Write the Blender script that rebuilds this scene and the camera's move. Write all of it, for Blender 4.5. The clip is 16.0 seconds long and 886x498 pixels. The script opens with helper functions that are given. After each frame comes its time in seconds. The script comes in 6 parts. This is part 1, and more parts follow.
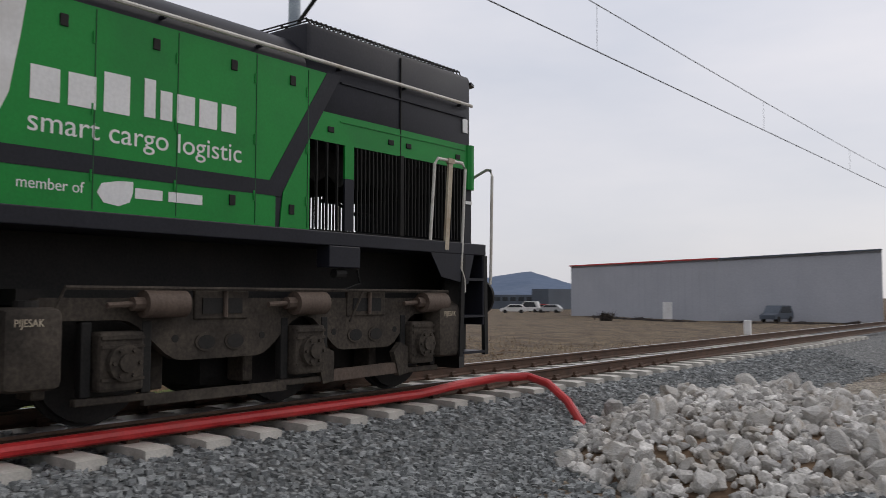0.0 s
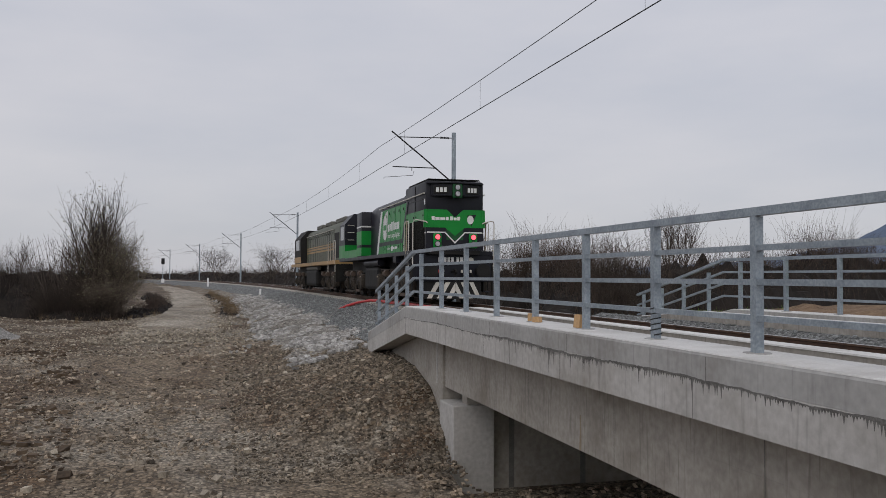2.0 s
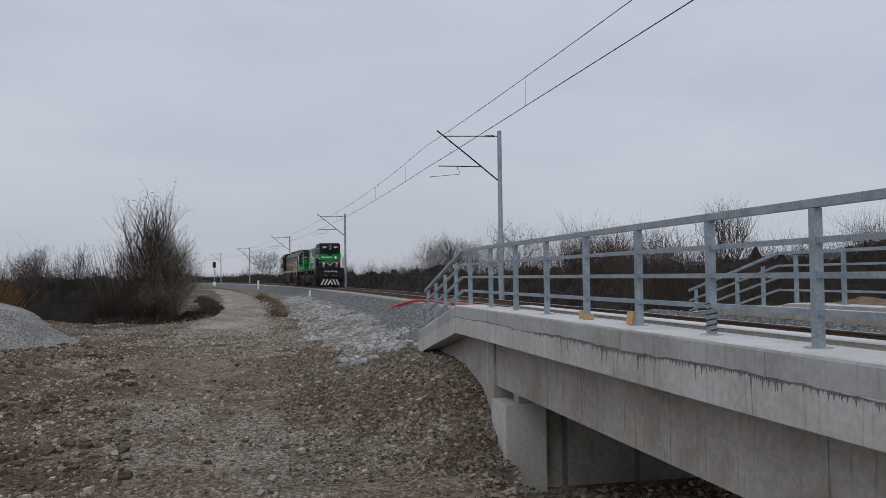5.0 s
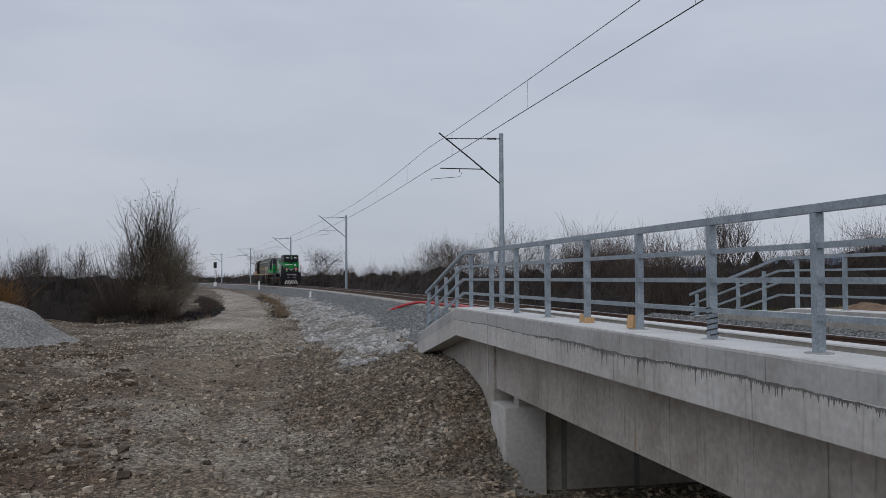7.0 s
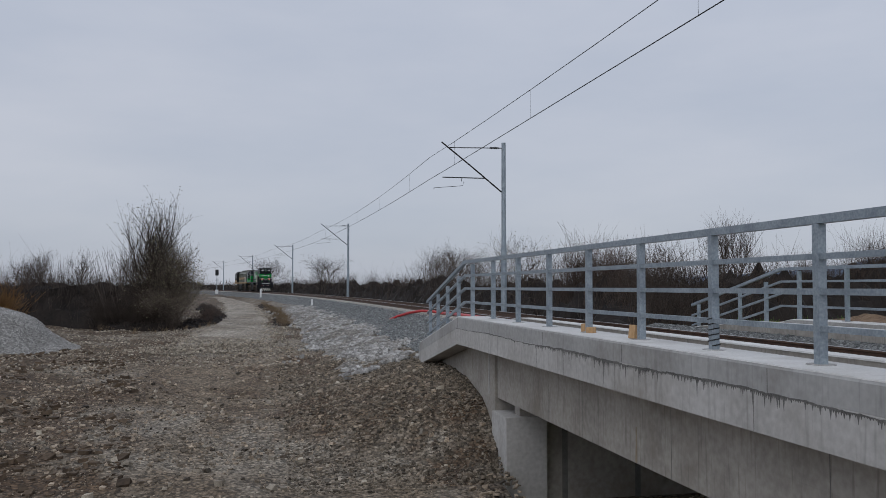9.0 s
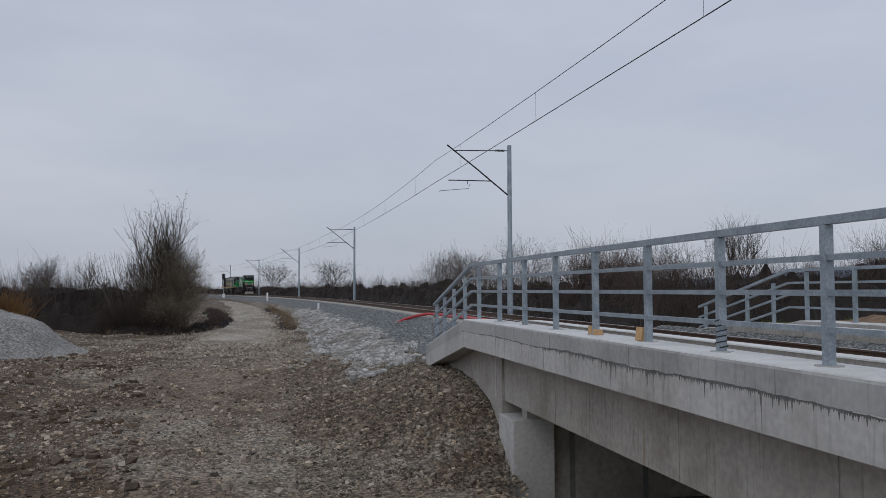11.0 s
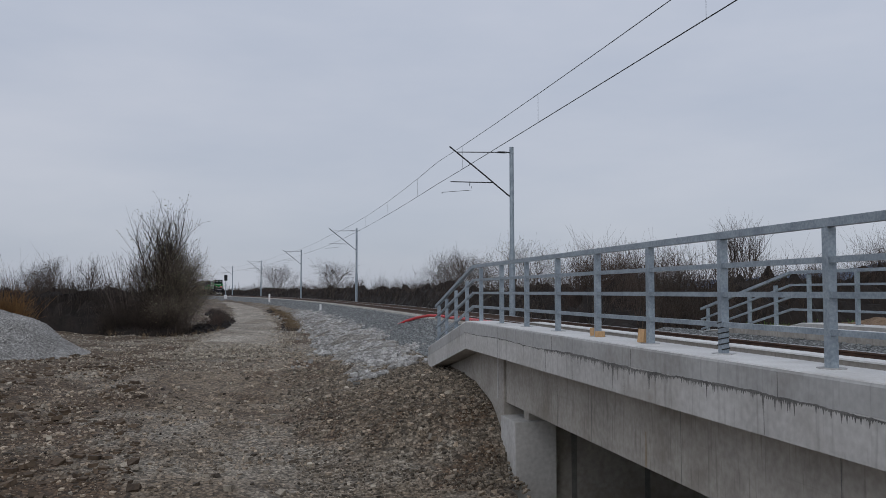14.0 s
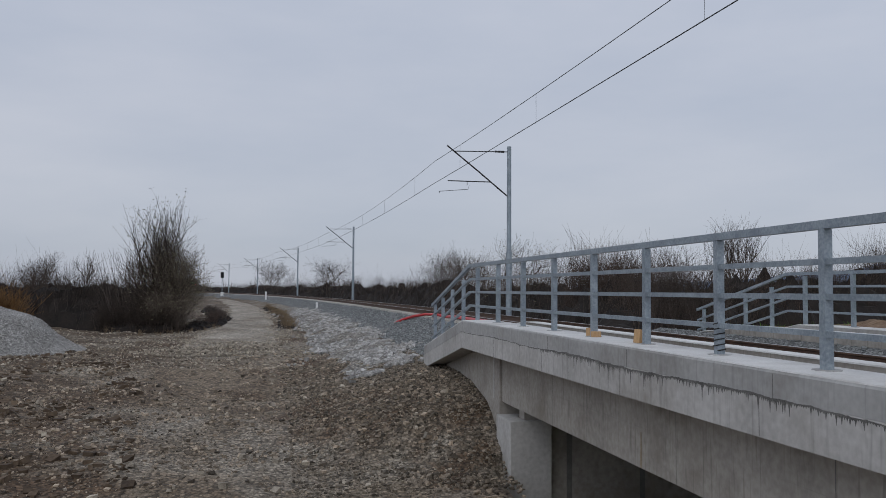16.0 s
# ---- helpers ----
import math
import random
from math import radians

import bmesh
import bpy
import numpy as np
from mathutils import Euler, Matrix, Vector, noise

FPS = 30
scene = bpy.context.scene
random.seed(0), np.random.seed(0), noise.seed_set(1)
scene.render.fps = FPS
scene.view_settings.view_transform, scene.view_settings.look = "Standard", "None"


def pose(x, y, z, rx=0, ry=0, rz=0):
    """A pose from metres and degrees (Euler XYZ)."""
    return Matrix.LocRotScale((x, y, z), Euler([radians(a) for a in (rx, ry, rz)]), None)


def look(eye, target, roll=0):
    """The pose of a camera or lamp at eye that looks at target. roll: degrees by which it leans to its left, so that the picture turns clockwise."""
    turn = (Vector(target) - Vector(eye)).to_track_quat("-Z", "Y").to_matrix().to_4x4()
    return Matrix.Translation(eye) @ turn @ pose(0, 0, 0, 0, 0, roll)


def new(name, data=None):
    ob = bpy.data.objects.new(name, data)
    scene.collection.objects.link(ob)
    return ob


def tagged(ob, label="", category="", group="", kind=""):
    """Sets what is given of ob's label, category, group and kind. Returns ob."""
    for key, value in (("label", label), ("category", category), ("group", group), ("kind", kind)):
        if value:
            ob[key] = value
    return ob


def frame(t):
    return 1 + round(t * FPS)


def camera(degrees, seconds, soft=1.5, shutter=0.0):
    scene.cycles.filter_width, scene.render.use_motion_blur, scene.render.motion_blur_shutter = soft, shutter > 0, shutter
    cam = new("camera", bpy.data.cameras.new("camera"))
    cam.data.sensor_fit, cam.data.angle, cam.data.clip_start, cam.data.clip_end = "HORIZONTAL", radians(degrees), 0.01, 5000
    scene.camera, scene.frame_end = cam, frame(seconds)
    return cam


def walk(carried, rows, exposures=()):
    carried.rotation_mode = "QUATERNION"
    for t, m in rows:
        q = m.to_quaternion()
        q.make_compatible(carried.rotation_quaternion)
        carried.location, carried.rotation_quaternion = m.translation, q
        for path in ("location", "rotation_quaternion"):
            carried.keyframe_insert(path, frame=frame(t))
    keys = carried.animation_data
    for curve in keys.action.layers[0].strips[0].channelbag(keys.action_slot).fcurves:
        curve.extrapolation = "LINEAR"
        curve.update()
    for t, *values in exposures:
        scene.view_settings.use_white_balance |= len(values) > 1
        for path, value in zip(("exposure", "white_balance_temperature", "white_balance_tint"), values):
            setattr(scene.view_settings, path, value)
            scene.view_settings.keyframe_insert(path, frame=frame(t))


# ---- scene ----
# The camera: a phone held by hand beside the bridge, swung after the train.
# x is to the right of the track's direction, y along it, z = 0 is the top of the bridge's kerb.
cam = camera(54.57, 16.0, soft=0.7, shutter=0.05)
walk(cam, [
    (0.0, pose(0.08, -0.35, 0.70, 93.16, -0.17, -142.26)),
    (0.2, pose(0.08, -0.36, 0.69, 92.94, -0.70, -126.82)),
    (0.4, pose(0.08, -0.35, 0.71, 92.74, 0.02, -105.64)),
    (0.5, pose(0.08, -0.30, 0.73, 92.66, 0.08, -94.61)),
    (0.6, pose(0.08, -0.24, 0.73, 92.82, 1.01, -84.19)),
    (0.8, pose(0.09, -0.18, 0.73, 92.69, 1.43, -64.26)),
    (1.0, pose(0.09, -0.11, 0.64, 92.37, 0.98, -48.18)),
    (1.2, pose(0.07, -0.05, 0.58, 92.33, 0.77, -35.75)),
    (1.5, pose(0.05, -0.07, 0.58, 92.04, 0.03, -22.45)),
    (2.0, pose(0.03, -0.02, 0.57, 91.85, -0.24, -15.16)),
    (2.5, pose(0.00, 0.00, 0.57, 91.79, 0.06, -14.04)),
    (3.0, pose(0.00, 0.00, 0.57, 91.75, 0.19, -13.78)),
    (3.5, pose(0.00, 0.00, 0.57, 91.78, 0.24, -12.73)),
    (4.0, pose(0.00, 0.00, 0.57, 91.77, 0.48, -12.29)),
    (6.5, pose(0.00, 0.00, 0.57, 91.88, 0.72, -11.84)),
    (7.0, pose(0.00, 0.00, 0.57, 91.94, 0.27, -11.96)),
    (7.5, pose(0.00, 0.00, 0.57, 92.01, 0.06, -11.86)),
    (8.0, pose(0.00, 0.00, 0.57, 92.06, -0.03, -11.87)),
    (8.5, pose(0.00, 0.00, 0.57, 92.32, -0.10, -11.88)),
    (9.0, pose(0.00, 0.00, 0.57, 92.53, -0.08, -11.85)),
    (11.5, pose(0.00, 0.00, 0.57, 92.74, 0.15, -11.32)),
    (12.0, pose(0.00, 0.00, 0.57, 92.78, 0.01, -11.26)),
    (12.5, pose(0.00, 0.00, 0.57, 92.85, -0.07, -11.40)),
    (13.0, pose(0.00, 0.00, 0.57, 92.85, 0.00, -11.24)),
    (13.5, pose(0.00, 0.00, 0.57, 92.85, -0.02, -11.22)),
    (14.0, pose(0.00, 0.00, 0.57, 92.83, 0.09, -11.29)),
    (14.5, pose(0.00, 0.00, 0.57, 92.86, 0.16, -11.24)),
    (15.0, pose(0.00, 0.00, 0.57, 92.82, 0.02, -11.31)),
    (15.5, pose(0.00, 0.00, 0.57, 92.78, -0.16, -11.43)),
    (16.0, pose(0.00, 0.00, 0.57, 92.76, -0.35, -11.52)),
], exposures=[(0.0, 0.08, 6800, 11), (1.5, 0.0, 6800, 11), (3.0, -0.05, 6500, 10), (7.0, -0.15, 6250, 9), (12.0, -0.18, 6200, 9), (16.0, -0.18, 6200, 9)])

# ---- light: a bright overcast sky ----
world = bpy.data.worlds.new("overcast")
scene.world = world
world.use_nodes = True
wn, wl = world.node_tree.nodes, world.node_tree.links
wn.clear()
w_out = wn.new("ShaderNodeOutputWorld")
w_bg = wn.new("ShaderNodeBackground")
w_tc = wn.new("ShaderNodeTexCoord")
w_map = wn.new("ShaderNodeMapping")
w_map.inputs["Scale"].default_value = (1.2, 1.2, 4.0)
w_noise = wn.new("ShaderNodeTexNoise")
w_noise.inputs["Scale"].default_value = 1.6
w_noise.inputs["Detail"].default_value = 5
w_noise.inputs["Roughness"].default_value = 0.55
w_ramp = wn.new("ShaderNodeValToRGB")
w_ramp.color_ramp.elements[0].position, w_ramp.color_ramp.elements[1].position = 0.3, 0.72
w_ramp.color_ramp.elements[0].color = (0.50, 0.53, 0.61, 1)
w_ramp.color_ramp.elements[1].color = (0.63, 0.635, 0.69, 1)
w_sky = wn.new("ShaderNodeTexSky")
w_sky.sky_type, w_sky.sun_disc = "NISHITA", False
w_sky.sun_elevation, w_sky.sun_rotation = radians(35), radians(200)
w_mix = wn.new("ShaderNodeMix")
w_mix.data_type, w_mix.blend_type = "RGBA", "ADD"
w_mix.inputs["Factor"].default_value = 0.01
wl.new(w_tc.outputs["Generated"], w_map.inputs["Vector"])
wl.new(w_map.outputs["Vector"], w_noise.inputs["Vector"])
wl.new(w_noise.outputs["Fac"], w_ramp.inputs["Fac"])
wl.new(w_ramp.outputs["Color"], w_mix.inputs["A"])
wl.new(w_sky.outputs["Color"], w_mix.inputs["B"])
w_sep, w_ahead, w_high, w_mul = (wn.new("ShaderNode" + q) for q in ("SeparateXYZ", "MapRange", "MapRange", "Math"))
w_mul.operation = "MULTIPLY"
wl.new(w_tc.outputs["Generated"], w_sep.inputs[0])
wl.new(w_sep.outputs["Y"], w_ahead.inputs["Value"])
wl.new(w_sep.outputs["Z"], w_high.inputs["Value"])
for node, lo, hi, a, b in ((w_ahead, -0.4, 1.0, 1.05, 0.91), (w_high, 0.0, 0.35, 0.93, 1.08)):
    node.inputs["From Min"].default_value, node.inputs["From Max"].default_value = lo, hi
    node.inputs["To Min"].default_value, node.inputs["To Max"].default_value = a, b
wl.new(w_ahead.outputs["Result"], w_mul.inputs[0])
wl.new(w_high.outputs["Result"], w_mul.inputs[1])
wl.new(w_mul.outputs[0], w_bg.inputs["Strength"])
wl.new(w_mix.outputs["Result"], w_bg.inputs["Color"])
wl.new(w_bg.outputs["Background"], w_out.inputs["Surface"])
sun = new("sun", bpy.data.lights.new("sun", "SUN"))
sun.data.energy, sun.data.angle, sun.data.color = 0.6, radians(40), (1.0, 0.97, 0.93)
sun.matrix_world = look((-20, -40, 40), (0, 0, 0))


# ---- materials ----
def mat(name, a, b, rough=0.7, metal=0.0, scale=4.0, fine=60.0, bump=0.15, dirt=None, dirt_amount=0.0, island=0.0, objrand=0.0, stretch=(1, 1, 1), spec=0.4):
    """Two tones mixed by coarse and fine noise, with relief, and a third tone of dirt in patches."""
    m = bpy.data.materials.new(name)
    m.use_nodes = True
    n, l = m.node_tree.nodes, m.node_tree.links
    bs = n["Principled BSDF"]
    bs.inputs["Metallic"].default_value = metal
    bs.inputs["Specular IOR Level"].default_value = spec
    tc, mp = n.new("ShaderNodeTexCoord"), n.new("ShaderNodeMapping")
    mp.inputs["Scale"].default_value = stretch
    l.new(tc.outputs["Object"], mp.inputs["Vector"])
    n1, n2 = n.new("ShaderNodeTexNoise"), n.new("ShaderNodeTexNoise")
    n1.inputs["Scale"].default_value, n1.inputs["Detail"].default_value = scale, 6
    n2.inputs["Scale"].default_value, n2.inputs["Detail"].default_value = fine, 4
    for q in (n1, n2):
        l.new(mp.outputs["Vector"], q.inputs["Vector"])
    mixf = n.new("ShaderNodeMath")
    mixf.operation = "MULTIPLY_ADD"
    l.new(n2.outputs["Fac"], mixf.inputs[0])
    mixf.inputs[1].default_value = 0.5
    half = n.new("ShaderNodeMath")
    half.operation = "MULTIPLY"
    half.inputs[1].default_value = 0.5
    l.new(n1.outputs["Fac"], half.inputs[0])
    l.new(half.outputs[0], mixf.inputs[2])
    ramp = n.new("ShaderNodeValToRGB")
    ramp.color_ramp.elements[0].position, ramp.color_ramp.elements[1].position = 0.36, 0.64
    ramp.color_ramp.elements[0].color, ramp.color_ramp.elements[1].color = (*a, 1), (*b, 1)
    l.new(mixf.outputs[0], ramp.inputs["Fac"])
    colour = ramp.outputs["Color"]
    if dirt:
        n3 = n.new("ShaderNodeTexNoise")
        n3.inputs["Scale"].default_value, n3.inputs["Detail"].default_value = scale * 0.45, 7
        n3.inputs["Roughness"].default_value = 0.65
        l.new(mp.outputs["Vector"], n3.inputs["Vector"])
        r3 = n.new("ShaderNodeValToRGB")
        r3.color_ramp.elements[0].position, r3.color_ramp.elements[1].position = 0.5, 0.68
        r3.color_ramp.elements[1].color = (dirt_amount,) * 3 + (1,)
        l.new(n3.outputs["Fac"], r3.inputs["Fac"])
        mx = n.new("ShaderNodeMix")
        mx.data_type = "RGBA"
        l.new(r3.outputs["Color"], mx.inputs["Factor"])
        l.new(colour, mx.inputs["A"])
        mx.inputs["B"].default_value = (*dirt, 1)
        colour = mx.outputs["Result"]
    if island or objrand:
        src = n.new("ShaderNodeNewGeometry").outputs["Random Per Island"] if island else n.new("ShaderNodeObjectInfo").outputs["Random"]
        hsv = n.new("ShaderNodeHueSaturation")
        mr = n.new("ShaderNodeMapRange")
        k = island or objrand
        mr.inputs["To Min"].default_value, mr.inputs["To Max"].default_value = 1 - k, 1 + k
        l.new(src, mr.inputs["Value"])
        l.new(mr.outputs["Result"], hsv.inputs["Value"])
        l.new(colour, hsv.inputs["Color"])
        colour = hsv.outputs["Color"]
    l.new(colour, bs.inputs["Base Color"])
    rr = n.new("ShaderNodeMapRange")
    rr.inputs["To Min"].default_value, rr.inputs["To Max"].default_value = max(0.02, rough - 0.12), min(1, rough + 0.12)
    l.new(n1.outputs["Fac"], rr.inputs["Value"])
    l.new(rr.outputs["Result"], bs.inputs["Roughness"])
    if bump:
        bp = n.new("ShaderNodeBump")
        bp.inputs["Strength"].default_value, bp.inputs["Distance"].default_value = bump, 0.02
        l.new(mixf.outputs[0], bp.inputs["Height"])
        l.new(bp.outputs["Normal"], bs.inputs["Normal"])
    return m


def glow(name, colour, strength):
    m = bpy.data.materials.new(name)
    m.use_nodes = True
    bs = m.node_tree.nodes["Principled BSDF"]
    bs.inputs["Base Color"].default_value = (*colour, 1)
    bs.inputs["Emission Color"].default_value = (*colour, 1)
    bs.inputs["Emission Strength"].default_value = strength
    return m


def concrete(name, a, b, stains):
    """Cast concrete: cloudy tone, fine pores and dark runs that hang from the joints."""
    m = mat(name, a, b, 0.85, 0, 1.1, 14, 0.3, (a[0] * 0.66, a[1] * 0.61, a[2] * 0.54), 0.75)
    n, l = m.node_tree.nodes, m.node_tree.links
    bs = n["Principled BSDF"]
    src = bs.inputs["Base Color"].links[0].from_socket
    tc, mp = n.new("ShaderNodeTexCoord"), n.new("ShaderNodeMapping")
    mp.inputs["Scale"].default_value = (1, 9, 0.7)
    l.new(tc.outputs["Object"], mp.inputs["Vector"])
    ns = n.new("ShaderNodeTexNoise")
    ns.inputs["Scale"].default_value, ns.inputs["Detail"].default_value = 2.2, 6
    l.new(mp.outputs["Vector"], ns.inputs["Vector"])
    rp = n.new("ShaderNodeValToRGB")
    rp.color_ramp.elements[0].position, rp.color_ramp.elements[1].position = 0.56, 0.72
    rp.color_ramp.elements[1].color = (stains,) * 3 + (1,)
    l.new(ns.outputs["Fac"], rp.inputs["Fac"])
    mx = n.new("ShaderNodeMix")
    mx.data_type = "RGBA"
    l.new(rp.outputs["Color"], mx.inputs["Factor"])
    l.new(src, mx.inputs["A"])
    mx.inputs["B"].default_value = (a[0] * 0.45, a[1] * 0.44, a[2] * 0.42, 1)
    l.new(mx.outputs["Result"], bs.inputs["Base Color"])
    return m


def pebbled(m, scale, k, gap=0.5):
    """Turns a material into gravel: pebbles of differing tone with relief, the shade in their gaps painted dark."""
    n, l = m.node_tree.nodes, m.node_tree.links
    bs = n["Principled BSDF"]
    src = bs.inputs["Base Color"].links[0].from_socket
    tc, vo = n.new("ShaderNodeTexCoord"), n.new("ShaderNodeTexVoronoi")
    vo.inputs["Scale"].default_value = scale
    l.new(tc.outputs["Object"], vo.inputs["Vector"])
    sp, tone, dark, mul, hsv = (n.new("ShaderNode" + q) for q in ("SeparateColor", "MapRange", "MapRange", "Math", "HueSaturation"))
    l.new(vo.outputs["Color"], sp.inputs[0])
    l.new(sp.outputs[0], tone.inputs["Value"])
    tone.inputs["To Min"].default_value, tone.inputs["To Max"].default_value = 1 - k, 1 + k
    # colour falls to gap at the cell edges, as shade between pebbles
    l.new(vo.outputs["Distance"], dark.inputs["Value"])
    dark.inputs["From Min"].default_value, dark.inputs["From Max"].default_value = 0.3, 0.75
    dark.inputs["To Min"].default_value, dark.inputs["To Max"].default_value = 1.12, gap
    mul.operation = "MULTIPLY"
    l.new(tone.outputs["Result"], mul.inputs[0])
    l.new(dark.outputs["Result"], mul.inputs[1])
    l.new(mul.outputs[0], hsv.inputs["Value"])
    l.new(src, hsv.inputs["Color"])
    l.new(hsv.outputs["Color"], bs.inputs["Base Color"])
    bp = n.new("ShaderNodeBump")
    bp.invert = True
    bp.inputs["Strength"].default_value, bp.inputs["Distance"].default_value = 0.8, 0.5 / scale
    l.new(vo.outputs["Distance"], bp.inputs["Height"])
    l.new(bp.outputs["Normal"], bs.inputs["Normal"])
    return m


M_CONC = concrete("cast_concrete", (0.40, 0.385, 0.362), (0.56, 0.545, 0.52), 0.35)
M_CONC_UP = concrete("second_pour_concrete", (0.335, 0.33, 0.318), (0.465, 0.46, 0.445), 0.3)
M_CONC_OLD = concrete("formwork_concrete", (0.285, 0.262, 0.23), (0.43, 0.40, 0.355), 0.5)
M_CONC_TOP = mat("pale_concrete", (0.58, 0.57, 0.55), (0.74, 0.73, 0.71), 0.85, 0, 2, 40, 0.2, (0.42, 0.40, 0.37), 0.6)
M_STAIN = mat("damp_stain", (0.085, 0.082, 0.076), (0.21, 0.203, 0.19), 0.9, 0, 6, 60, 0.1)
M_JOINT = mat("dark_joint", (0.13, 0.125, 0.117), (0.21, 0.2, 0.19), 0.9, 0, 6, 60, 0.1)
M_RUSTRUN = mat("rust_run", (0.25, 0.18, 0.11), (0.36, 0.30, 0.23), 0.9, 0, 8, 60, 0.1)
M_GALV = mat("galvanised_steel", (0.21, 0.25, 0.285), (0.39, 0.44, 0.48), 0.48, 0.35, 5, 45, 0.06, (0.22, 0.255, 0.29), 0.5)
M_RAIL = mat("rusty_rail", (0.055, 0.035, 0.025), (0.13, 0.075, 0.05), 0.75, 0.2, 5, 70, 0.2)
M_RAILTOP = mat("worn_steel", (0.30, 0.29, 0.28), (0.45, 0.44, 0.43), 0.35, 0.8, 5, 50, 0.03)
M_WHITESTONE = mat("pale_stone", (0.22, 0.21, 0.195), (0.49, 0.48, 0.46), 0.92, 0, 5, 40, 0.4, (0.2, 0.17, 0.13), 0.5, island=0.4)
M_SLEEPER = mat("sleeper_concrete", (0.40, 0.38, 0.34), (0.58, 0.55, 0.5), 0.85, 0, 6, 50, 0.2, (0.26, 0.23, 0.19), 0.5, objrand=0.12)
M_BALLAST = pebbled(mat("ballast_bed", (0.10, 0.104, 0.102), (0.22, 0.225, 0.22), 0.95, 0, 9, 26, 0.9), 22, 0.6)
M_STONE = mat("ballast_stone", (0.14, 0.15, 0.15), (0.30, 0.31, 0.305), 0.9, 0, 8, 60, 0.3, island=0.45)
M_LIME = mat("white_limestone", (0.36, 0.345, 0.315), (0.66, 0.64, 0.61), 0.9, 0, 5, 40, 0.5, (0.24, 0.20, 0.15), 0.7, island=0.4)
M_GRAVEL = mat("gravel_stone", (0.135, 0.106, 0.076), (0.35, 0.286, 0.215), 0.92, 0, 6, 50, 0.3, island=0.85)
M_CONESTONE = mat("cone_stone", (0.095, 0.079, 0.058), (0.27, 0.226, 0.175), 0.92, 0, 6, 50, 0.3, island=0.7)
M_RED = mat("red_plastic_pipe", (0.42, 0.022, 0.025), (0.58, 0.04, 0.04), 0.4, 0, 3, 40, 0.05, (0.30, 0.06, 0.05), 0.5)
M_WOOD = mat("sawn_timber", (0.40, 0.24, 0.11), (0.58, 0.38, 0.2), 0.75, 0, 6, 40, 0.2, stretch=(6, 6, 1))
M_WIRE = mat("black_wire", (0.012, 0.012, 0.012), (0.03, 0.03, 0.03), 0.5, 0.3, 20, 80, 0)
M_BARK = mat("bare_bark", (0.055, 0.043, 0.035), (0.13, 0.105, 0.085), 0.9, 0, 5, 40, 0.1, island=0.4)
M_TWIG = mat("winter_twigs", (0.036, 0.0275, 0.0225), (0.092, 0.070, 0.055), 0.9, 0, 0.3, 9, 0, (0.095, 0.052, 0.036), 0.5, island=0.45)
M_SCRUB_SHADE = mat("scrub_shade", (0.008, 0.006, 0.005), (0.026, 0.0195, 0.0155), 0.95, 0, 1.2, 9, 1.0)
M_LEAF = mat("pale_leaves", (0.15, 0.14, 0.08), (0.26, 0.24, 0.15), 0.8, 0, 3, 30, 0, island=0.4)
M_REED = mat("dry_reed", (0.26, 0.17, 0.09), (0.42, 0.29, 0.16), 0.9, 0, 0.6, 9, 0, island=0.35)
M_RUSTLEAF = mat("rust_leaves", (0.12, 0.062, 0.022), (0.24, 0.13, 0.042), 0.9, 0, 0.6, 9, 0, island=0.4)
M_GRASS = mat("winter_grass", (0.075, 0.17, 0.022), (0.13, 0.26, 0.045), 0.9, 0, 0.5, 9, 0, island=0.35)
M_DRYGRASS = mat("dry_grass", (0.13, 0.09, 0.05), (0.25, 0.18, 0.105), 0.9, 0, 1, 9, 0, island=0.4)
M_SOIL = mat("dark_soil", (0.05, 0.034, 0.022), (0.125, 0.088, 0.056), 0.95, 0, 2, 14, 0.6, island=0.3)
M_DIRT = mat("turned_soil", (0.10, 0.062, 0.036), (0.235, 0.16, 0.10), 0.95, 0, 2, 14, 1.0)


# ---- building helpers ----
def smooth(ob, angle=35):
    for poly in ob.data.polygons:
        poly.use_smooth = True
    ob.data.set_sharp_from_angle(angle=radians(angle))
    return ob


def mesh_of(name, bm):
    bmesh.ops.recalc_face_normals(bm, faces=bm.faces[:])
    me = bpy.data.meshes.new(name)
    bm.to_mesh(me)
    bm.free()
    return me


def part(name, bm, material, parent=None, label="", soft=False):
    """One bmesh as one mesh object, under a thing or under a part."""
    me = mesh_of(name, bm)
    me.materials.append(material)
    ob = new(name, me)
    ob.parent = parent
    if label:
        tagged(ob, label)
    return smooth(ob) if soft else ob


def solid(name, bm, material, label, category, group="", kind="", soft=False):
    return tagged(part(name, bm, material, None, "", soft), label, category, group, kind)


def thing(name, label, category, group="", kind="", m=None):
    ob = new(name)
    ob.empty_display_size = 0.2
    if m is not None:
        ob.matrix_basis = m
    return tagged(ob, label, category, group, kind)


def box(bm, x0, x1, y0, y1, z0, z1, bevel=0.0):
    """A box, with its edges bevelled where asked for."""
    vs = [bm.verts.new(c) for c in ((x0, y0, z0), (x1, y0, z0), (x1, y1, z0), (x0, y1, z0), (x0, y0, z1), (x1, y0, z1), (x1, y1, z1), (x0, y1, z1))]
    fs = [bm.faces.new([vs[i] for i in f]) for f in ((0, 3, 2, 1), (4, 5, 6, 7), (0, 1, 5, 4), (1, 2, 6, 5), (2, 3, 7, 6), (3, 0, 4, 7))]
    if bevel:
        edges = {e for f in fs for e in f.edges}
        bmesh.ops.bevel(bm, geom=list(edges), offset=bevel, segments=2, affect="EDGES", profile=0.5)
    return bm


def B(*a, **k):
    return box(bmesh.new(), *a, **k)


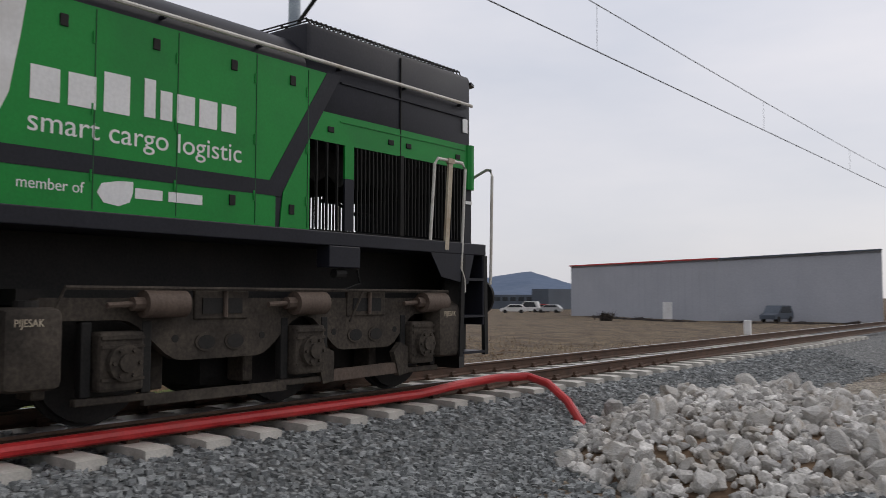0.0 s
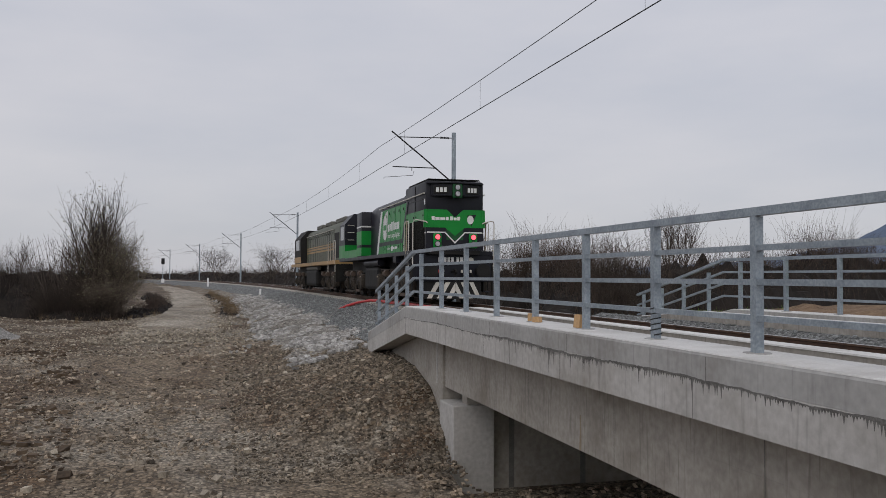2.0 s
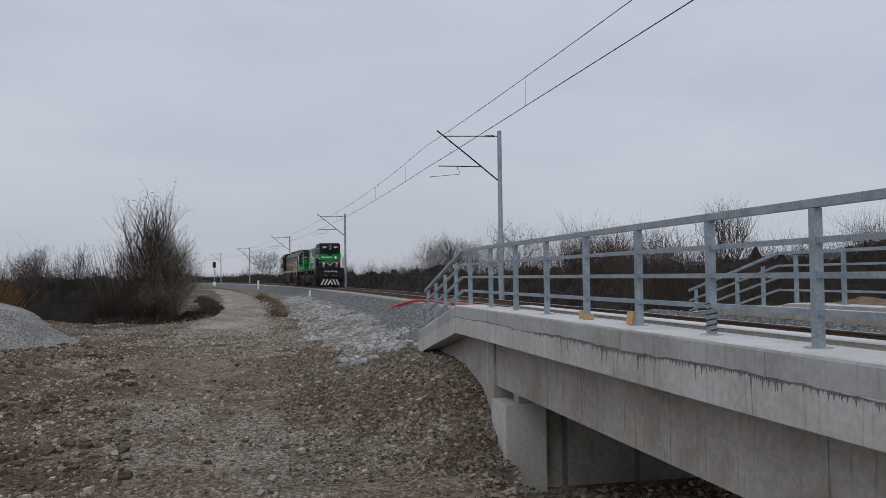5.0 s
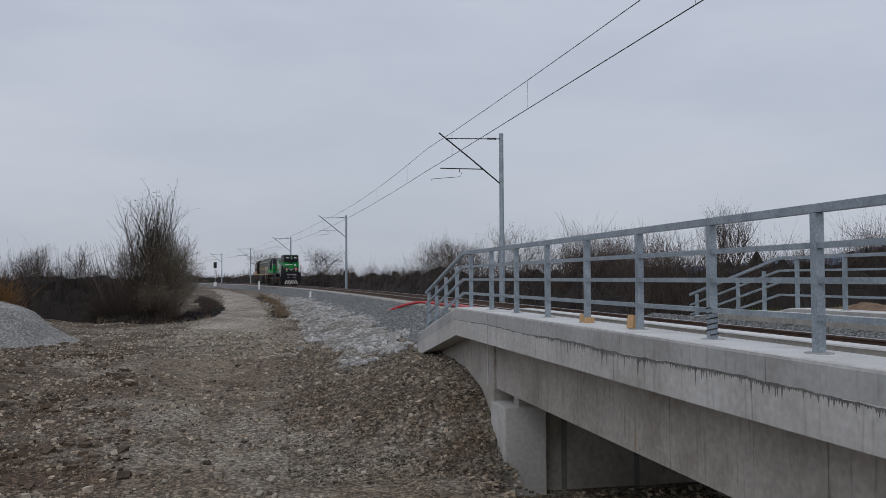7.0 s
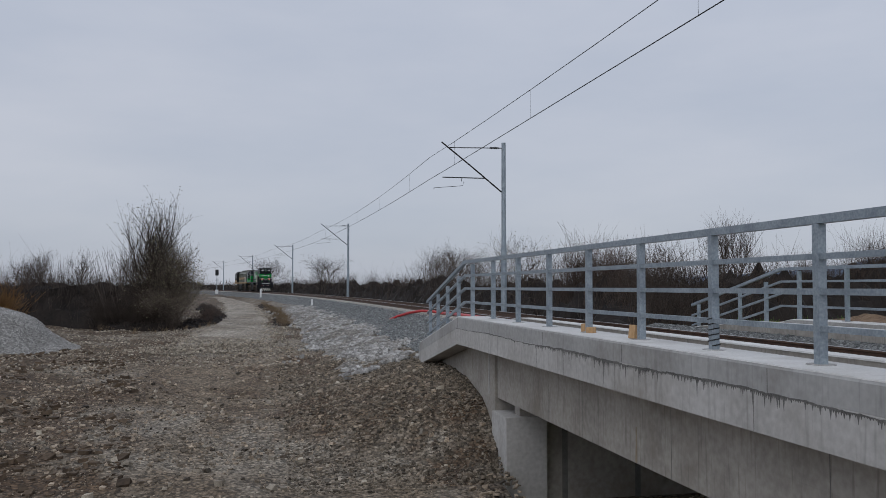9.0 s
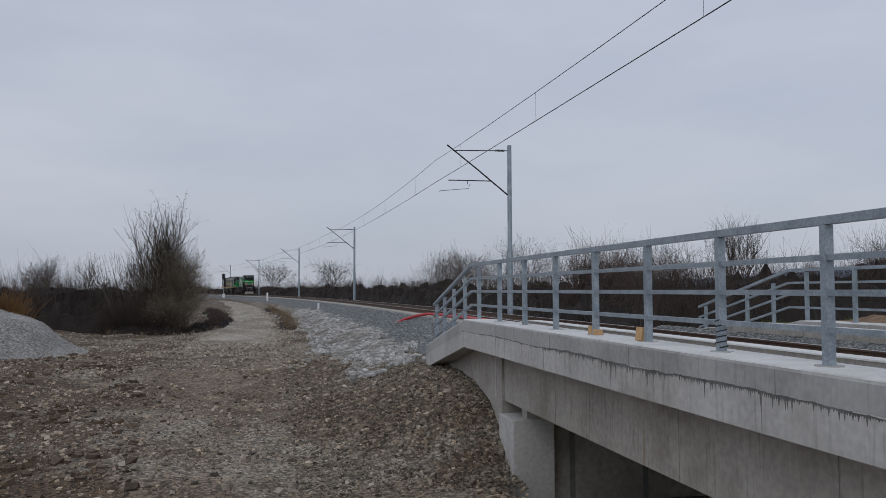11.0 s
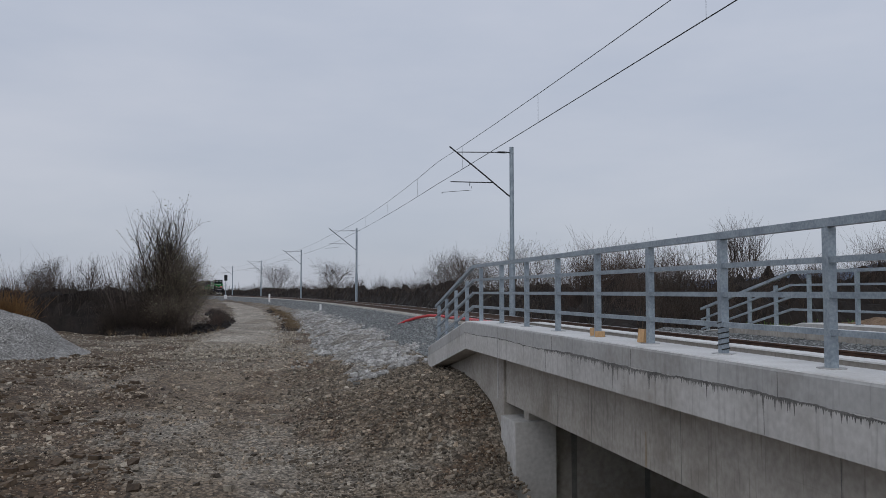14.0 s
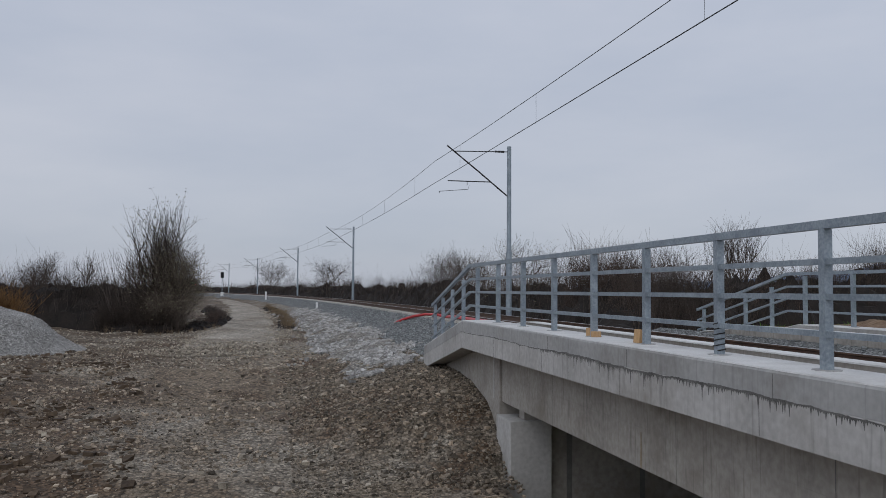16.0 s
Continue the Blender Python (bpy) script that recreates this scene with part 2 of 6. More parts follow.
def sweep(bm, path, profile, closed=True):
    """A profile (pairs across and up) swept along a path of (x, y, z), with its ends closed; across is level and square to the path."""
    rings = []
    path = [Vector(p) for p in path]
    for i, p in enumerate(path):
        d = (path[min(i + 1, len(path) - 1)] - path[max(i - 1, 0)])
        d.z = 0
        d.normalize()
        right = Vector((d.y, -d.x, 0))
        rings.append([bm.verts.new(p + right * a + Vector((0, 0, b))) for a, b in profile])
    n = len(profile)
    for r0, r1 in zip(rings, rings[1:]):
        for i in range(n if closed else n - 1):
            bm.faces.new((r0[i], r0[(i + 1) % n], r1[(i + 1) % n], r1[i]))
    if closed:
        bm.faces.new(rings[0])
        bm.faces.new(rings[-1][::-1])
    return bm


def tube(bm, path, r, n=8, r2=None):
    """A round tube along a path of points."""
    path = [Vector(p) for p in path]
    rings = []
    for i, p in enumerate(path):
        d = (path[min(i + 1, len(path) - 1)] - path[max(i - 1, 0)]).normalized()
        a = d.cross(Vector((0, 0, 1)) if abs(d.z) < 0.9 else Vector((1, 0, 0))).normalized()
        b = d.cross(a)
        rad = r if r2 is None else r + (r2 - r) * i / (len(path) - 1)
        rings.append([bm.verts.new(p + rad * (math.cos(t) * a + math.sin(t) * b)) for t in [2 * math.pi * k / n for k in range(n)]])
    for r0, r1 in zip(rings, rings[1:]):
        for i in range(n):
            bm.faces.new((r0[i], r0[(i + 1) % n], r1[(i + 1) % n], r1[i]))
    bm.faces.new(rings[0])
    bm.faces.new(rings[-1][::-1])
    return bm


def bar(bm, p, q, w, h):
    """A rectangular bar from p to q, w wide (level) and h high."""
    p, q = Vector(p), Vector(q)
    d = (q - p).normalized()
    side = d.cross(Vector((0, 0, 1)) if abs(d.z) < 0.95 else Vector((0, 1, 0))).normalized() * (w / 2)
    up = side.cross(d).normalized() * (h / 2)
    ring = [[bm.verts.new(c + s * side + t * up) for s, t in ((-1, -1), (1, -1), (1, 1), (-1, 1))] for c in (p, q)]
    for i in range(4):
        bm.faces.new((ring[0][i], ring[0][(i + 1) % 4], ring[1][(i + 1) % 4], ring[1][i]))
    bm.faces.new(ring[0][::-1])
    bm.faces.new(ring[1])
    return bm


def prism(bm, outline, axis, a, b):
    """An outline (pairs) drawn out along an axis from a to b: along x the pairs are (y, z), along y (x, z), along z (x, y)."""
    def at(u, v, w):
        return (w, u, v) if axis == "x" else (u, w, v) if axis == "y" else (u, v, w)
    r0 = [bm.verts.new(at(u, v, a)) for u, v in outline]
    r1 = [bm.verts.new(at(u, v, b)) for u, v in outline]
    for i in range(len(outline)):
        j = (i + 1) % len(outline)
        bm.faces.new((r0[i], r0[j], r1[j], r1[i]))
    bm.faces.new(r0[::-1])
    bm.faces.new(r1)
    return bm


def disc(r, n=20, cx=0.0, cy=0.0, sx=1.0, sy=1.0):
    return [(cx + sx * r * math.cos(2 * math.pi * k / n), cy + sy * r * math.sin(2 * math.pi * k / n)) for k in range(n)]


def raw(name, verts, faces, material, label, category, kind="stuff", soft=False):
    me = bpy.data.meshes.new(name)
    me.from_pydata(verts, [], faces)
    me.materials.append(material)
    ob = new(name, me)
    if soft:
        smooth(ob, 60)
    return tagged(ob, label, category, "", kind)


rng = np.random.default_rng(7)
CUBE = np.array([(-1, -1, -1), (1, -1, -1), (1, 1, -1), (-1, 1, -1), (-1, -1, 1), (1, -1, 1), (1, 1, 1), (-1, 1, 1)], float) * 0.5
CUBE_F = np.array([(4, 5, 6, 7), (0, 1, 5, 4), (1, 2, 6, 5), (2, 3, 7, 6), (3, 0, 4, 7)])


def stone_field(name, places, sizes, material, label, category="stones", flat=0.75):
    """Many broken stones, each a jittered and turned block, in one mesh."""
    n = len(places)
    v = CUBE[None] * (1 + rng.uniform(-0.35, 0.35, (n, 8, 3))) * (sizes[:, None, None] * rng.uniform(0.65, 1.2, (n, 1, 3)))
    a, b = rng.uniform(0, 6.28, n), rng.uniform(-0.6, 0.6, n)
    ca, sa, cb, sb = np.cos(a), np.sin(a), np.cos(b), np.sin(b)
    x, y, z = v[..., 0], v[..., 1], v[..., 2] * flat
    y, z = y * cb[:, None] - z * sb[:, None], y * sb[:, None] + z * cb[:, None]
    x, y = x * ca[:, None] - y * sa[:, None], x * sa[:, None] + y * ca[:, None]
    v = np.stack([x, y, z], -1) + places[:, None, :]
    f = (CUBE_F[None] + 8 * np.arange(n)[:, None, None]).reshape(-1, 4)
    return raw(name, v.reshape(-1, 3).tolist(), f.tolist(), material, label, category)


def twigs(roots, tips, r0, r1, bend=0.12):
    """Verts and faces of many thin three-sided twigs, each bent once on its way from root to tip."""
    n = len(roots)
    d = tips - roots
    ln = np.linalg.norm(d, axis=1)[:, None]
    mid = roots + d * 0.55 + rng.normal(0, 1, (n, 3)) * ln * bend
    a = np.cross(d, np.array([0.3, 0.5, 0.1]))
    a /= np.linalg.norm(a, axis=1)[:, None] + 1e-9
    b = np.cross(d / (ln + 1e-9), a)
    vs = []
    for c, r in ((roots, r0), (mid, (r0 + r1) / 2), (tips, r1)):
        r = np.broadcast_to(np.asarray(r, float).reshape(-1, 1), (n, 1))
        for k in range(3):
            t = 2.0944 * k
            vs.append(c + r * (math.cos(t) * a + math.sin(t) * b))
    v = np.stack(vs, 1).reshape(-1, 3)
    f = [(0, 1, 4, 3), (1, 2, 5, 4), (2, 0, 3, 5), (3, 4, 7, 6), (4, 5, 8, 7), (5, 3, 6, 8)]
    f = (np.array(f)[None] + 9 * np.arange(n)[:, None, None]).reshape(-1, 4)
    return v, f


# ---- the line of the track: straight over the bridge, then a wide curve to the left ----
XT, ZR, Y0, RAD = 7.63, -0.39, 29.0, 1000.0


def track(s):
    """Place on the track's axis and its heading (radians to the left) at the length s along it."""
    if s <= Y0:
        return XT, s, 0.0
    a = (s - Y0) / RAD
    return XT - RAD * (1 - math.cos(a)), Y0 + RAD * math.sin(a), a


def rise(s):
    """The track climbs a little on to the bridge and stays at that height."""
    k = np.clip((np.asarray(s, float) + 1) / 8, 0, 1)
    return 0.085 * k * k * (3 - 2 * k)


def beside(s, off, z=0.0):
    """A point at the length s, off to the right of the track's axis; what is low follows the track's rise."""
    x, y, a = track(s)
    return Vector((x + off * math.cos(a), y + off * math.sin(a), z + (float(rise(s)) if z < 1 else 0)))


def xt(y):
    y = np.asarray(y, float)
    k = np.clip(y - Y0, 0, RAD * 0.95)
    return XT - (RAD - np.sqrt(RAD * RAD - k * k))


# ---- ground ----
def ground_z(x, y):
    """Height of the ground: a channel under the bridge, a dam for the track, a field beyond it."""
    x, y = np.asarray(x, float), np.asarray(y, float)
    u = x - xt(y)
    left = np.interp(y, [-60, -6, -1, 2, 5, 11, 13, 18, 26, 40, 90, 500], [-1.1, -1.1, -1.05, -1.5, -3.05, -3.1, -2.65, -2.15, -1.8, -1.62, -1.5, -1.3])
    right = np.interp(y, [-150, -80, -35, 3, 6, 12, 15, 25, 500], [-2.0, -1.9, -1.18, -1.2, -2.8, -2.9, -1.6, -1.2, -1.1])
    far_left = np.interp(x, [-14, -5], [0, 1])
    left = left * far_left + np.where(y > 14, -1.5, left) * (1 - far_left)
    base = np.where(u < 0, left, right)
    prof = np.interp(np.abs(u), [0, 1.9, 3.3, 4.2, 6.4, 8.5], [-0.95, -0.95, -1.12, -1.28, -1.85, -2.6])
    cone = np.interp(y, [-1, 1, 3.2, 5.5, 9, 12, 13.6, 14.5, 15.1, 15.7, 17, 18.5], [0, 0.3, 1.0, 2.2, 3.5, 2.5, 1.75, 1.1, 0.75, 0.38, 0.1, 0])
    z = np.maximum(base, prof - cone)
    z = np.where((np.abs(u) < 3.55) & (y > 4.9) & (y < 14.6), -3.1, z)
    wob = 0.10 * np.sin(0.9 * x + 1.3 * np.sin(0.5 * y)) * np.sin(0.7 * y + 0.8 * np.sin(0.6 * x)) + 0.05 * np.sin(2.3 * x + 1.1 * y) * np.sin(1.9 * y - 0.7 * x)
    return z + wob * np.clip((np.abs(u) - 3.3) / 2.0, 0, 1) * np.clip((np.hypot(x, y) - 2) / 6, 0, 1)


def axis_steps(fine0, fine1, step, reach):
    mid = np.arange(fine0, fine1 + 1e-6, step)
    out = [step]
    while sum(out) < reach:
        out.append(out[-1] * 1.22)
    c = np.cumsum(out)
    return np.concatenate([fine0 - c[::-1], mid, fine1 + c])


def position_mask(n, l, axis, lo, hi):
    """A 0..1 factor that rises between lo and hi along one axis of the place."""
    tc = n.new("ShaderNodeTexCoord")
    sp = n.new("ShaderNodeSeparateXYZ")
    l.new(tc.outputs["Object"], sp.inputs[0])
    mr = n.new("ShaderNodeMapRange")
    mr.inputs["From Min"].default_value, mr.inputs["From Max"].default_value = lo, hi
    l.new(sp.outputs[axis], mr.inputs["Value"])
    return mr.outputs["Result"]


def ground_material():
    """Grey-brown gravel with reddish soil patches near the channel, brown dry grass beyond the track, green field far off."""
    m = mat("gravelly_ground", (0.10, 0.074, 0.049), (0.26, 0.208, 0.148), 0.95, 0, 0.9, 22, 1.0, (0.075, 0.045, 0.026), 0.8)
    n, l = m.node_tree.nodes, m.node_tree.links
    bs = n["Principled BSDF"]
    col = bs.inputs["Base Color"].links[0].from_socket
    def layer(colour_a, colour_b, scale, fac):
        nonlocal col
        ns = n.new("ShaderNodeTexNoise")
        ns.inputs["Scale"].default_value, ns.inputs["Detail"].default_value = scale, 8
        tcx = n.new("ShaderNodeTexCoord")
        l.new(tcx.outputs["Object"], ns.inputs["Vector"])
        rp = n.new("ShaderNodeValToRGB")
        rp.color_ramp.elements[0].position, rp.color_ramp.elements[1].position = 0.35, 0.65
        rp.color_ramp.elements[0].color, rp.color_ramp.elements[1].color = (*colour_a, 1), (*colour_b, 1)
        l.new(ns.outputs["Fac"], rp.inputs["Fac"])
        mx = n.new("ShaderNodeMix")
        mx.data_type = "RGBA"
        l.new(fac, mx.inputs["Factor"])
        l.new(col, mx.inputs["A"])
        l.new(rp.outputs["Color"], mx.inputs["B"])
        col = mx.outputs["Result"]
    def patches(scale, lo, hi, amount):
        ns = n.new("ShaderNodeTexNoise")
        ns.inputs["Scale"].default_value, ns.inputs["Detail"].default_value, ns.inputs["Roughness"].default_value = scale, 6, 0.6
        tcx = n.new("ShaderNodeTexCoord")
        l.new(tcx.outputs["Object"], ns.inputs["Vector"])
        rp = n.new("ShaderNodeMapRange")
        rp.inputs["From Min"].default_value, rp.inputs["From Max"].default_value, rp.inputs["To Max"].default_value = lo, hi, amount
        l.new(ns.outputs["Fac"], rp.inputs["Value"])
        return rp.outputs["Result"]
    layer((0.17, 0.148, 0.116), (0.36, 0.32, 0.26), 30, patches(0.22, 0.46, 0.57, 0.9))
    layer((0.055, 0.034, 0.02), (0.135, 0.086, 0.05), 9, patches(0.37, 0.51, 0.60, 0.9))
    soil = n.new("ShaderNodeMath")
    soil.operation = "MULTIPLY"
    l.new(patches(0.55, 0.42, 0.56, 0.95), soil.inputs[0])
    l.new(position_mask(n, l, "X", -1.5, -4.5), soil.inputs[1])
    layer((0.05, 0.034, 0.021), (0.125, 0.084, 0.05), 14, soil.outputs[0])
    layer((0.085, 0.057, 0.033), (0.175, 0.127, 0.075), 0.8, position_mask(n, l, "X", 11.5, 13.0))
    both = n.new("ShaderNodeMath")
    both.operation = "MULTIPLY"
    l.new(position_mask(n, l, "X", 13.2, 15.5), both.inputs[0])
    l.new(position_mask(n, l, "Y", -15, -6), both.inputs[1])
    near = n.new("ShaderNodeMath")
    near.operation = "SUBTRACT"
    near.use_clamp = True
    l.new(both.outputs[0], near.inputs[0])
    l.new(position_mask(n, l, "Y", 19, 27), near.inputs[1])
    layer((0.075, 0.20, 0.012), (0.13, 0.29, 0.035), 0.15, near.outputs[0])
    l.new(col, bs.inputs["Base Color"])
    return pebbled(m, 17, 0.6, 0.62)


M_GROUND = ground_material()


def build_ground():
    gx = axis_steps(-13, 16, 0.3, 3500)
    gy = axis_steps(-22, 62, 0.3, 3500)
    X, Y = np.meshgrid(gx, gy)
    Z = ground_z(X, Y)
    v = np.stack([X, Y, Z], -1).reshape(-1, 3)
    i = np.arange(len(gx) * (len(gy) - 1)).reshape(len(gy) - 1, len(gx))[:, :-1].ravel()
    f = np.stack([i, i + 1, i + 1 + len(gx), i + len(gx)], -1)
    raw("ground", v.tolist(), f.tolist(), M_GROUND, "grey-brown gravelly ground with soil patches, field beyond", "ground", "structure", True)


build_ground()


# ---- track ----
def build_track():
    ss = list(np.arange(-260, -9, 10.0)) + list(np.arange(-8, 30, 2.0)) + list(np.arange(30, 520, 6.0))
    bm = bmesh.new()
    wide = [(-4.6, -1.75), (-3.35, -1.15), (-1.75, -0.655), (1.75, -0.655), (3.35, -1.15), (4.6, -1.75)]
    slim = [(-2.40, -0.9), (-2.39, -0.70), (-1.75, -0.655), (1.75, -0.62), (2.39, -0.44), (2.40, -0.9)]
    sweep(bm, [beside(s, 0) for s in ss if s < -4] + [beside(-1.9, 0)], wide, False)
    sweep(bm, [beside(y, 0) for y in (-1.9, 0, 1.5, 3, 4.5, 7, 12, 20.8)], slim, False)
    sweep(bm, [beside(20.8, 0)] + [beside(s, 0) for s in ss if s > 21], wide, False)
    solid("ballast_bed", bm, M_BALLAST, "grey crushed stone bed under the track", "track bed", "", "structure")
    for side in (-1, 1):
        rail = thing("rail", "rusty steel rail with a worn bright top", "rail", "rails of the track", "structure")
        bm = bmesh.new()
        sweep(bm, [beside(s, side * 0.753) for s in ss], [(-0.075, ZR - 0.172), (0.075, ZR - 0.172), (0.075, ZR - 0.155), (0.012, ZR - 0.135), (0.012, ZR - 0.045), (0.036, ZR - 0.03), (0.036, ZR - 0.004),
                                                         (-0.036, ZR - 0.004), (-0.036, ZR - 0.03), (-0.012, ZR - 0.045), (-0.012, ZR - 0.135), (-0.075, ZR - 0.155)])
        part("web", bm, M_RAIL, rail)
        bm = bmesh.new()
        sweep(bm, [beside(s, side * 0.753) for s in ss], [(-0.03, ZR - 0.003), (0.03, ZR - 0.003), (0.026, ZR), (-0.026, ZR)])
        part("running_surface", bm, M_RAILTOP, rail)
    # concrete sleepers with sunk middles and their rail clips
    bm = bmesh.new()
    prism(bm, [(-1.3, -0.20), (-1.3, -0.01), (-1.22, 0.0), (-0.35, 0.0), (-0.25, -0.04), (0.25, -0.04), (0.35, 0.0), (1.22, 0.0), (1.3, -0.01), (1.3, -0.20)], "y", -0.13, 0.13)
    me = mesh_of("sleeper", bm)
    me.materials.append(M_SLEEPER)
    bm = bmesh.new()
    prism(bm, [(-0.045, -0.005), (0.045, -0.005), (0.045, 0.03), (0.02, 0.045), (0.02, 0.08), (-0.02, 0.08), (-0.02, 0.045), (-0.045, 0.03)], "y", -0.06, 0.06)
    clip = mesh_of("rail_clip", bm)
    clip.materials.append(M_RAIL)
    far_v, far_f = [], []
    s = -31.0
    while s < 420:
        x, y, a = track(s)
        if s < 62:
            ob = tagged(new("sleeper", me), "pale concrete railway sleeper in ballast", "sleeper", "sleepers of the track")
            ob.matrix_basis = pose(x, y, ZR - 0.172 + float(rise(s)), 0, 0, math.degrees(a))
            for place in (-0.873, -0.633, 0.633, 0.873):
                if -16 < s < 26:
                    c = new("rail_clip", clip)
                    c.parent = ob
                    c.location = (place, 0, 0)
        else:
            m = pose(x, y, ZR - 0.172 + float(rise(s)), 0, 0, math.degrees(a))
            base = len(far_v)
            far_v += [tuple(m @ Vector((cx * 2.6, cy * 0.26, cz * 0.16 - 0.085))) for cx, cy, cz in CUBE.tolist()]
            far_f += [tuple(int(i) + base for i in f) for f in CUBE_F]
        s += 0.6
    raw("far_sleepers", far_v, far_f, M_SLEEPER, "distant concrete sleepers of the track", "sleepers")


build_track()


def build_red_pipe():
    bm = bmesh.new()
    p = [(4.95, -9.55, -1.02), (5.2, -9.75, -0.86), (5.55, -10.0, -0.62), (5.95, -10.2, -0.44), (6.3, -10.25, -0.37), (6.55, -9.9, -0.38), (6.66, -9.2, -0.42)]
    p += [(6.68 + 0.02 * math.sin(y), y, -0.47) for y in np.arange(-8.4, 31, 0.8)]
    p += [(6.62, 31.6, -0.46), (6.45, 32.6, -0.42), (6.15, 33.5, -0.42), (5.8, 34.3, -0.52), (5.45, 35.0, -0.68), (5.2, 35.5, -0.85)]
    p = [(a, b, c + float(rise(b)) * (0.5 if b > 31.5 else 1)) for a, b, c in p]
    tube(bm, p, 0.055, 10)
    solid("red_pipe", bm, M_RED, "red plastic cable pipe laid beside the rail", "pipe", soft=True)


build_red_pipe()

# ---- bridge ----
KN, KF, EN, EF = 3.3, 16.3, -1.5, 20.4      # kinks and ends of the kerbs along the track
SLOPE = 0.183


def kerb_path(x, z, end0=EN, end1=EF):
    return [(x, end0, z - SLOPE * (KN - end0)), (x, KN, z), (x, KF, z), (x, end1, z - SLOPE * (end1 - KF))]


def build_bridge():
    bridge = thing("railway_bridge", "new grey concrete railway bridge over a channel", "bridge", "", "structure")
    for side, zt, name in ((1, 0.0, "near"), (-1, -0.10, "far")):
        # edge beam: its outer face stands 0.34 m outside the railing
        xo = 3.7 if side == 1 else 2 * XT - 3.7
        bm = bmesh.new()
        sweep(bm, kerb_path(xo, zt), [(0, -0.535), (side * 0.42, -0.535), (side * 0.62, -0.30), (side * 0.62, -0.222), (side * 0.01, -0.222), (0, -0.228)])
        part("edge_beam", bm, M_CONC, bridge)
        bm = bmesh.new()
        sweep(bm, kerb_path(xo, zt), [(side * 0.004, -0.2215), (side * 0.62, -0.2215), (side * 0.62, -0.012), (side * 0.014, -0.012), (side * 0.004, -0.03)])
        part("upper_pour", bm, M_CONC_UP, bridge, "smoother darker upper pour of concrete")
        bm = bmesh.new()
        sweep(bm, kerb_path(xo, zt), [(side * 0.012, -0.011), (side * 0.608, -0.011), (side * 0.6, 0.0), (side * 0.02, 0.0)])
        part("beam_top", bm, M_CONC_TOP, bridge, "pale trowelled concrete top")
        # walkway between beam and ballast wall
        bm = bmesh.new()
        sweep(bm, kerb_path(xo + side * 0.62, zt), [(0.001 * side, -0.50), (side * 0.68, -0.50), (side * 0.68, -0.24), (side * 0.001, -0.24)])
        part("walkway", bm, M_CONC_OLD, bridge)
        # ballast wall
        top = -0.035 if side == 1 else -0.14
        wall = [(xo + side * 1.3, EN, top - 0.385), (xo + side * 1.3, 1.7, top - 0.15), (xo + side * 1.3, 3.45, top), (xo + side * 1.3, KF, top), (xo + side * 1.3, EF, top - 0.36)]
        bm = bmesh.new()
        sweep(bm, wall, [(0, -0.85), (side * 0.22, -0.85), (side * 0.22, -0.012), (0, -0.012)])
        part("ballast_wall", bm, M_CONC_OLD, bridge)
        bm = bmesh.new()
        sweep(bm, wall, [(side * -0.012, -0.011), (side * 0.232, -0.011), (side * 0.225, 0.004), (side * -0.005, 0.004)])
        part("wall_coping", bm, M_CONC_TOP, bridge, "pale concrete coping")
    # deck, with the girder faces set back under the beams
    deck = B(4.12, 2 * XT - 4.12, 2.6, 17.3, -1.40, -0.95)
    box(deck, 4.12, 4.6, 2.6, 17.3, -0.949, -0.536)
    box(deck, 2 * XT - 4.6, 2 * XT - 4.12, 2.6, 17.3, -0.949, -0.636)
    part("deck_girder", deck, M_CONC_OLD, bridge)
    # abutments: front wall, bearing ledge, pier in front, wing walls
    for y, d in ((14.0, 1), (5.4, -1)):
        pier = B(4.02, 4.75, min(y, y + d * 0.9), max(y, y + d * 0.9), -3.5, -1.62, bevel=0.015)
        part("bearing_pier", pier, M_CONC, bridge)
        part("bearing_pier", B(2 * XT - 4.75, 2 * XT - 4.02, min(y, y + d * 0.9), max(y, y + d * 0.9), -3.5, -1.62, bevel=0.015), M_CONC, bridge)
        part("bearing_block", B(4.3, 4.7, min(y + d * 0.12, y + d * 0.42), max(y + d * 0.12, y + d * 0.42), -1.621, -1.401), M_CONC_OLD, bridge)
        part("abutment_wall", B(4.75, 2 * XT - 4.75, min(y + d * 0.25, y + d * 1.2), max(y + d * 0.25, y + d * 1.2), -3.5, -1.401), M_CONC_OLD, bridge)
        for x0, x1 in ((4.08, 4.5), (2 * XT - 4.5, 2 * XT - 4.08)):
            wing = bmesh.new()
            y0, y1 = y + d * 0.901, y + d * 6.6
            zt = -0.54 if x0 < 6 else -0.64
            k = KF if d > 0 else KN
            prism(wing, [(y0, -3.4), (y0, zt), (k, zt), (y1, zt - SLOPE * abs(y1 - k)), (y1, zt - SLOPE * abs(y1 - k) - 0.35), (y0 + d * 2.5, -2.6)], "x", x0, x1)
            part("wing_wall", wing, M_CONC_OLD, bridge)
    # casting joints on the faces
    for y in (3.32, 5.83, 8.5, 11.1, 13.9, 16.28):
        part("joint", B(3.7018, 3.72, y - 0.003, y + 0.003, -0.22, -0.035), M_JOINT, bridge)
    for y in (3.28, 6.01, 8.67, 10.28, 11.35, 13.9, 16.29):
        part("joint", B(3.6978, 3.72, y - 0.0025, y + 0.0025, -0.53, -0.23), M_JOINT, bridge)
    for y in (5.69, 8.22, 10.73, 12.1, 14.89):
        part("joint", B(4.118, 4.13, y - 0.004, y + 0.004, -1.40, -0.54), M_JOINT, bridge)
    bm = bmesh.new()
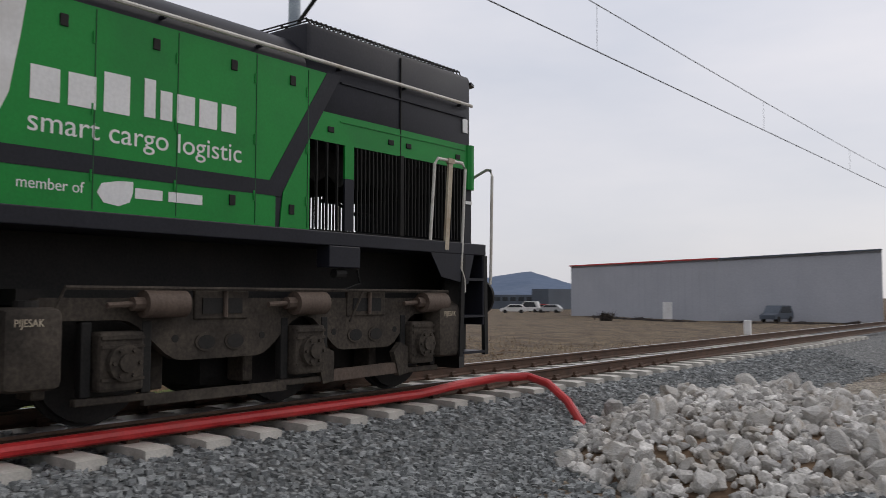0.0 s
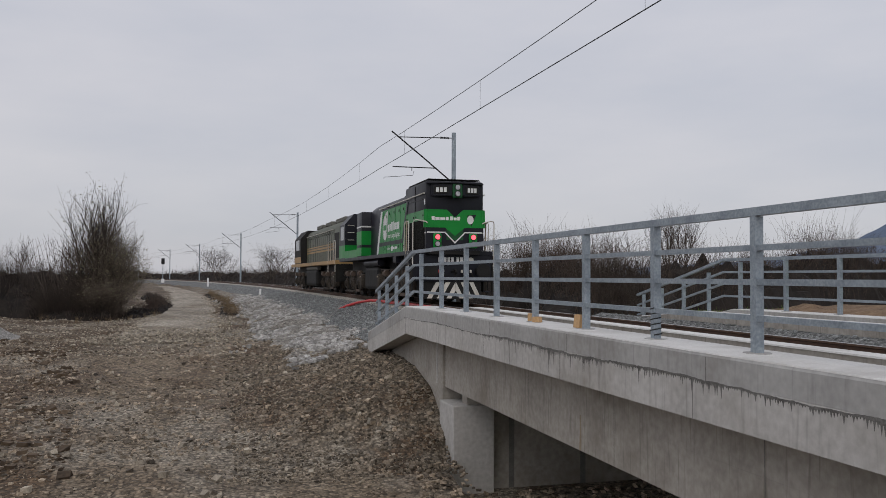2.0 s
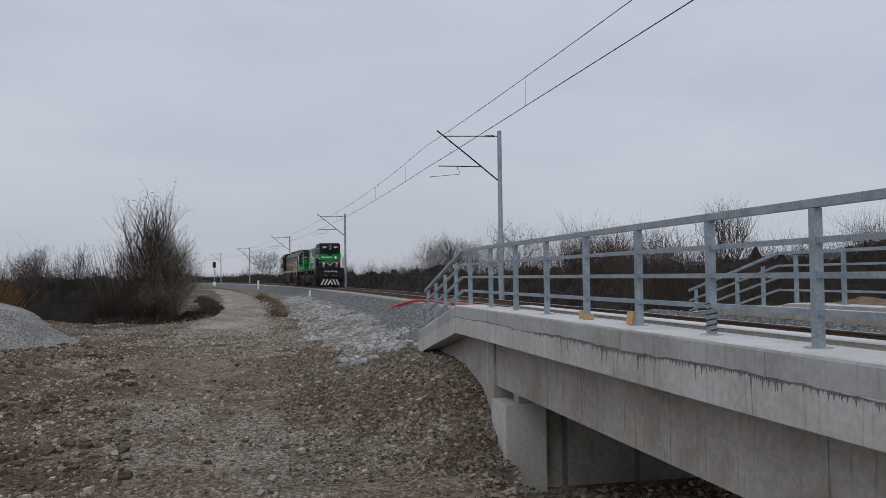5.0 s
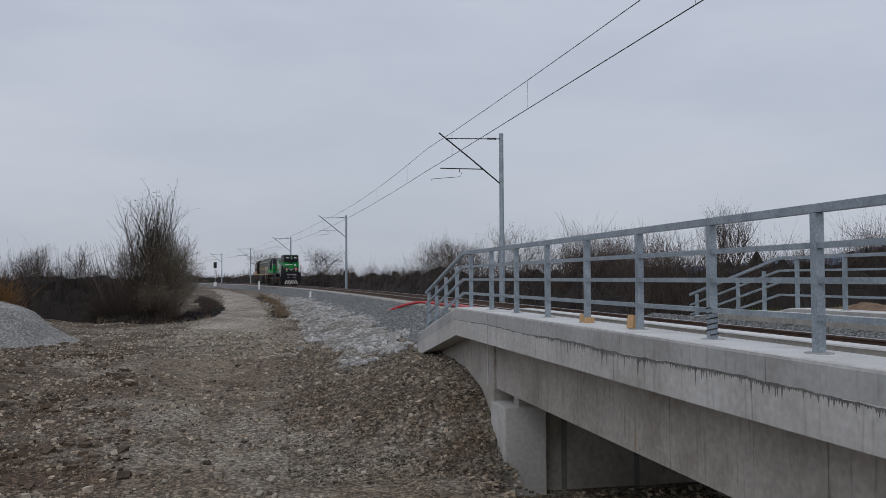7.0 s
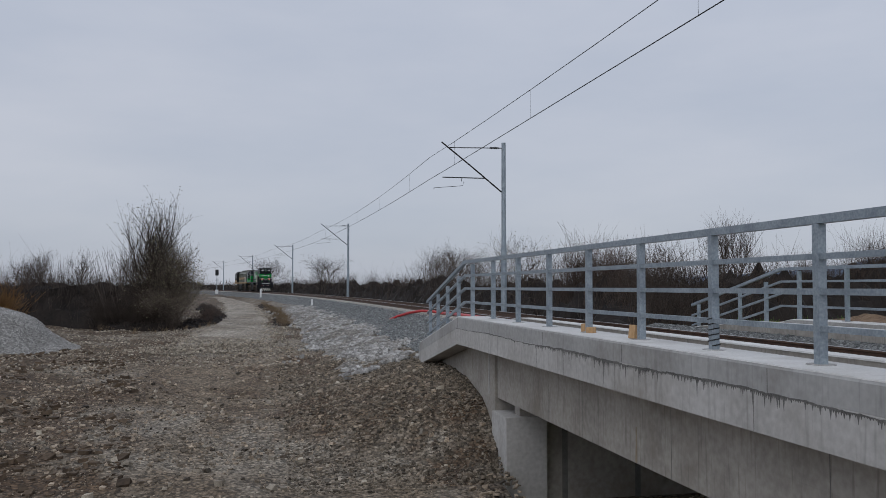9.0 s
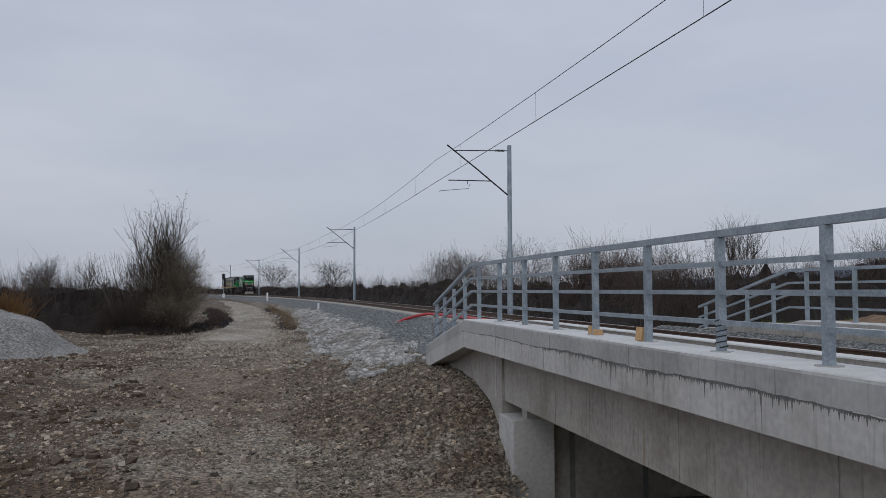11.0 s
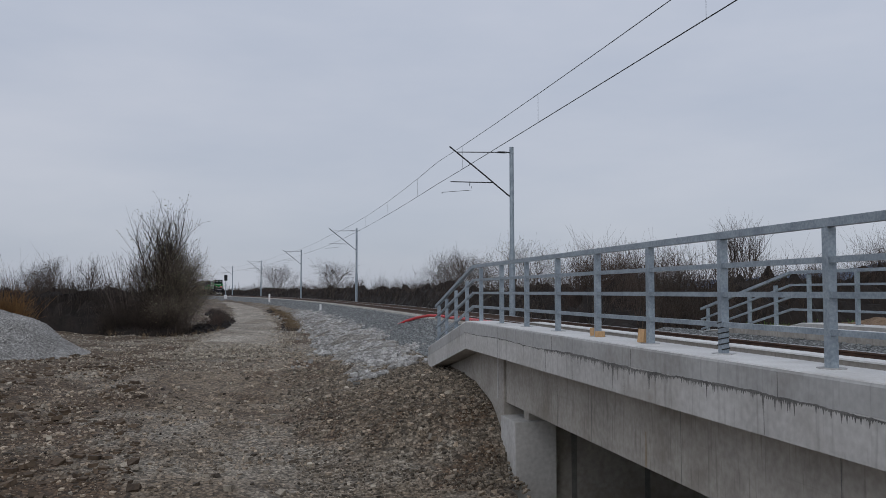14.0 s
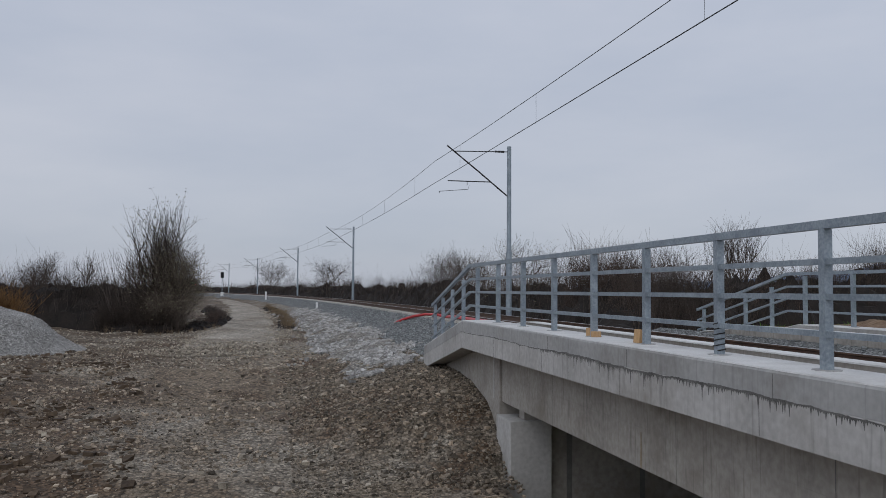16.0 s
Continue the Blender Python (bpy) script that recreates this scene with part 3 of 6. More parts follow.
    prism(bm, [(9.04, -1.395), (9.045, -1.15), (9.055, -1.0), (9.07, -1.0), (9.075, -1.2), (9.09, -1.395)], "x", 4.1165, 4.13)
    part("rust_run", bm, M_RUSTRUN, bridge, "brown rust run on the girder")
    part("cover_strip", B(4.07, 4.118, 15.27, 15.33, -1.38, -0.54), M_CONC, bridge, "pale strip over the end joint")
    for x in (5.15, 6.5, 8.4, 10.2):
        part("joint", B(x - 0.05, x + 0.05, 14.246, 14.26, -3.4, -1.41), M_JOINT, bridge)
    # the damp line of the second pour with runs hanging from it
    r = random.Random(5)
    y = 1.2
    while y < 16.1:
        ln = r.uniform(0.35, 0.6)
        n = int(ln / 0.009)
        wet = float(np.interp(y, [1.2, 2.6, 3.6, 4.6, 5.2, 6.2, 10.2, 11.2, 11.8, 16], [0.3, 1.2, 1.4, 0.7, 0.9, 1.5, 1.5, 0.8, 0.22, 0.18])) * r.uniform(0.75, 1.1)
        upper, lower = [], []
        hang = 0.0
        for k in range(n + 1):
            q = y + ln * k / n
            z = -0.219 - 0.012 * math.sin(q * 1.7) + 0.012 * noise.noise((q * 4, 0, 0)) + 0.006 * noise.noise((q * 23, 5, 0)) - SLOPE * max(0, KN - q)
            if k % 3 == 0:
                hang = 0.02 + 0.05 * r.random() + (0.15 * r.random() ** 1.5 if r.random() < 0.25 else 0)
            drip = hang * (1.0 if k % 3 == 1 else 0.35)
            upper.append((q, z + 0.0015))
            lower.append((q, z - 0.002 - wet * drip * (0.4 + 0.6 * max(0, noise.noise((q * 2.6, 4, 1)) + 0.55))))
        bm = bmesh.new()
        prism(bm, upper + lower[::-1], "x", 3.6982, 3.7035)
        part("damp_run", bm, M_STAIN, bridge, "dark damp runs below the casting line")
        y += ln
    return bridge


build_bridge()


def build_railing(side):
    """Galvanised railing: square posts, a deep handrail and three lower rails, all bent down at both ends."""
    zt = 0.0 if side == 1 else -0.10
    x = 4.04 if side == 1 else 2 * XT - 4.04
    rail = thing("railing", "galvanised steel railing with three lower bars on the bridge kerb", "railing", "railings of the bridge")
    ys = [-0.96, 0.30, 1.57, 2.80] + [5.66 + 1.536 * k for k in range(-1, 8)] + [17.65, 18.75, 19.8, 20.75]
    def zk(y):
        return zt - SLOPE * max(0, KN - y, y - KF)
    for y in ys:
        z = zk(y)
        part("post", B(x - 0.035, x + 0.035, y - 0.035, y + 0.035, z - 0.01, z + 1.04), M_GALV, rail)
        foot = bmesh.new()
        prism(foot, [(x + (0.10 + 0.05 * noise.noise((y * 3, k, 1))) * math.cos(k * 0.524), y + (0.12 + 0.07 * noise.noise((y * 3, k, 7))) * math.sin(k * 0.524)) for k in range(12)], "z", z - 0.03, z + 0.006)
        part("grout_patch", foot, M_CONC_UP, rail, "rough grey grout round the post's foot")
    for name, h, w, d in (("handrail", 1.075, 0.07, 0.065), ("lower_bar", 0.80, 0.05, 0.045), ("lower_bar", 0.54, 0.05, 0.045), ("lower_bar", 0.265, 0.05, 0.045)):
        bm = bmesh.new()
        sweep(bm, [(x, -1.3, zk(-1.3) + h), (x, KN, zt + h), (x, KF + 0.75, zt + h), (x, 21.1, zk(21.1) + h)], [(-w / 2, -d / 2), (w / 2, -d / 2), (w / 2, d / 2), (-w / 2, d / 2)])
        part(name, bm, M_GALV, rail)
    return rail


build_railing(1)
build_railing(-1)


# ---- overhead line ----
MASTS = [-10.2, 38.2, 92.0, 140.5, 191.0, 234.0, 284.0, 330.0]
CANT = 3.3


def build_masts():
    for i, s in enumerate(MASTS):
        x, y, a = track(s)
        p = beside(s, CANT)
        mast = thing("catenary_mast", "grey steel catenary mast with a cantilever over the track", "catenary mast", "masts along the track", "", pose(p.x, p.y, (-0.66, -1.04)[i] if i < 2 else -0.95, 0, 0, math.degrees(a)))
        part("foundation", B(-0.4, 0.4, -0.4, 0.4, -0.6, 0.03, bevel=0.03), M_SLEEPER, mast)
        bm = bmesh.new()
        tube(bm, [(0, 0, 0.03), (0, 0, 3.4)], 0.14, 12)
        tube(bm, [(0, 0, 3.4), (0, 0, 3.5), (0, 0, 8.3)], 0.12, 12, 0.10)
        part("pole", bm, M_GALV, mast, soft=True)
        # cantilever towards the track (-x)
        bm = bmesh.new()
        tube(bm, [(-0.1, 0, 6.0), (-1.5, 0, 7.12), (-2.95, 0, 8.24)], 0.034, 8)
        part("strut", bm, M_WIRE, mast)
        bm = bmesh.new()
        tube(bm, [(-0.1, 0, 8.05), (-2.62, 0, 7.99)], 0.022, 8)
        part("tie_rod", bm, M_WIRE, mast)
        for x0 in (-0.25, -0.45):
            bm = bmesh.new()
            for k in range(4):
                tube(bm, [(x0 - 0.06 * k, 0, 8.045), (x0 - 0.06 * k - 0.03, 0, 8.045)], 0.05, 10)
            part("insulator", bm, M_WIRE, mast)
        bm = bmesh.new()
        tube(bm, [(-0.85, 0, 6.62), (-2.9, 0, 6.62)], 0.024, 8)
        tube(bm, [(-2.0, 0, 6.62), (-2.0, 0, 6.45)], 0.016, 6)
        tube(bm, [(-1.9, 0, 6.44), (-1.95, 0, 6.25), (-CANT, 0, 6.12)], 0.012, 6)
        tube(bm, [(-CANT, 0, 6.12), (-CANT, 0, 6.05)], 0.012, 6)
        part("steady_arm", bm, M_WIRE, mast)


build_masts()


def build_wires():
    """Carrying cable and contact wire with droppers, span by span."""
    stops = [-60.0] + MASTS
    cable = thing("overhead_line", "thin dark overhead line of two wires with droppers", "overhead line")
    cat, con = bmesh.new(), bmesh.new()
    pc, pw = [], []
    for i in range(len(stops) - 1):
        a, b = stops[i], stops[i + 1]
        za, zb = 0.2, -0.2
        for k in range(10):
            t = k / 10
            s = a + (b - a) * t
            off = (za + (zb - za) * t) * (1 if i % 2 else -1)
            zc = 6.46 - 0.2 * 4 * t * (1 - t)
            zw = 5.46
            pc.append(beside(s, off, zc))
            pw.append(beside(s, off, zw))
            if k in (1, 3, 5, 7, 9):
                bm = bmesh.new()
                tube(bm, [beside(s, off, zw), beside(s, off, zc)], 0.004, 4)
                part("dropper", bm, M_WIRE, cable)
    tube(cat, pc, 0.010, 5)
    tube(con, pw, 0.012, 5)
    part("carrying_cable", cat, M_WIRE, cable)
    part("contact_wire", con, M_WIRE, cable)


build_wires()


# ---- the land around ----
def strip(name, s0, s1, step, left, right, lift, material, label, category, kind="structure", wob=0.25):
    """A sheet laid on the ground along the track, between two offsets that change along the way."""
    v, f = [], []
    ss = np.arange(s0, s1 + 0.01, step)
    n = 9
    for i, s in enumerate(ss):
        t = (s - s0) / (s1 - s0)
        a = left[0] + (left[1] - left[0]) * t + wob * noise.noise((s * 0.5, 3, 0))
        b = right[0] + (right[1] - right[0]) * t + wob * noise.noise((s * 0.5, 9, 0))
        for k in range(n):
            p = beside(s, a + (b - a) * k / (n - 1))
            up = (lift + 0.05) * min(1, 4 * k / (n - 1), 4 * (n - 1 - k) / (n - 1), i / 6, (len(ss) - 1 - i) / 6) - 0.05
            v.append((p.x, p.y, float(ground_z(p.x, p.y)) + up))
    for i in range(len(ss) - 1):
        for k in range(n - 1):
            q = i * n + k
            f.append((q, q + 1, q + 1 + n, q + n))
    raw(name, v, f, material, label, category, kind, True)


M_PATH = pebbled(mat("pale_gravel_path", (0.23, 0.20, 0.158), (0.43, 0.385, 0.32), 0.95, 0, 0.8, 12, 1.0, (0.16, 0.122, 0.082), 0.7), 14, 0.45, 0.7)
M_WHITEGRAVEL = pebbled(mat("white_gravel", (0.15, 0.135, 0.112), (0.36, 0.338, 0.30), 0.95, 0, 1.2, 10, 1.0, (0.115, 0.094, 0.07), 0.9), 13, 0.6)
strip("path", 33, 170, 0.8, (-11.3, -8.0), (-6.9, -5.4), 0.13, M_PATH, "pale gravel path beside the railway dam", "path")
strip("gravel_slope", 21.5, 90, 0.8, (-5.9, -5.0), (-3.2, -3.2), 0.09, M_WHITEGRAVEL, "whitish gravel slope of the railway dam", "slope", wob=0.7)


M_HEAP = pebbled(mat("heap_gravel", (0.185, 0.177, 0.163), (0.37, 0.36, 0.34), 0.95, 0, 1.2, 10, 1.0), 26, 0.45, 0.6)
M_PATHSTONE = mat("path_stone", (0.23, 0.197, 0.152), (0.43, 0.38, 0.305), 0.92, 0, 6, 50, 0.3, island=0.5)


def straight_twigs(roots, tips, r0, r1):
    """Verts and faces of many straight three-sided twigs."""
    n = len(roots)
    d = tips - roots
    a = np.cross(d, np.array([0.3, 0.5, 0.1]))
    a /= np.linalg.norm(a, axis=1)[:, None] + 1e-9
    b = np.cross(d / (np.linalg.norm(d, axis=1)[:, None] + 1e-9), a)
    v = np.stack([c + r * (math.cos(2.0944 * k) * a + math.sin(2.0944 * k) * b) for c, r in ((roots, r0), (tips, r1)) for k in range(3)], 1).reshape(-1, 3)
    f = (np.array([(0, 1, 4, 3), (1, 2, 5, 4), (2, 0, 3, 5)])[None] + 6 * np.arange(n)[:, None, None]).reshape(-1, 4)
    return v, f


def on_ground(x, y, lift=0.0):
    return np.stack([x, y, ground_z(x, y) + lift], -1)


def scatter_stones():
    # loose stones over the ground in front of the bridge
    n = 50000
    y = 8.5 + 26 * rng.random(n) ** 1.5
    x = rng.uniform(-0.36, 0.24, n) * (y + 3) - 0.3
    keep = (x < 4.0) & (np.array([noise.noise((a * 0.33, b * 0.25, 3)) + 0.6 * noise.noise((a * 1.3, b * 1.1, 8)) for a, b in zip(x, y)]) > rng.uniform(-0.55, 0.25, n))
    x, y = x[keep], y[keep]
    size = 0.017 + 0.075 * rng.random(len(x)) ** 7
    stone_field("loose_gravel", on_ground(x, y, 0.006), size, M_GRAVEL, "loose grey and brown gravel stones on the ground")
    n = 6000
    y = rng.uniform(26, 46, n)
    x = rng.uniform(-0.42, 0.06, n) * (y + 3)
    stone_field("far_gravel", on_ground(x, y, 0.008), 0.03 + 0.06 * rng.random(n) ** 4, M_PATHSTONE, "loose gravel on the ground before the hedge")
    s = 31 + 55 * rng.random(8000) ** 1.4
    off = np.interp(s, [33, 170], [-9.2, -6.8]) + rng.normal(0, 1.4, 8000)
    stone_field("path_gravel", on_ground(xt(s) + off, s, 0.07), 0.03 + 0.06 * rng.random(8000) ** 3, M_PATHSTONE, "loose pale gravel on the path")
    n = 3200
    y = 12 + 20 * rng.random(n)
    x = rng.uniform(-0.42, -0.12, n) * (y + 3)
    keep = np.array([noise.noise((a * 0.5, b * 0.5, 11)) for a, b in zip(x, y)]) > 0.02
    x, y = x[keep], y[keep]
    stone_field("soil_lumps", on_ground(x, y, 0.0), 0.04 + 0.16 * rng.random(len(x)) ** 3, M_SOIL, "dark brown lumps of soil turned up by wheels", "soil", 0.6)
    n = 520
    y = 9 + 20 * rng.random(n)
    x = rng.uniform(-0.36, 0.2, n) * (y + 3)
    keep = x < 3.6
    x, y = x[keep], y[keep]
    stone_field("pale_stones", on_ground(x, y, 0.02), 0.03 + 0.09 * rng.random(len(x)) ** 4, M_PATHSTONE, "pale broken stones lying on the gravel")
    # cone beside the abutment and the slope of the dam
    n = 12000
    y = 13.5 + 13 * rng.random(n)
    x = 4.05 - 3.6 * rng.random(n) ** 1.3
    stone_field("cone_stones", on_ground(x, y, 0.01), 0.022 + 0.045 * rng.random(n) ** 4, M_CONESTONE, "crushed stone covering the embankment cone")
    s = 19.8 + 55 * rng.random(34000) ** 1.15
    off = rng.normal(-4.2, 0.95, len(s))
    thin = np.array([noise.noise((a * 0.45, b * 0.8, 6)) + 0.5 * noise.noise((a * 1.4, b * 1.9, 2)) for a, b in zip(s, off)])
    keep = (off < -2.9) & (thin > -0.02 + 0.35 * np.clip((26 - s) / 6, 0, 1) + 0.3 * np.clip(-off - 5.2, 0, 2))
    s, off = s[keep], off[keep]
    x = xt(s) + off
    stone_field("slope_stones", on_ground(x, s, 0.05), 0.045 + 0.10 * rng.random(len(s)) ** 2.2 + 0.001 * (s - 20), M_WHITESTONE, "white broken stone on the dam's slope")
    # ballast: both shoulders near the camera, and the cribs
    def bed(n, s0, s1, o0, o1, name, power=1.0):
        s = s0 + (s1 - s0) * rng.random(n) ** power
        o = rng.uniform(o0, o1, n)
        z = np.interp(np.abs(o), [0, 1.75, 3.35, 4.6], [-0.655, -0.655, -1.15, -1.75])
        stone_field(name, np.stack([xt(s) + o, s, z + 0.008 + rise(s)], -1), rng.uniform(0.032, 0.062, n), M_STONE, "grey crushed ballast stones beside the track", "ballast")
    bed(15000, -1.9, -24, -4.6, -0.85, "ballast_stones", 1.2)
    n = 7000
    x, y = rng.uniform(1.2, 5.2, n), rng.uniform(-11.5, -4.5, n)
    z = np.maximum(ground_z(x, y), np.interp(XT - x, [1.75, 3.35, 4.6, 4.7], [-0.655, -1.15, -1.75, -9]))
    stone_field("shoulder_ballast", np.stack([x, y, z + 0.01], -1), rng.uniform(0.035, 0.068, n), M_STONE, "grey crushed ballast spilled at the foot of the dam", "ballast")
    bed(5000, -1.9, -22, -0.7, 1.6, "crib_stones", 1.2)
    bed(9000, 20.8, 60, -4.3, -0.9, "shoulder_stones", 1.5)
    bed(3000, 58, 130, -3.6, -0.9, "far_shoulder_stones", 1.3)
    s = rng.uniform(-1.8, 20.6, 4500)
    o = rng.uniform(-2.35, 2.35, 4500)
    stone_field("bridge_ballast", np.stack([XT + o, s, np.interp(o, [-2.4, -1.75, 1.4, 1.75, 2.4], [-0.70, -0.655, -0.655, -0.62, -0.44]) + 0.008 + rise(s)], -1), rng.uniform(0.035, 0.065, 4500), M_STONE, "grey ballast stones on the bridge", "ballast")
    # stone pitching on the floor of the channel
    n = 900
    x, y = rng.uniform(3.2, 10.5, n), rng.uniform(11.3, 13.9, n)
    stone_field("channel_pitching", on_ground(x, y, 0.03), rng.uniform(0.04, 0.09, n), M_GRAVEL, "rough stone pitching on the channel floor", "stones", 0.5)


scatter_stones()


def rock_mesh(seed):
    r = random.Random(seed)
    bm = bmesh.new()
    bmesh.ops.create_icosphere(bm, subdivisions=2, radius=0.5)
    cuts = [(Vector((r.gauss(0, 1), r.gauss(0, 1), r.gauss(0, 1))).normalized(), r.uniform(0.24, 0.38)) for _ in range(9)]
    for v in bm.verts:
        for d, k in cuts:
            h = v.co.dot(d)
            if h > k:
                v.co -= d * (h - k)
        v.co += v.co.normalized() * (0.06 * noise.noise(v.co * 4 + Vector((seed * 3.7, 0, 0))) + 0.008 * r.uniform(-1, 1))
        v.co.z *= 0.85
    me = mesh_of("rock", bm)
    me.materials.append(M_LIME_OB)
    return me


M_LIME_OB = mat("limestone_block", (0.36, 0.345, 0.315), (0.64, 0.62, 0.59), 0.92, 0, 4, 30, 0.9, (0.25, 0.205, 0.15), 0.8, objrand=0.3)


def pile_z(x, y):
    q = ((x - 3.3) / 2.5) ** 2 + ((y + 10.9) / 3.4) ** 2
    return -1.25 + 0.88 * np.clip(1 - q, 0, 1) ** 0.7


def rubble(shapes, places, sizes):
    """The small stones between the rocks, each a turned rock of its own size, in one mesh."""
    vs, fs, base = [], [], 0
    for i, (p, k) in enumerate(zip(places, sizes)):
        me = shapes[i % len(shapes)]
        c = np.array([v.co for v in me.vertices])
        q = np.linalg.qr(rng.normal(0, 1, (3, 3)))[0]
        vs += ((c * rng.uniform(0.7, 1.2, 3)) @ q * k + p).tolist()
        fs += [tuple(j + base for j in f.vertices) for f in me.polygons]
        base += len(c)
    raw("rubble", vs, fs, M_LIME, "small whitish rubble between the rocks", "stones")


def build_rock_pile():
    pile = thing("rock_pile", "pile of white broken limestone rocks beside the track", "rock pile")
    v, f = [], []
    n = 26
    for i in range(n + 1):
        for j in range(n + 1):
            x, y = 0.6 + 5.4 * i / n, -14.5 + 7.2 * j / n
            out = ((x - 3.3) / 2.5) ** 2 + ((y + 10.9) / 3.4) ** 2
            v.append((x, y, float(pile_z(x, y)) - 0.12 - min(0.8, 2 * max(0, out - 1)) + 0.05 * noise.noise((x * 2, y * 2, 0))))
    for i in range(n):
        for j in range(n):
            q = i * (n + 1) + j
            f.append((q, q + n + 1, q + n + 2, q + 1))
    me = bpy.data.meshes.new("rubble_core")
    me.from_pydata(v, [], f)
    me.materials.append(M_DIRT)
    core = new("rubble_core", me)
    core.parent = pile
    shapes = [rock_mesh(k) for k in range(8)]
    r = random.Random(3)
    count = 0
    while count < 290:
        x, y = r.uniform(0.9, 5.7), r.uniform(-14.2, -7.6)
        q = ((x - 3.3) / 2.5) ** 2 + ((y + 10.9) / 3.4) ** 2
        if q > 1:
            continue
        size = 0.14 + 0.26 * r.random() ** 2.2
        ob = new("rock", shapes[count % 8])
        ob.parent = pile
        ob.matrix_basis = pose(x, y, float(pile_z(x, y)) - 0.1 + 0.25 * size, r.uniform(0, 360), r.uniform(0, 360), r.uniform(0, 360)) @ Matrix.Diagonal((size, size * r.uniform(0.7, 1.2), size * r.uniform(0.6, 0.95), 1))
        count += 1
    m = 4800
    a, b = rng.uniform(0.8, 5.9, m), rng.uniform(-14.3, -7.4, m)
    ok = ((a - 3.3) / 2.5) ** 2 + ((b + 10.9) / 3.4) ** 2 < 1.1
    a, b = a[ok], b[ok]
    rubble(shapes, np.stack([a, b, pile_z(a, b) - 0.075], -1), 0.07 + 0.15 * rng.random(len(a)) ** 1.6)


build_rock_pile()


def build_gravel_heap():
    v, f = [], []
    n = 40
    cx, cy, rx, ry, h = -10.2, 33.0, 4.2, 3.4, 1.9
    for i in range(n + 1):
        for j in range(n + 1):
            x, y = cx - rx + 2 * rx * i / n, cy - ry + 2 * ry * j / n
            q = math.hypot((x - cx) / rx, (y - cy) / ry)
            k = max(0, 1 - q)
            z = float(ground_z(x, y)) - 0.06 + h * (1 - (1 - k) ** 1.5) * min(1, k * 2.2) * 0.9 + 0.10 * noise.noise((x * 1.2, y * 1.2, 4)) * min(1, 4 * k)
            v.append((x, y, z))
    for i in range(n):
        for j in range(n):
            q = i * (n + 1) + j
            f.append((q, q + n + 1, q + n + 2, q + 1))
    raw("gravel_heap", v, f, M_HEAP, "heap of whitish gravel on the ground", "gravel heap", "", True)


build_gravel_heap()


def heap_stones():
    n = 4500
    a, k = rng.uniform(0, 6.28, n), rng.random(n) ** 0.5
    x, y = -10.2 + 4.2 * k * np.cos(a), 33.0 + 3.4 * k * np.sin(a)
    m = 1 - k
    z = ground_z(x, y) - 0.06 + 1.9 * (1 - (1 - m) ** 1.5) * np.minimum(1, m * 2.2) * 0.9
    stone_field("heap_stones", np.stack([x, y, z], -1), 0.02 + 0.04 * rng.random(n) ** 3, M_WHITESTONE, "whitish stones on the gravel heap")


heap_stones()


def build_soil_mounds():
    for cx, cy, rx, ry, h in ((19.5, -12.5, 4.0, 13.0, 1.35), (31.0, 31.0, 12.0, 4.0, 0.7)):
        v, f = [], []
        n, m = 24, 70
        for i in range(n + 1):
            for j in range(m + 1):
                x, y = cx - rx + 2 * rx * i / n, cy - ry + 2 * ry * j / m
                q = math.hypot((x - cx) / rx, (y - cy) / ry)
                k = max(0, 1 - q * q)
                bump = noise.noise((x * 0.7, y * 0.5, 1)) * 0.28 + noise.noise((x * 2.6, y * 2.6, 2)) * 0.12 + noise.noise((x * 6, y * 6, 2)) * 0.09
                v.append((x, y, float(ground_z(x, y)) - 0.08 + (h + bump) * k ** 0.6))
        for i in range(n):
            for j in range(m):
                q = i * (m + 1) + j
                f.append((q, q + m + 1, q + m + 2, q + 1))
        raw("soil_mound", v, f, M_DIRT, "brown mound of turned clods of soil", "soil mound", "")
    n = 4000
    y = rng.uniform(-25, 0, n)
    x = 19.5 + rng.normal(0, 1.8, n)
    q = np.clip(1 - ((x - 19.5) / 4) ** 2 - ((y + 12.5) / 13) ** 2, 0, 1)
    stone_field("soil_clods", np.stack([x, y, ground_z(x, y) + 1.35 * q ** 0.6 - 0.05], -1), 0.05 + 0.16 * rng.random(n) ** 2, M_DIRT, "clods of brown soil on the mound", "soil")


build_soil_mounds()


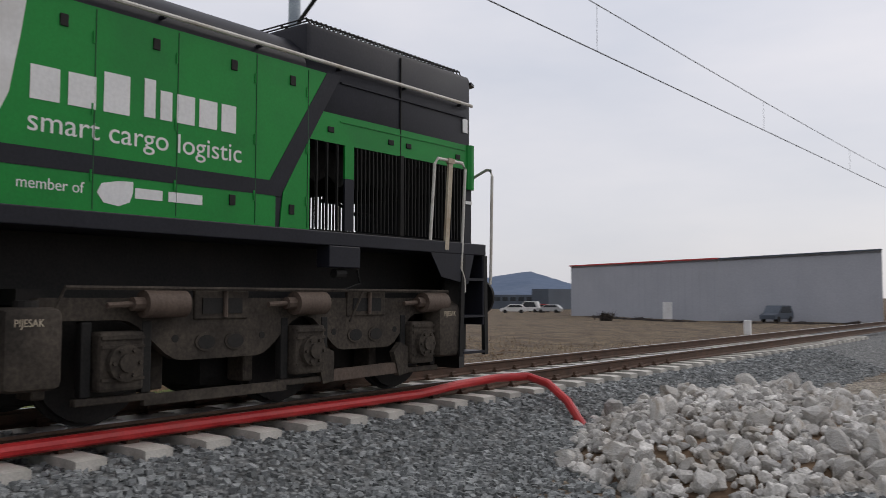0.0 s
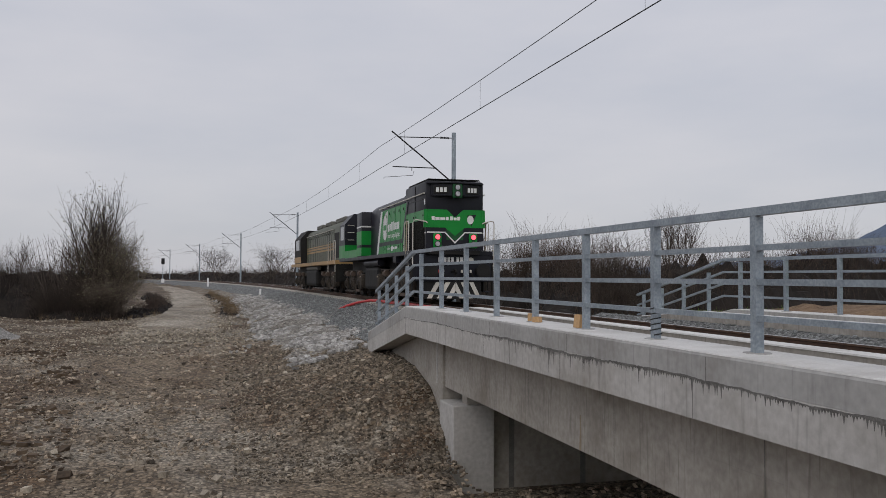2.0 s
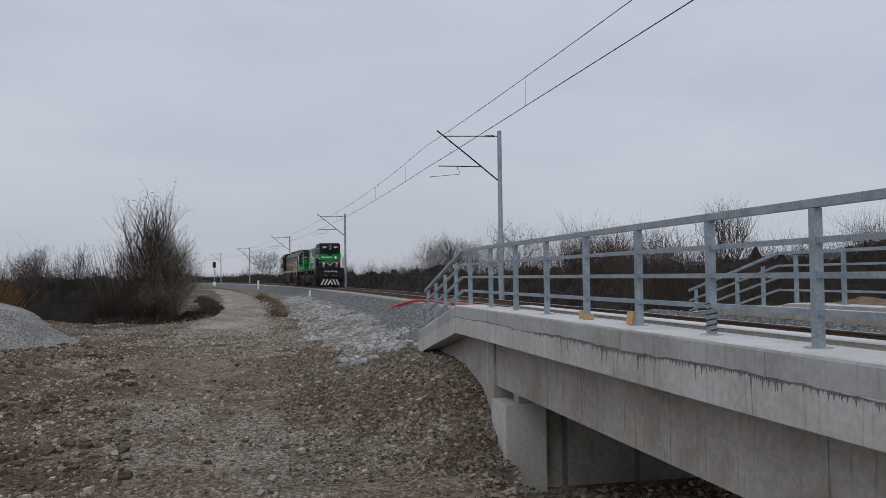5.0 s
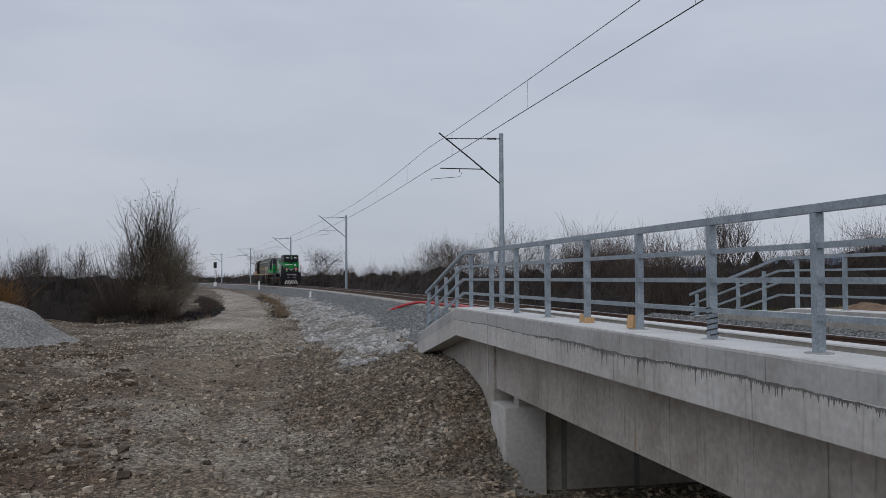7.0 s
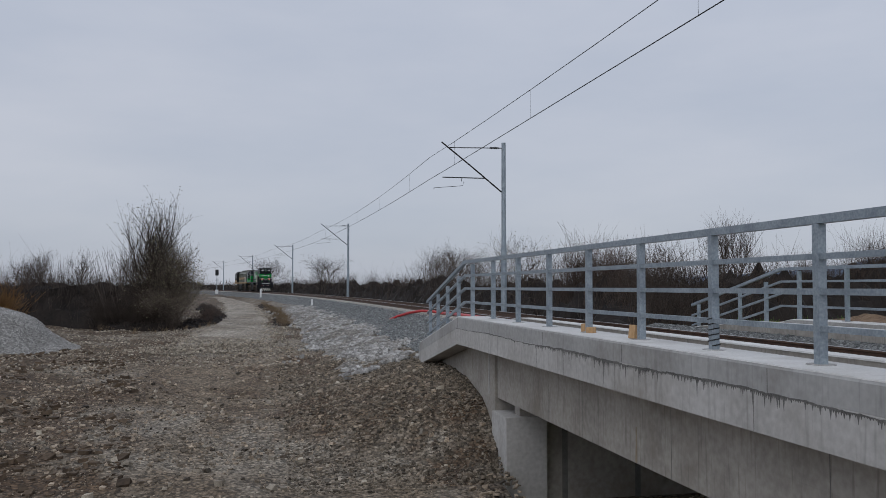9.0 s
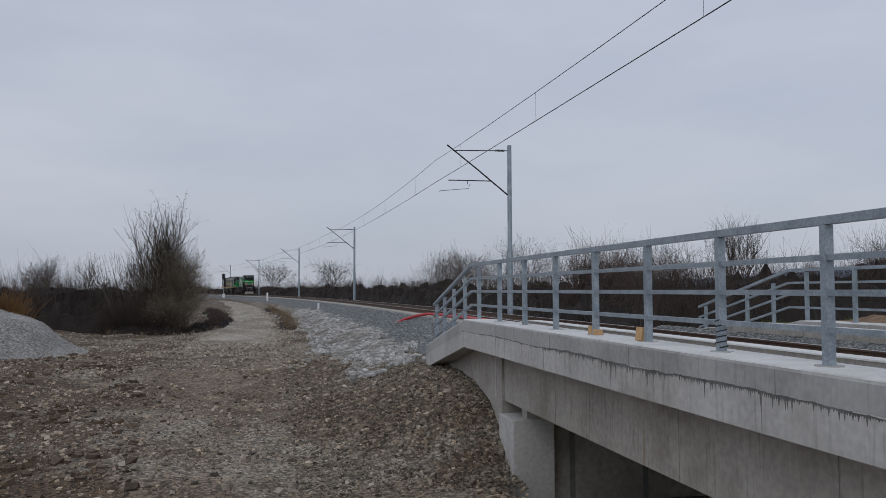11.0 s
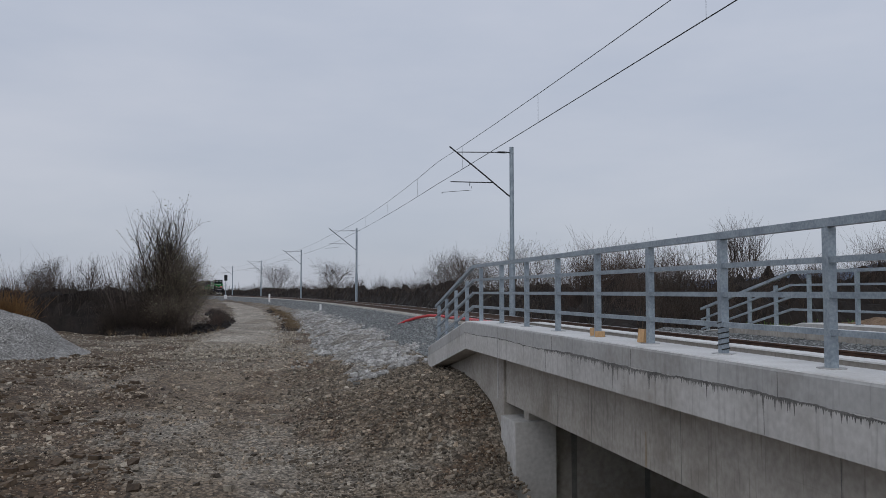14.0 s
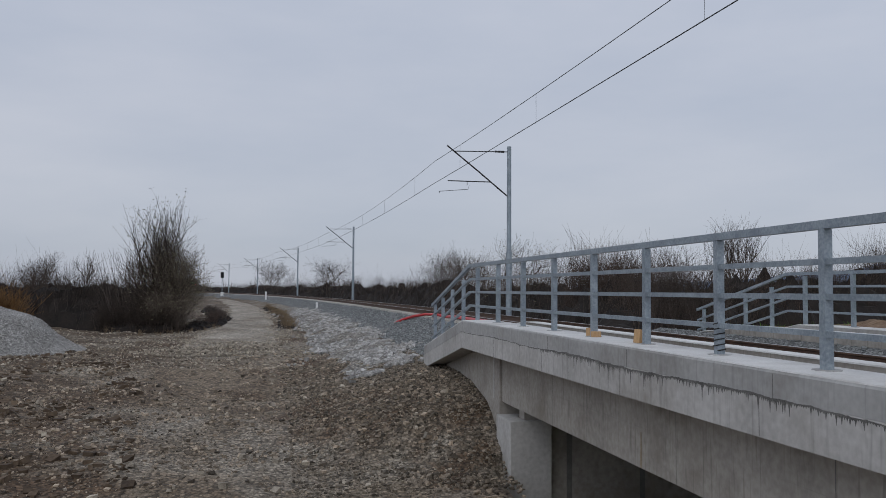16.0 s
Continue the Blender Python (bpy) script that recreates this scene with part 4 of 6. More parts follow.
# ---- plants ----
def bare_tree(name, seed, height, width, label, m, stems=1, bole=0.2, upright=0.25, forks=(8, 5, 5, 4), leaves=0, bark=None, thick=1.0):
    """A leafless tree: tapered trunk, limbs that fan out of it, and a crown of ever finer forks."""
    r = np.random.default_rng(seed)
    tree = thing(name, label, "tree", "bare trees", "", m)
    far = m.translation.length
    trunk = bmesh.new()
    starts, ends, ways = [], [], []
    rad = thick * 0.014 * height / math.sqrt(stems)
    for k in range(stems):
        az, lean = r.uniform(0, 6.283), 0.04 if stems == 1 else r.uniform(0.05, 0.32) * width / height * 1.6
        way = np.array([lean * math.cos(az), lean * math.sin(az), 1.0])
        foot = np.array([0.12 * k * math.cos(az), 0.12 * k * math.sin(az), -0.15])
        top = foot + way * height * (bole + 0.38)
        tube(trunk, [foot, foot + way * height * bole * 0.6 + r.normal(0, 0.02, 3) * height * 0.5, top], rad, 7, rad * 0.3)
        starts.append(foot + way * height * bole)
        ends.append(top)
        ways.append(way / np.linalg.norm(way))
    part("trunk", trunk, M_BARK, tree)
    a, b, d = np.array(starts), np.array(ends), np.array(ways)
    shape = 0.55 + 0.5 * width / height
    room = height * (1 - bole)
    crown_v, crown_f, size, tips = [], [], 0, b
    for level, (k, share, wide) in enumerate(zip(forks, (0.42, 0.24, 0.16, 0.11), (0.95, 0.75, 0.8, 0.85))):
        n = len(a) * k
        f = np.tile(np.linspace(0.0 if level == 0 else 0.35, 1.0, k), len(a))[:, None] + r.uniform(-0.08, 0.04, (n, 1))
        p0, p1, pd = (np.repeat(q, k, 0) for q in (a, b, d))
        s0 = p0 + (p1 - p0) * f.clip(0, 1)
        az = np.tile(np.arange(k) * 2.4, len(a)) + r.uniform(-0.5, 0.5, n) + np.repeat(r.uniform(0, 6.28, len(a)), k)
        side = np.cross(pd, np.array([0.35, 0.2, 0.9]))
        side /= np.linalg.norm(side, axis=1)[:, None]
        out = (np.cos(az)[:, None] * side + np.sin(az)[:, None] * np.cross(pd, side)) * wide * r.uniform(0.7, 1.3, (n, 1))
        nd = pd * 0.9 + out + r.normal(0, 0.15, (n, 3)) + np.array([0, 0, upright])
        nd[:, :2] *= shape
        nd /= np.linalg.norm(nd, axis=1)[:, None]
        e0 = s0 + nd * (room * share * r.uniform(0.65, 1.1, (n, 1)) * (1.12 - 0.45 * f if level == 0 else 1.0))
        r0 = max(rad * 0.5 * 0.5 ** level, (0.00012, 0.00009, 0.00007, 0.00006)[level] * far, 0.0035)
        v, fc = twigs(s0, e0, r0, r0 * 0.55, 0.07) if level < 2 else straight_twigs(s0, e0, r0, r0 * 0.55)
        if level == 0:
            me = bpy.data.meshes.new("branchwork")
            me.from_pydata(v.tolist(), [], fc.tolist())
            me.materials.append(M_BARK)
            new("branchwork", me).parent = tree
        else:
            crown_v.append(v)
            crown_f.append(fc + size)
            size += len(v)
        a, b, d, tips = s0, e0, nd, e0
    me = bpy.data.meshes.new("crown")
    me.from_pydata(np.concatenate(crown_v).tolist(), [], np.concatenate(crown_f).tolist())
    me.materials.append(bark or M_TWIG)
    new("crown", me).parent = tree
    if leaves:
        p = tips[r.integers(0, len(tips), leaves)] + r.normal(0, 0.1, (leaves, 3))
        leaf = CUBE[None] * np.array([0.05, 0.05, 0.012]) * r.uniform(0.6, 1.4, (leaves, 1, 1)) + p[:, None, :] + r.normal(0, 0.008, (leaves, 8, 3))
        me = bpy.data.meshes.new("leaves")
        me.from_pydata(leaf.reshape(-1, 3).tolist(), [], (CUBE_F[None] + 8 * np.arange(leaves)[:, None, None]).reshape(-1, 4).tolist())
        me.materials.append(M_LEAF)
        new("leaves", me).parent = tree
    return tree


def gz(x, y):
    return float(ground_z(x, y))


def thicket(name, curve, n, width, height, material, label, spread=0.35, thick=0.008, mass=0.6, up=1.0, jag=0.35, lumps=0.18, lead=1.0):
    """A belt of scrub along a line of (x, y): thousands of bare twigs rising out of a rough filler mass, coloured dark
    for the shade inside.
    """
    c = np.array(curve, float)
    seg = np.linalg.norm(np.diff(c, axis=0), axis=1)
    cum = np.concatenate([[0], np.cumsum(seg)])
    clumps = max(20, n // 26)
    s = rng.random(clumps) ** lead * cum[-1]
    w = rng.normal(0, 0.42, clumps).clip(-1, 1)
    a = rng.uniform(0, 6.28, clumps)
    x = np.interp(s, cum, c[:, 0]) + np.cos(a) * w * width
    y = np.interp(s, cum, c[:, 1]) + np.sin(a) * w * width
    # uneven height along the belt, each shrub a fan of stems with side twigs
    tall = 0.65 + 0.35 * np.array([noise.noise((q * 0.13, seg.sum(), 0)) + 0.6 * noise.noise((q * 0.6, 7, 0)) for q in s]) * 1.4
    ch = height * np.clip(tall, 0.3, 1.4) * (1 - 0.4 * w * w) * rng.uniform(0.9, 1.12, clumps) * (1 + 0.5 * jag * rng.random(clumps) ** 4)
    base = on_ground(x, y, -0.05)
    m = n // 4
    pick = rng.integers(0, clumps, m)
    h = ch[pick] * rng.uniform(0.72, 1.02, m)
    root = base[pick] + np.stack([rng.normal(0, 0.07, m) * h, rng.normal(0, 0.07, m) * h, np.zeros(m)], -1)
    tip = root + np.stack([rng.normal(0, spread, m) * h, rng.normal(0, spread, m) * h, h * up], -1)
    v, f = twigs(root, tip, thick, thick * 0.35, 0.05)
    k = rng.integers(0, m, n - m)
    t = rng.uniform(0.3, 0.95, (n - m, 1))
    start = root[k] + (tip[k] - root[k]) * t
    way = (tip[k] - root[k]) / np.linalg.norm(tip[k] - root[k], axis=1)[:, None] + rng.normal(0, 0.5, (n - m, 3))
    v2, f2 = straight_twigs(start, start + way * (h[k] * rng.uniform(0.10, 0.30, n - m))[:, None], thick * 0.7, thick * 0.3)
    raw(name, v.tolist() + v2.tolist(), f.tolist() + (f2 + len(v)).tolist(), material, label, "scrub")
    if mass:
        # added solid core; its near-black colour stands for shade deep among the twigs
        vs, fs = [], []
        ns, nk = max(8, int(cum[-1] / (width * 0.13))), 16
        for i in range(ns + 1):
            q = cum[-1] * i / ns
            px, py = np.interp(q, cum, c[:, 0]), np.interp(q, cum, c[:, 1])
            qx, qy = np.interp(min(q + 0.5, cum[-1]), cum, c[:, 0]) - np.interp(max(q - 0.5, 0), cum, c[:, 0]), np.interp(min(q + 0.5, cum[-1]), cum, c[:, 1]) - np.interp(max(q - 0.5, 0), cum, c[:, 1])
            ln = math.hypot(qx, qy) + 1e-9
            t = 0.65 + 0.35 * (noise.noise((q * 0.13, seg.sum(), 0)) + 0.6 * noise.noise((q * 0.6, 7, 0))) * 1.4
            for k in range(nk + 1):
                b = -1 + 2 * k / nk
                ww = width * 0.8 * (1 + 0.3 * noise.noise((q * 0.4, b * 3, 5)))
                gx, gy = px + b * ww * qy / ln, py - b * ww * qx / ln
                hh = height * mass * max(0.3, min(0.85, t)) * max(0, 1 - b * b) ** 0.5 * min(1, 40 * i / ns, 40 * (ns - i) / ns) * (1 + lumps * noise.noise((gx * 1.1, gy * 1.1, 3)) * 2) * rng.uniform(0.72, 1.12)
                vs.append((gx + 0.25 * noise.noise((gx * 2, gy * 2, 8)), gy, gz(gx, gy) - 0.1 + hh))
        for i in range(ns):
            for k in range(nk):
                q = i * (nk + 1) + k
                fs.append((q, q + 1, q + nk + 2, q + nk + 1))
        raw(name + "_shade_core", vs, fs, M_SCRUB_SHADE, "near-black filler for the shaded inside of the scrub", "scrub")


def off_track(s, off):
    p = beside(s, off)
    return (p.x, p.y)


M_SHOOT = mat("brown_shoots", (0.095, 0.076, 0.058), (0.22, 0.18, 0.138), 0.9, 0, 0.3, 9, 0, island=0.4)


def build_plants():
    # the large bush at the path, and the hedge that runs off to the left of it
    for k, (x, y, h, w, n, up, bark) in enumerate(((-5.55, 46.2, 6.9, 1.6, 1, 0.5, M_TWIG), (-5.15, 46.8, 5.6, 1.9, 2, 0.4, M_TWIG), (-6.0, 46.6, 5.2, 2.0, 1, 0.35, M_TWIG), (-4.6, 46.2, 4.8, 2.2, 3, 0.25, M_SHOOT), (-4.4, 46.8, 3.6, 2.0, 3, 0.25, M_SHOOT),
                                               (-6.4, 45.4, 2.9, 2.8, 4, 0.2, M_TWIG), (-5.2, 45.0, 2.6, 2.6, 4, 0.2, M_SHOOT), (-7.3, 46.0, 2.5, 2.6, 3, 0.2, M_TWIG))):
        bare_tree("bush", 11 + k, h, w, "large leafless bush of many stems beside the path", pose(x, y, gz(x, y)), n, 0.10, up, (13, 5, 4, 3), (500, 0, 0, 700, 700, 0, 300, 0)[k], bark, 0.9)
    # straight bare shoots that lean out of the bush
    n = 46
    root = on_ground(rng.uniform(-7.6, -6.0, n), rng.uniform(45.4, 46.6, n))
    v, f = twigs(root, root + np.stack([rng.uniform(-1.6, 0.1, n), rng.normal(0, 0.3, n), rng.uniform(2.4, 4.4, n)], -1), 0.016, 0.006, 0.03)
    raw("bush_shoots", v.tolist(), f.tolist(), M_BARK, "long straight bare shoots of the large bush", "shoots")
    thicket("bush_thicket", [(-7.8, 46), (-6.2, 45.3), (-4.6, 45.4)], 9000, 1.0, 2.1, M_TWIG, "brown bare thicket round the large bush", 0.3, 0.007, 0.5)
    thicket("hedge", [(-60, 78), (-34, 60), (-20, 52), (-9, 48.5), (-6.3, 48)], 34000, 2.4, 4.0, M_TWIG, "dark brown leafless hedge", 0.2, 0.008, 0.66)
    thicket("path_scrub", [(-4.4, 45), (-3.0, 50), (-2.9, 58), (-4.2, 72), (-5.5, 84)], 9000, 0.8, 0.95, M_TWIG, "low dark scrub at the edge of the path", 0.3, 0.007, 0.65)
    thicket("tall_grass", [(-8.5, 44), (-5, 43.2), (-3.2, 43.6), (-2.4, 47)], 700, 0.5, 0.6, M_DRYGRASS, "dry pale grass at the foot of the bush", 0.3, 0.005, 0)
    thicket("dry_grass", [off_track(48, -6.3), off_track(58, -5.9), off_track(72, -5.6), off_track(95, -5.4)], 5200, 0.9, 0.75, M_DRYGRASS, "brown dry grass between path and dam", 0.5, 0.007, 0.4)
    thicket("orange_shrub", [(-12.2, 40), (-10.9, 40.5)], 3000, 0.8, 1.9, M_RUSTLEAF, "small orange-brown shrub", 0.3, 0.012, 0.45)
    # scrub beyond the track
    thicket("scrub_belt", [off_track(30, 8.5), off_track(48, 8), off_track(70, 7.5), off_track(110, 7.5), off_track(160, 9), off_track(240, 11), off_track(330, 14)], 36000, 3.2, 4.2, M_TWIG, "dark bare scrub along the railway", 0.18, 0.010, 0.66, lead=1.5)
    thicket("scrub_belt", [(15, 39), (24, 43), (40, 47), (62, 50), (95, 50)], 38000, 3.4, 4.7, M_TWIG, "dark bare scrub behind the bridge", 0.18, 0.009, 0.78, lead=1.3)
    thicket("reed_belt", [(50, 44), (66, 42), (90, 38), (120, 30)], 9000, 3.0, 2.6, M_REED, "tall brown reeds at the field's edge", 0.12, 0.014, 0.6)
    thicket("far_wood", [(-190, 210), (-110, 250), (-50, 300), (20, 380), (90, 420)], 9000, 10, 6.5, M_TWIG, "distant bare woodland", 0.15, 0.05, 0.6, lumps=0.05)
    thicket("far_hedge", [(120, -160), (150, -80), (190, 0), (220, 90), (200, 180), (120, 260)], 7000, 6, 2.0, M_TWIG, "distant dark hedge across the fields", 0.15, 0.04, 0.8)
    thicket("left_wood", [(-120, 120), (-80, 130), (-45, 140), (-22, 150)], 7000, 5, 4.4, M_TWIG, "bare woodland behind the hedge", 0.15, 0.025, 0.5, lumps=0.05)
    # single trees: round crowns along the track, slim ones behind the bridge
    for k, (x, y, h, w, stems, up) in enumerate(((8.6, 128, 7.4, 7.4, 2, 0.15), (1.6, 178, 8.4, 8.0, 2, 0.15), (15.5, 62, 4.9, 3.2, 2, 0.3), (14.2, 46, 5.3, 4.2, 3, 0.2), (25.5, 51, 5.6, 5.0, 2, 0.2), (29.2, 50, 6.8, 2.4, 2, 0.5), (31.0, 52, 6.4, 2.2, 1, 0.5),
                                              (43.0, 52, 5.4, 4.6, 2, 0.3), (47.5, 54, 5.6, 4.2, 2, 0.3), (17.5, 75, 6.0, 4.5, 3, 0.3), (20.5, 90, 6.4, 3.4, 1, 0.4), (36, 53, 4.8, 4.0, 2, 0.3), (17.0, 84, 6.2, 4.8, 3, 0.3), (21.5, 50, 5.2, 4.0, 2, 0.3),
                                              (-26, 135, 7.6, 3.4, 1, 0.4), (-33, 138, 8.0, 4.6, 2, 0.3), (-20, 142, 7.5, 4.4, 2, 0.3), (-40, 120, 7.2, 4.2, 2, 0.3), (-17, 150, 7.0, 4.6, 2, 0.3), (-47, 132, 7.0, 5.0, 2, 0.3), (-29, 118, 6.0, 4.6, 3, 0.3))):
        bare_tree("bare_tree", 40 + k, h, w, "leafless tree with a fine twiggy crown", pose(x, y, gz(x, y), 0, 0, 57 * k), stems, 0.16, up, (9, 5, 4, 3) if k < 2 else (8, 4, 4, 3), 300 if k == 3 else 0)
    for k, (x, y, h) in enumerate(((112, -50, 6.6), (108, -44, 7.6), (106, -54, 6.2), (115, -58, 6.6), (100, -60, 6.0), (118, -40, 6.0), (110, -33, 5.8), (104, -48, 5.8))):
        bare_tree("bare_tree", 80 + k, h, h * 0.8, "leafless tree in a clump across the field", pose(x, y, gz(x, y)), 3, 0.1, 0.3, (7, 5, 5))
    thicket("clump_scrub", [(98, -66), (108, -52), (116, -36), (122, -26)], 8000, 3.0, 3.4, M_TWIG, "brown scrub under the clump of trees", 0.25, 0.02, 0.7)
    # field grass in front of the far railing
    n = 14000
    x = rng.uniform(13, 60, n)
    y = rng.uniform(-30, 40, n)
    root = on_ground(x, y)
    h = rng.uniform(0.08, 0.28, n)
    for pick, material, label in ((y < -6, M_DRYGRASS, "dry grass on the field"), (y >= -6, M_GRASS, "green winter grass on the field")):
        v, f = straight_twigs(root[pick], root[pick] + np.stack([rng.normal(0, 0.08, pick.sum()), rng.normal(0, 0.08, pick.sum()), h[pick]], -1), 0.012, 0.003)
        raw("field_grass", v.tolist(), f.tolist(), material, label, "grass")


build_plants()


# ---- distance ----
def build_mountains():
    """Wooded hills, haze painted into their colour, on the skyline from ahead on the right round to behind."""
    # distance haze is mixed into the base tones; dirt holds its paler patches
    m = mat("haze_tinted_hills", (0.115, 0.152, 0.215), (0.15, 0.188, 0.26), 1.0, 0, 0.004, 0.03, 0, (0.185, 0.205, 0.245), 0.5, spec=0)
    ridge = [(22, 0.5), (30, 0.8), (36, 1.3), (40, 2.0), (42, 3.0), (45, 4.7), (48, 5.3), (52, 5.9), (56, 6.4), (61, 6.2), (64, 5.5), (68, 5.1), (72, 4.5), (76, 4.6), (80, 3.7), (85, 4.0), (88, 3.7), (91, 3.1), (94, 3.5), (97.5, 2.4), (101, 3.0), (107, 3.5), (112, 3.4),
             (117, 3.4), (121, 3.0), (126, 2.5), (132, 2.2), (138, 1.8), (142, 1.2), (145, 1.3), (148, 1.75), (150.5, 1.0), (153, 0.3), (160, 0.2)]
    az = np.arange(20, 160.1, 0.35)
    el = np.interp(az, [p[0] for p in ridge], [p[1] for p in ridge])
    el = el + np.array([0.10 * noise.noise((a * 0.9, 0, 0)) + 0.05 * noise.noise((a * 3.3, 1, 0)) for a in az]) * np.clip(el, 0, 1)
    v, f = [], []
    rows = [(2500, 0.0), (2750, 0.35), (3000, 0.7), (3250, 0.92), (3400, 1.0), (3600, 0.8)]
    for a, e in zip(az, el):
        top = 3400 * math.tan(math.radians(e))
        for d, k in rows:
            w = 1 + 0.12 * noise.noise((a * 0.5, d * 0.004, 2)) * (k < 0.99)
            v.append((d * math.sin(math.radians(a)), d * math.cos(math.radians(a)), -3 + top * k * w))
    n = len(rows)
    for i in range(len(az) - 1):
        for k in range(n - 1):
            q = i * n + k
            f.append((q, q + n, q + n + 1, q + 1))
    raw("hills", v, f, m, "wooded hills with blue-grey haze painted into their colour", "hills", "structure", True)


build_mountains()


def build_houses():
    roof_m = mat("tile_roof", (0.20, 0.09, 0.06), (0.30, 0.15, 0.10), 0.8, 0, 0.3, 3, 0)
    r = random.Random(9)
    for k in range(16):
        az = r.uniform(80.5, 85.5) if k < 10 else r.uniform(108, 113)
        d = r.uniform(2560, 2680)
        z = -3 + 3400 * math.tan(math.radians(3.6)) * 0.35 * (d - 2500) / 250
        ob = thing("house", "small white house on the far hillside", "house", "houses on the hill", "", pose(d * math.sin(math.radians(az)), d * math.cos(math.radians(az)), z - 4, 0, 0, r.uniform(0, 180)))
        part("wall", B(-7, 7, -5, 5, 0, 11), M_WHITE, ob)
        bm = bmesh.new()
        prism(bm, [(-5.6, 11), (5.6, 11), (0, 15)], "x", -7.5, 7.5)
        part("roof", bm, roof_m, ob)


M_WHITE = mat("white_paint", (0.66, 0.66, 0.65), (0.78, 0.78, 0.77), 0.5, 0, 2, 30, 0.02, (0.5, 0.48, 0.45), 0.4)
build_houses()

M_CLAD = mat("grey_cladding", (0.34, 0.355, 0.39), (0.40, 0.415, 0.45), 0.55, 0.1, 0.3, 6, 0.02)
M_DARKWALL = mat("dark_cladding", (0.06, 0.075, 0.095), (0.10, 0.12, 0.15), 0.6, 0, 0.3, 8, 0.02)
M_GLASS = mat("window_glass", (0.02, 0.025, 0.03), (0.04, 0.045, 0.05), 0.12, 0, 2, 20, 0, spec=0.6)
M_REDTRIM = mat("red_trim", (0.40, 0.03, 0.03), (0.5, 0.05, 0.05), 0.5, 0, 2, 30, 0)
M_TYRE = mat("tyre_rubber", (0.012, 0.012, 0.012), (0.025, 0.025, 0.025), 0.8, 0, 5, 40, 0.1)


def polar(az, d):
    return (d * math.sin(math.radians(az)), d * math.cos(math.radians(az)) - 0.35)


def build_warehouse():
    hall = thing("warehouse", "large grey metal-clad warehouse with a red roof edge", "warehouse")
    a, b, c = polar(150.7, 123), polar(160.0, 100), polar(169.3, 102)
    z0 = -1.98
    def wall(p, q, h0, h1, name):
        bm = bmesh.new()
        p, q = Vector((*p, 0)), Vector((*q, 0))
        back = Vector((p.x + q.x, p.y + q.y, 0)).normalized() * 0.4
        pts = [p, q, q + back, p + back]
        hs = [h0, h1, h1, h0]
        lo = [bm.verts.new((v.x, v.y, z0)) for v in pts]
        hi = [bm.verts.new((v.x, v.y, z0 + h)) for v, h in zip(pts, hs)]
        for i in range(4):
            bm.faces.new((lo[i], lo[(i + 1) % 4], hi[(i + 1) % 4], hi[i]))
        bm.faces.new(hi)
        bm.faces.new(lo[::-1])
        part(name, bm, M_CLAD, hall)
        # cladding ribs
        n = int((q - p).length / 1.2)
        rib = bmesh.new()
        for k in range(n):
            t = (k + 0.5) / n
            o = p.lerp(q, t) - back * 0.06
            tube(rib, [(o.x, o.y, z0 + 0.2), (o.x, o.y, z0 + (h0 + (h1 - h0) * t) - 0.25)], 0.008, 4)
        tagged(part("ribs", rib, M_CLAD, hall), kind="stuff")
        trim = bmesh.new()
        bar(trim, (p.x, p.y, z0 + h0 + 0.08), (q.x, q.y, z0 + h1 + 0.08), 0.6, 0.16)
        part("roof_trim", trim, M_REDTRIM if name == "side_wall" else M_DARKWALL, hall)
    wall(a, b, 6.95, 6.9, "side_wall")
    wall(b, c, 6.85, 7.7, "end_wall")
    roof = bmesh.new()
    bm_v = [roof.verts.new(p) for p in ((*a, z0 + 6.85), (*b, z0 + 6.8), (*c, z0 + 7.6), (*polar(168, 159), z0 + 8.4), (*polar(156, 168), z0 + 8.4))]
    roof.faces.new(bm_v)
    lo = [roof.verts.new((v.co.x, v.co.y, v.co.z - 0.15)) for v in bm_v]
    roof.faces.new(lo[::-1])
    for i in range(5):
        roof.faces.new((bm_v[i], bm_v[(i + 1) % 5], lo[(i + 1) % 5], lo[i]))
    part("roof", roof, M_CLAD, hall)
    dx, dy = polar(156.9, 106.3)
    part("door", B(dx - 0.6, dx + 0.6, dy - 0.1, dy + 0.3, z0, z0 + 2.1), M_WHITE, hall, "white door")
    office = thing("office_building", "low dark blue-grey office building with window bands", "building")
    x, y = polar(148.6, 190)
    part("wall", B(x - 5, x + 10, y, y + 10, -2.1, 1.1), M_DARKWALL, office)
    part("wall", B(x - 9, x - 5.01, y + 0.5, y + 11, -2.1, 2.3), M_DARKWALL, office)
    for i in range(7):
        part("window", B(x - 4.5 + 2.0 * i, x - 3.1 + 2.0 * i, y + 9.9, y + 10.08, -0.2, 0.6), M_GLASS, office)


build_warehouse()


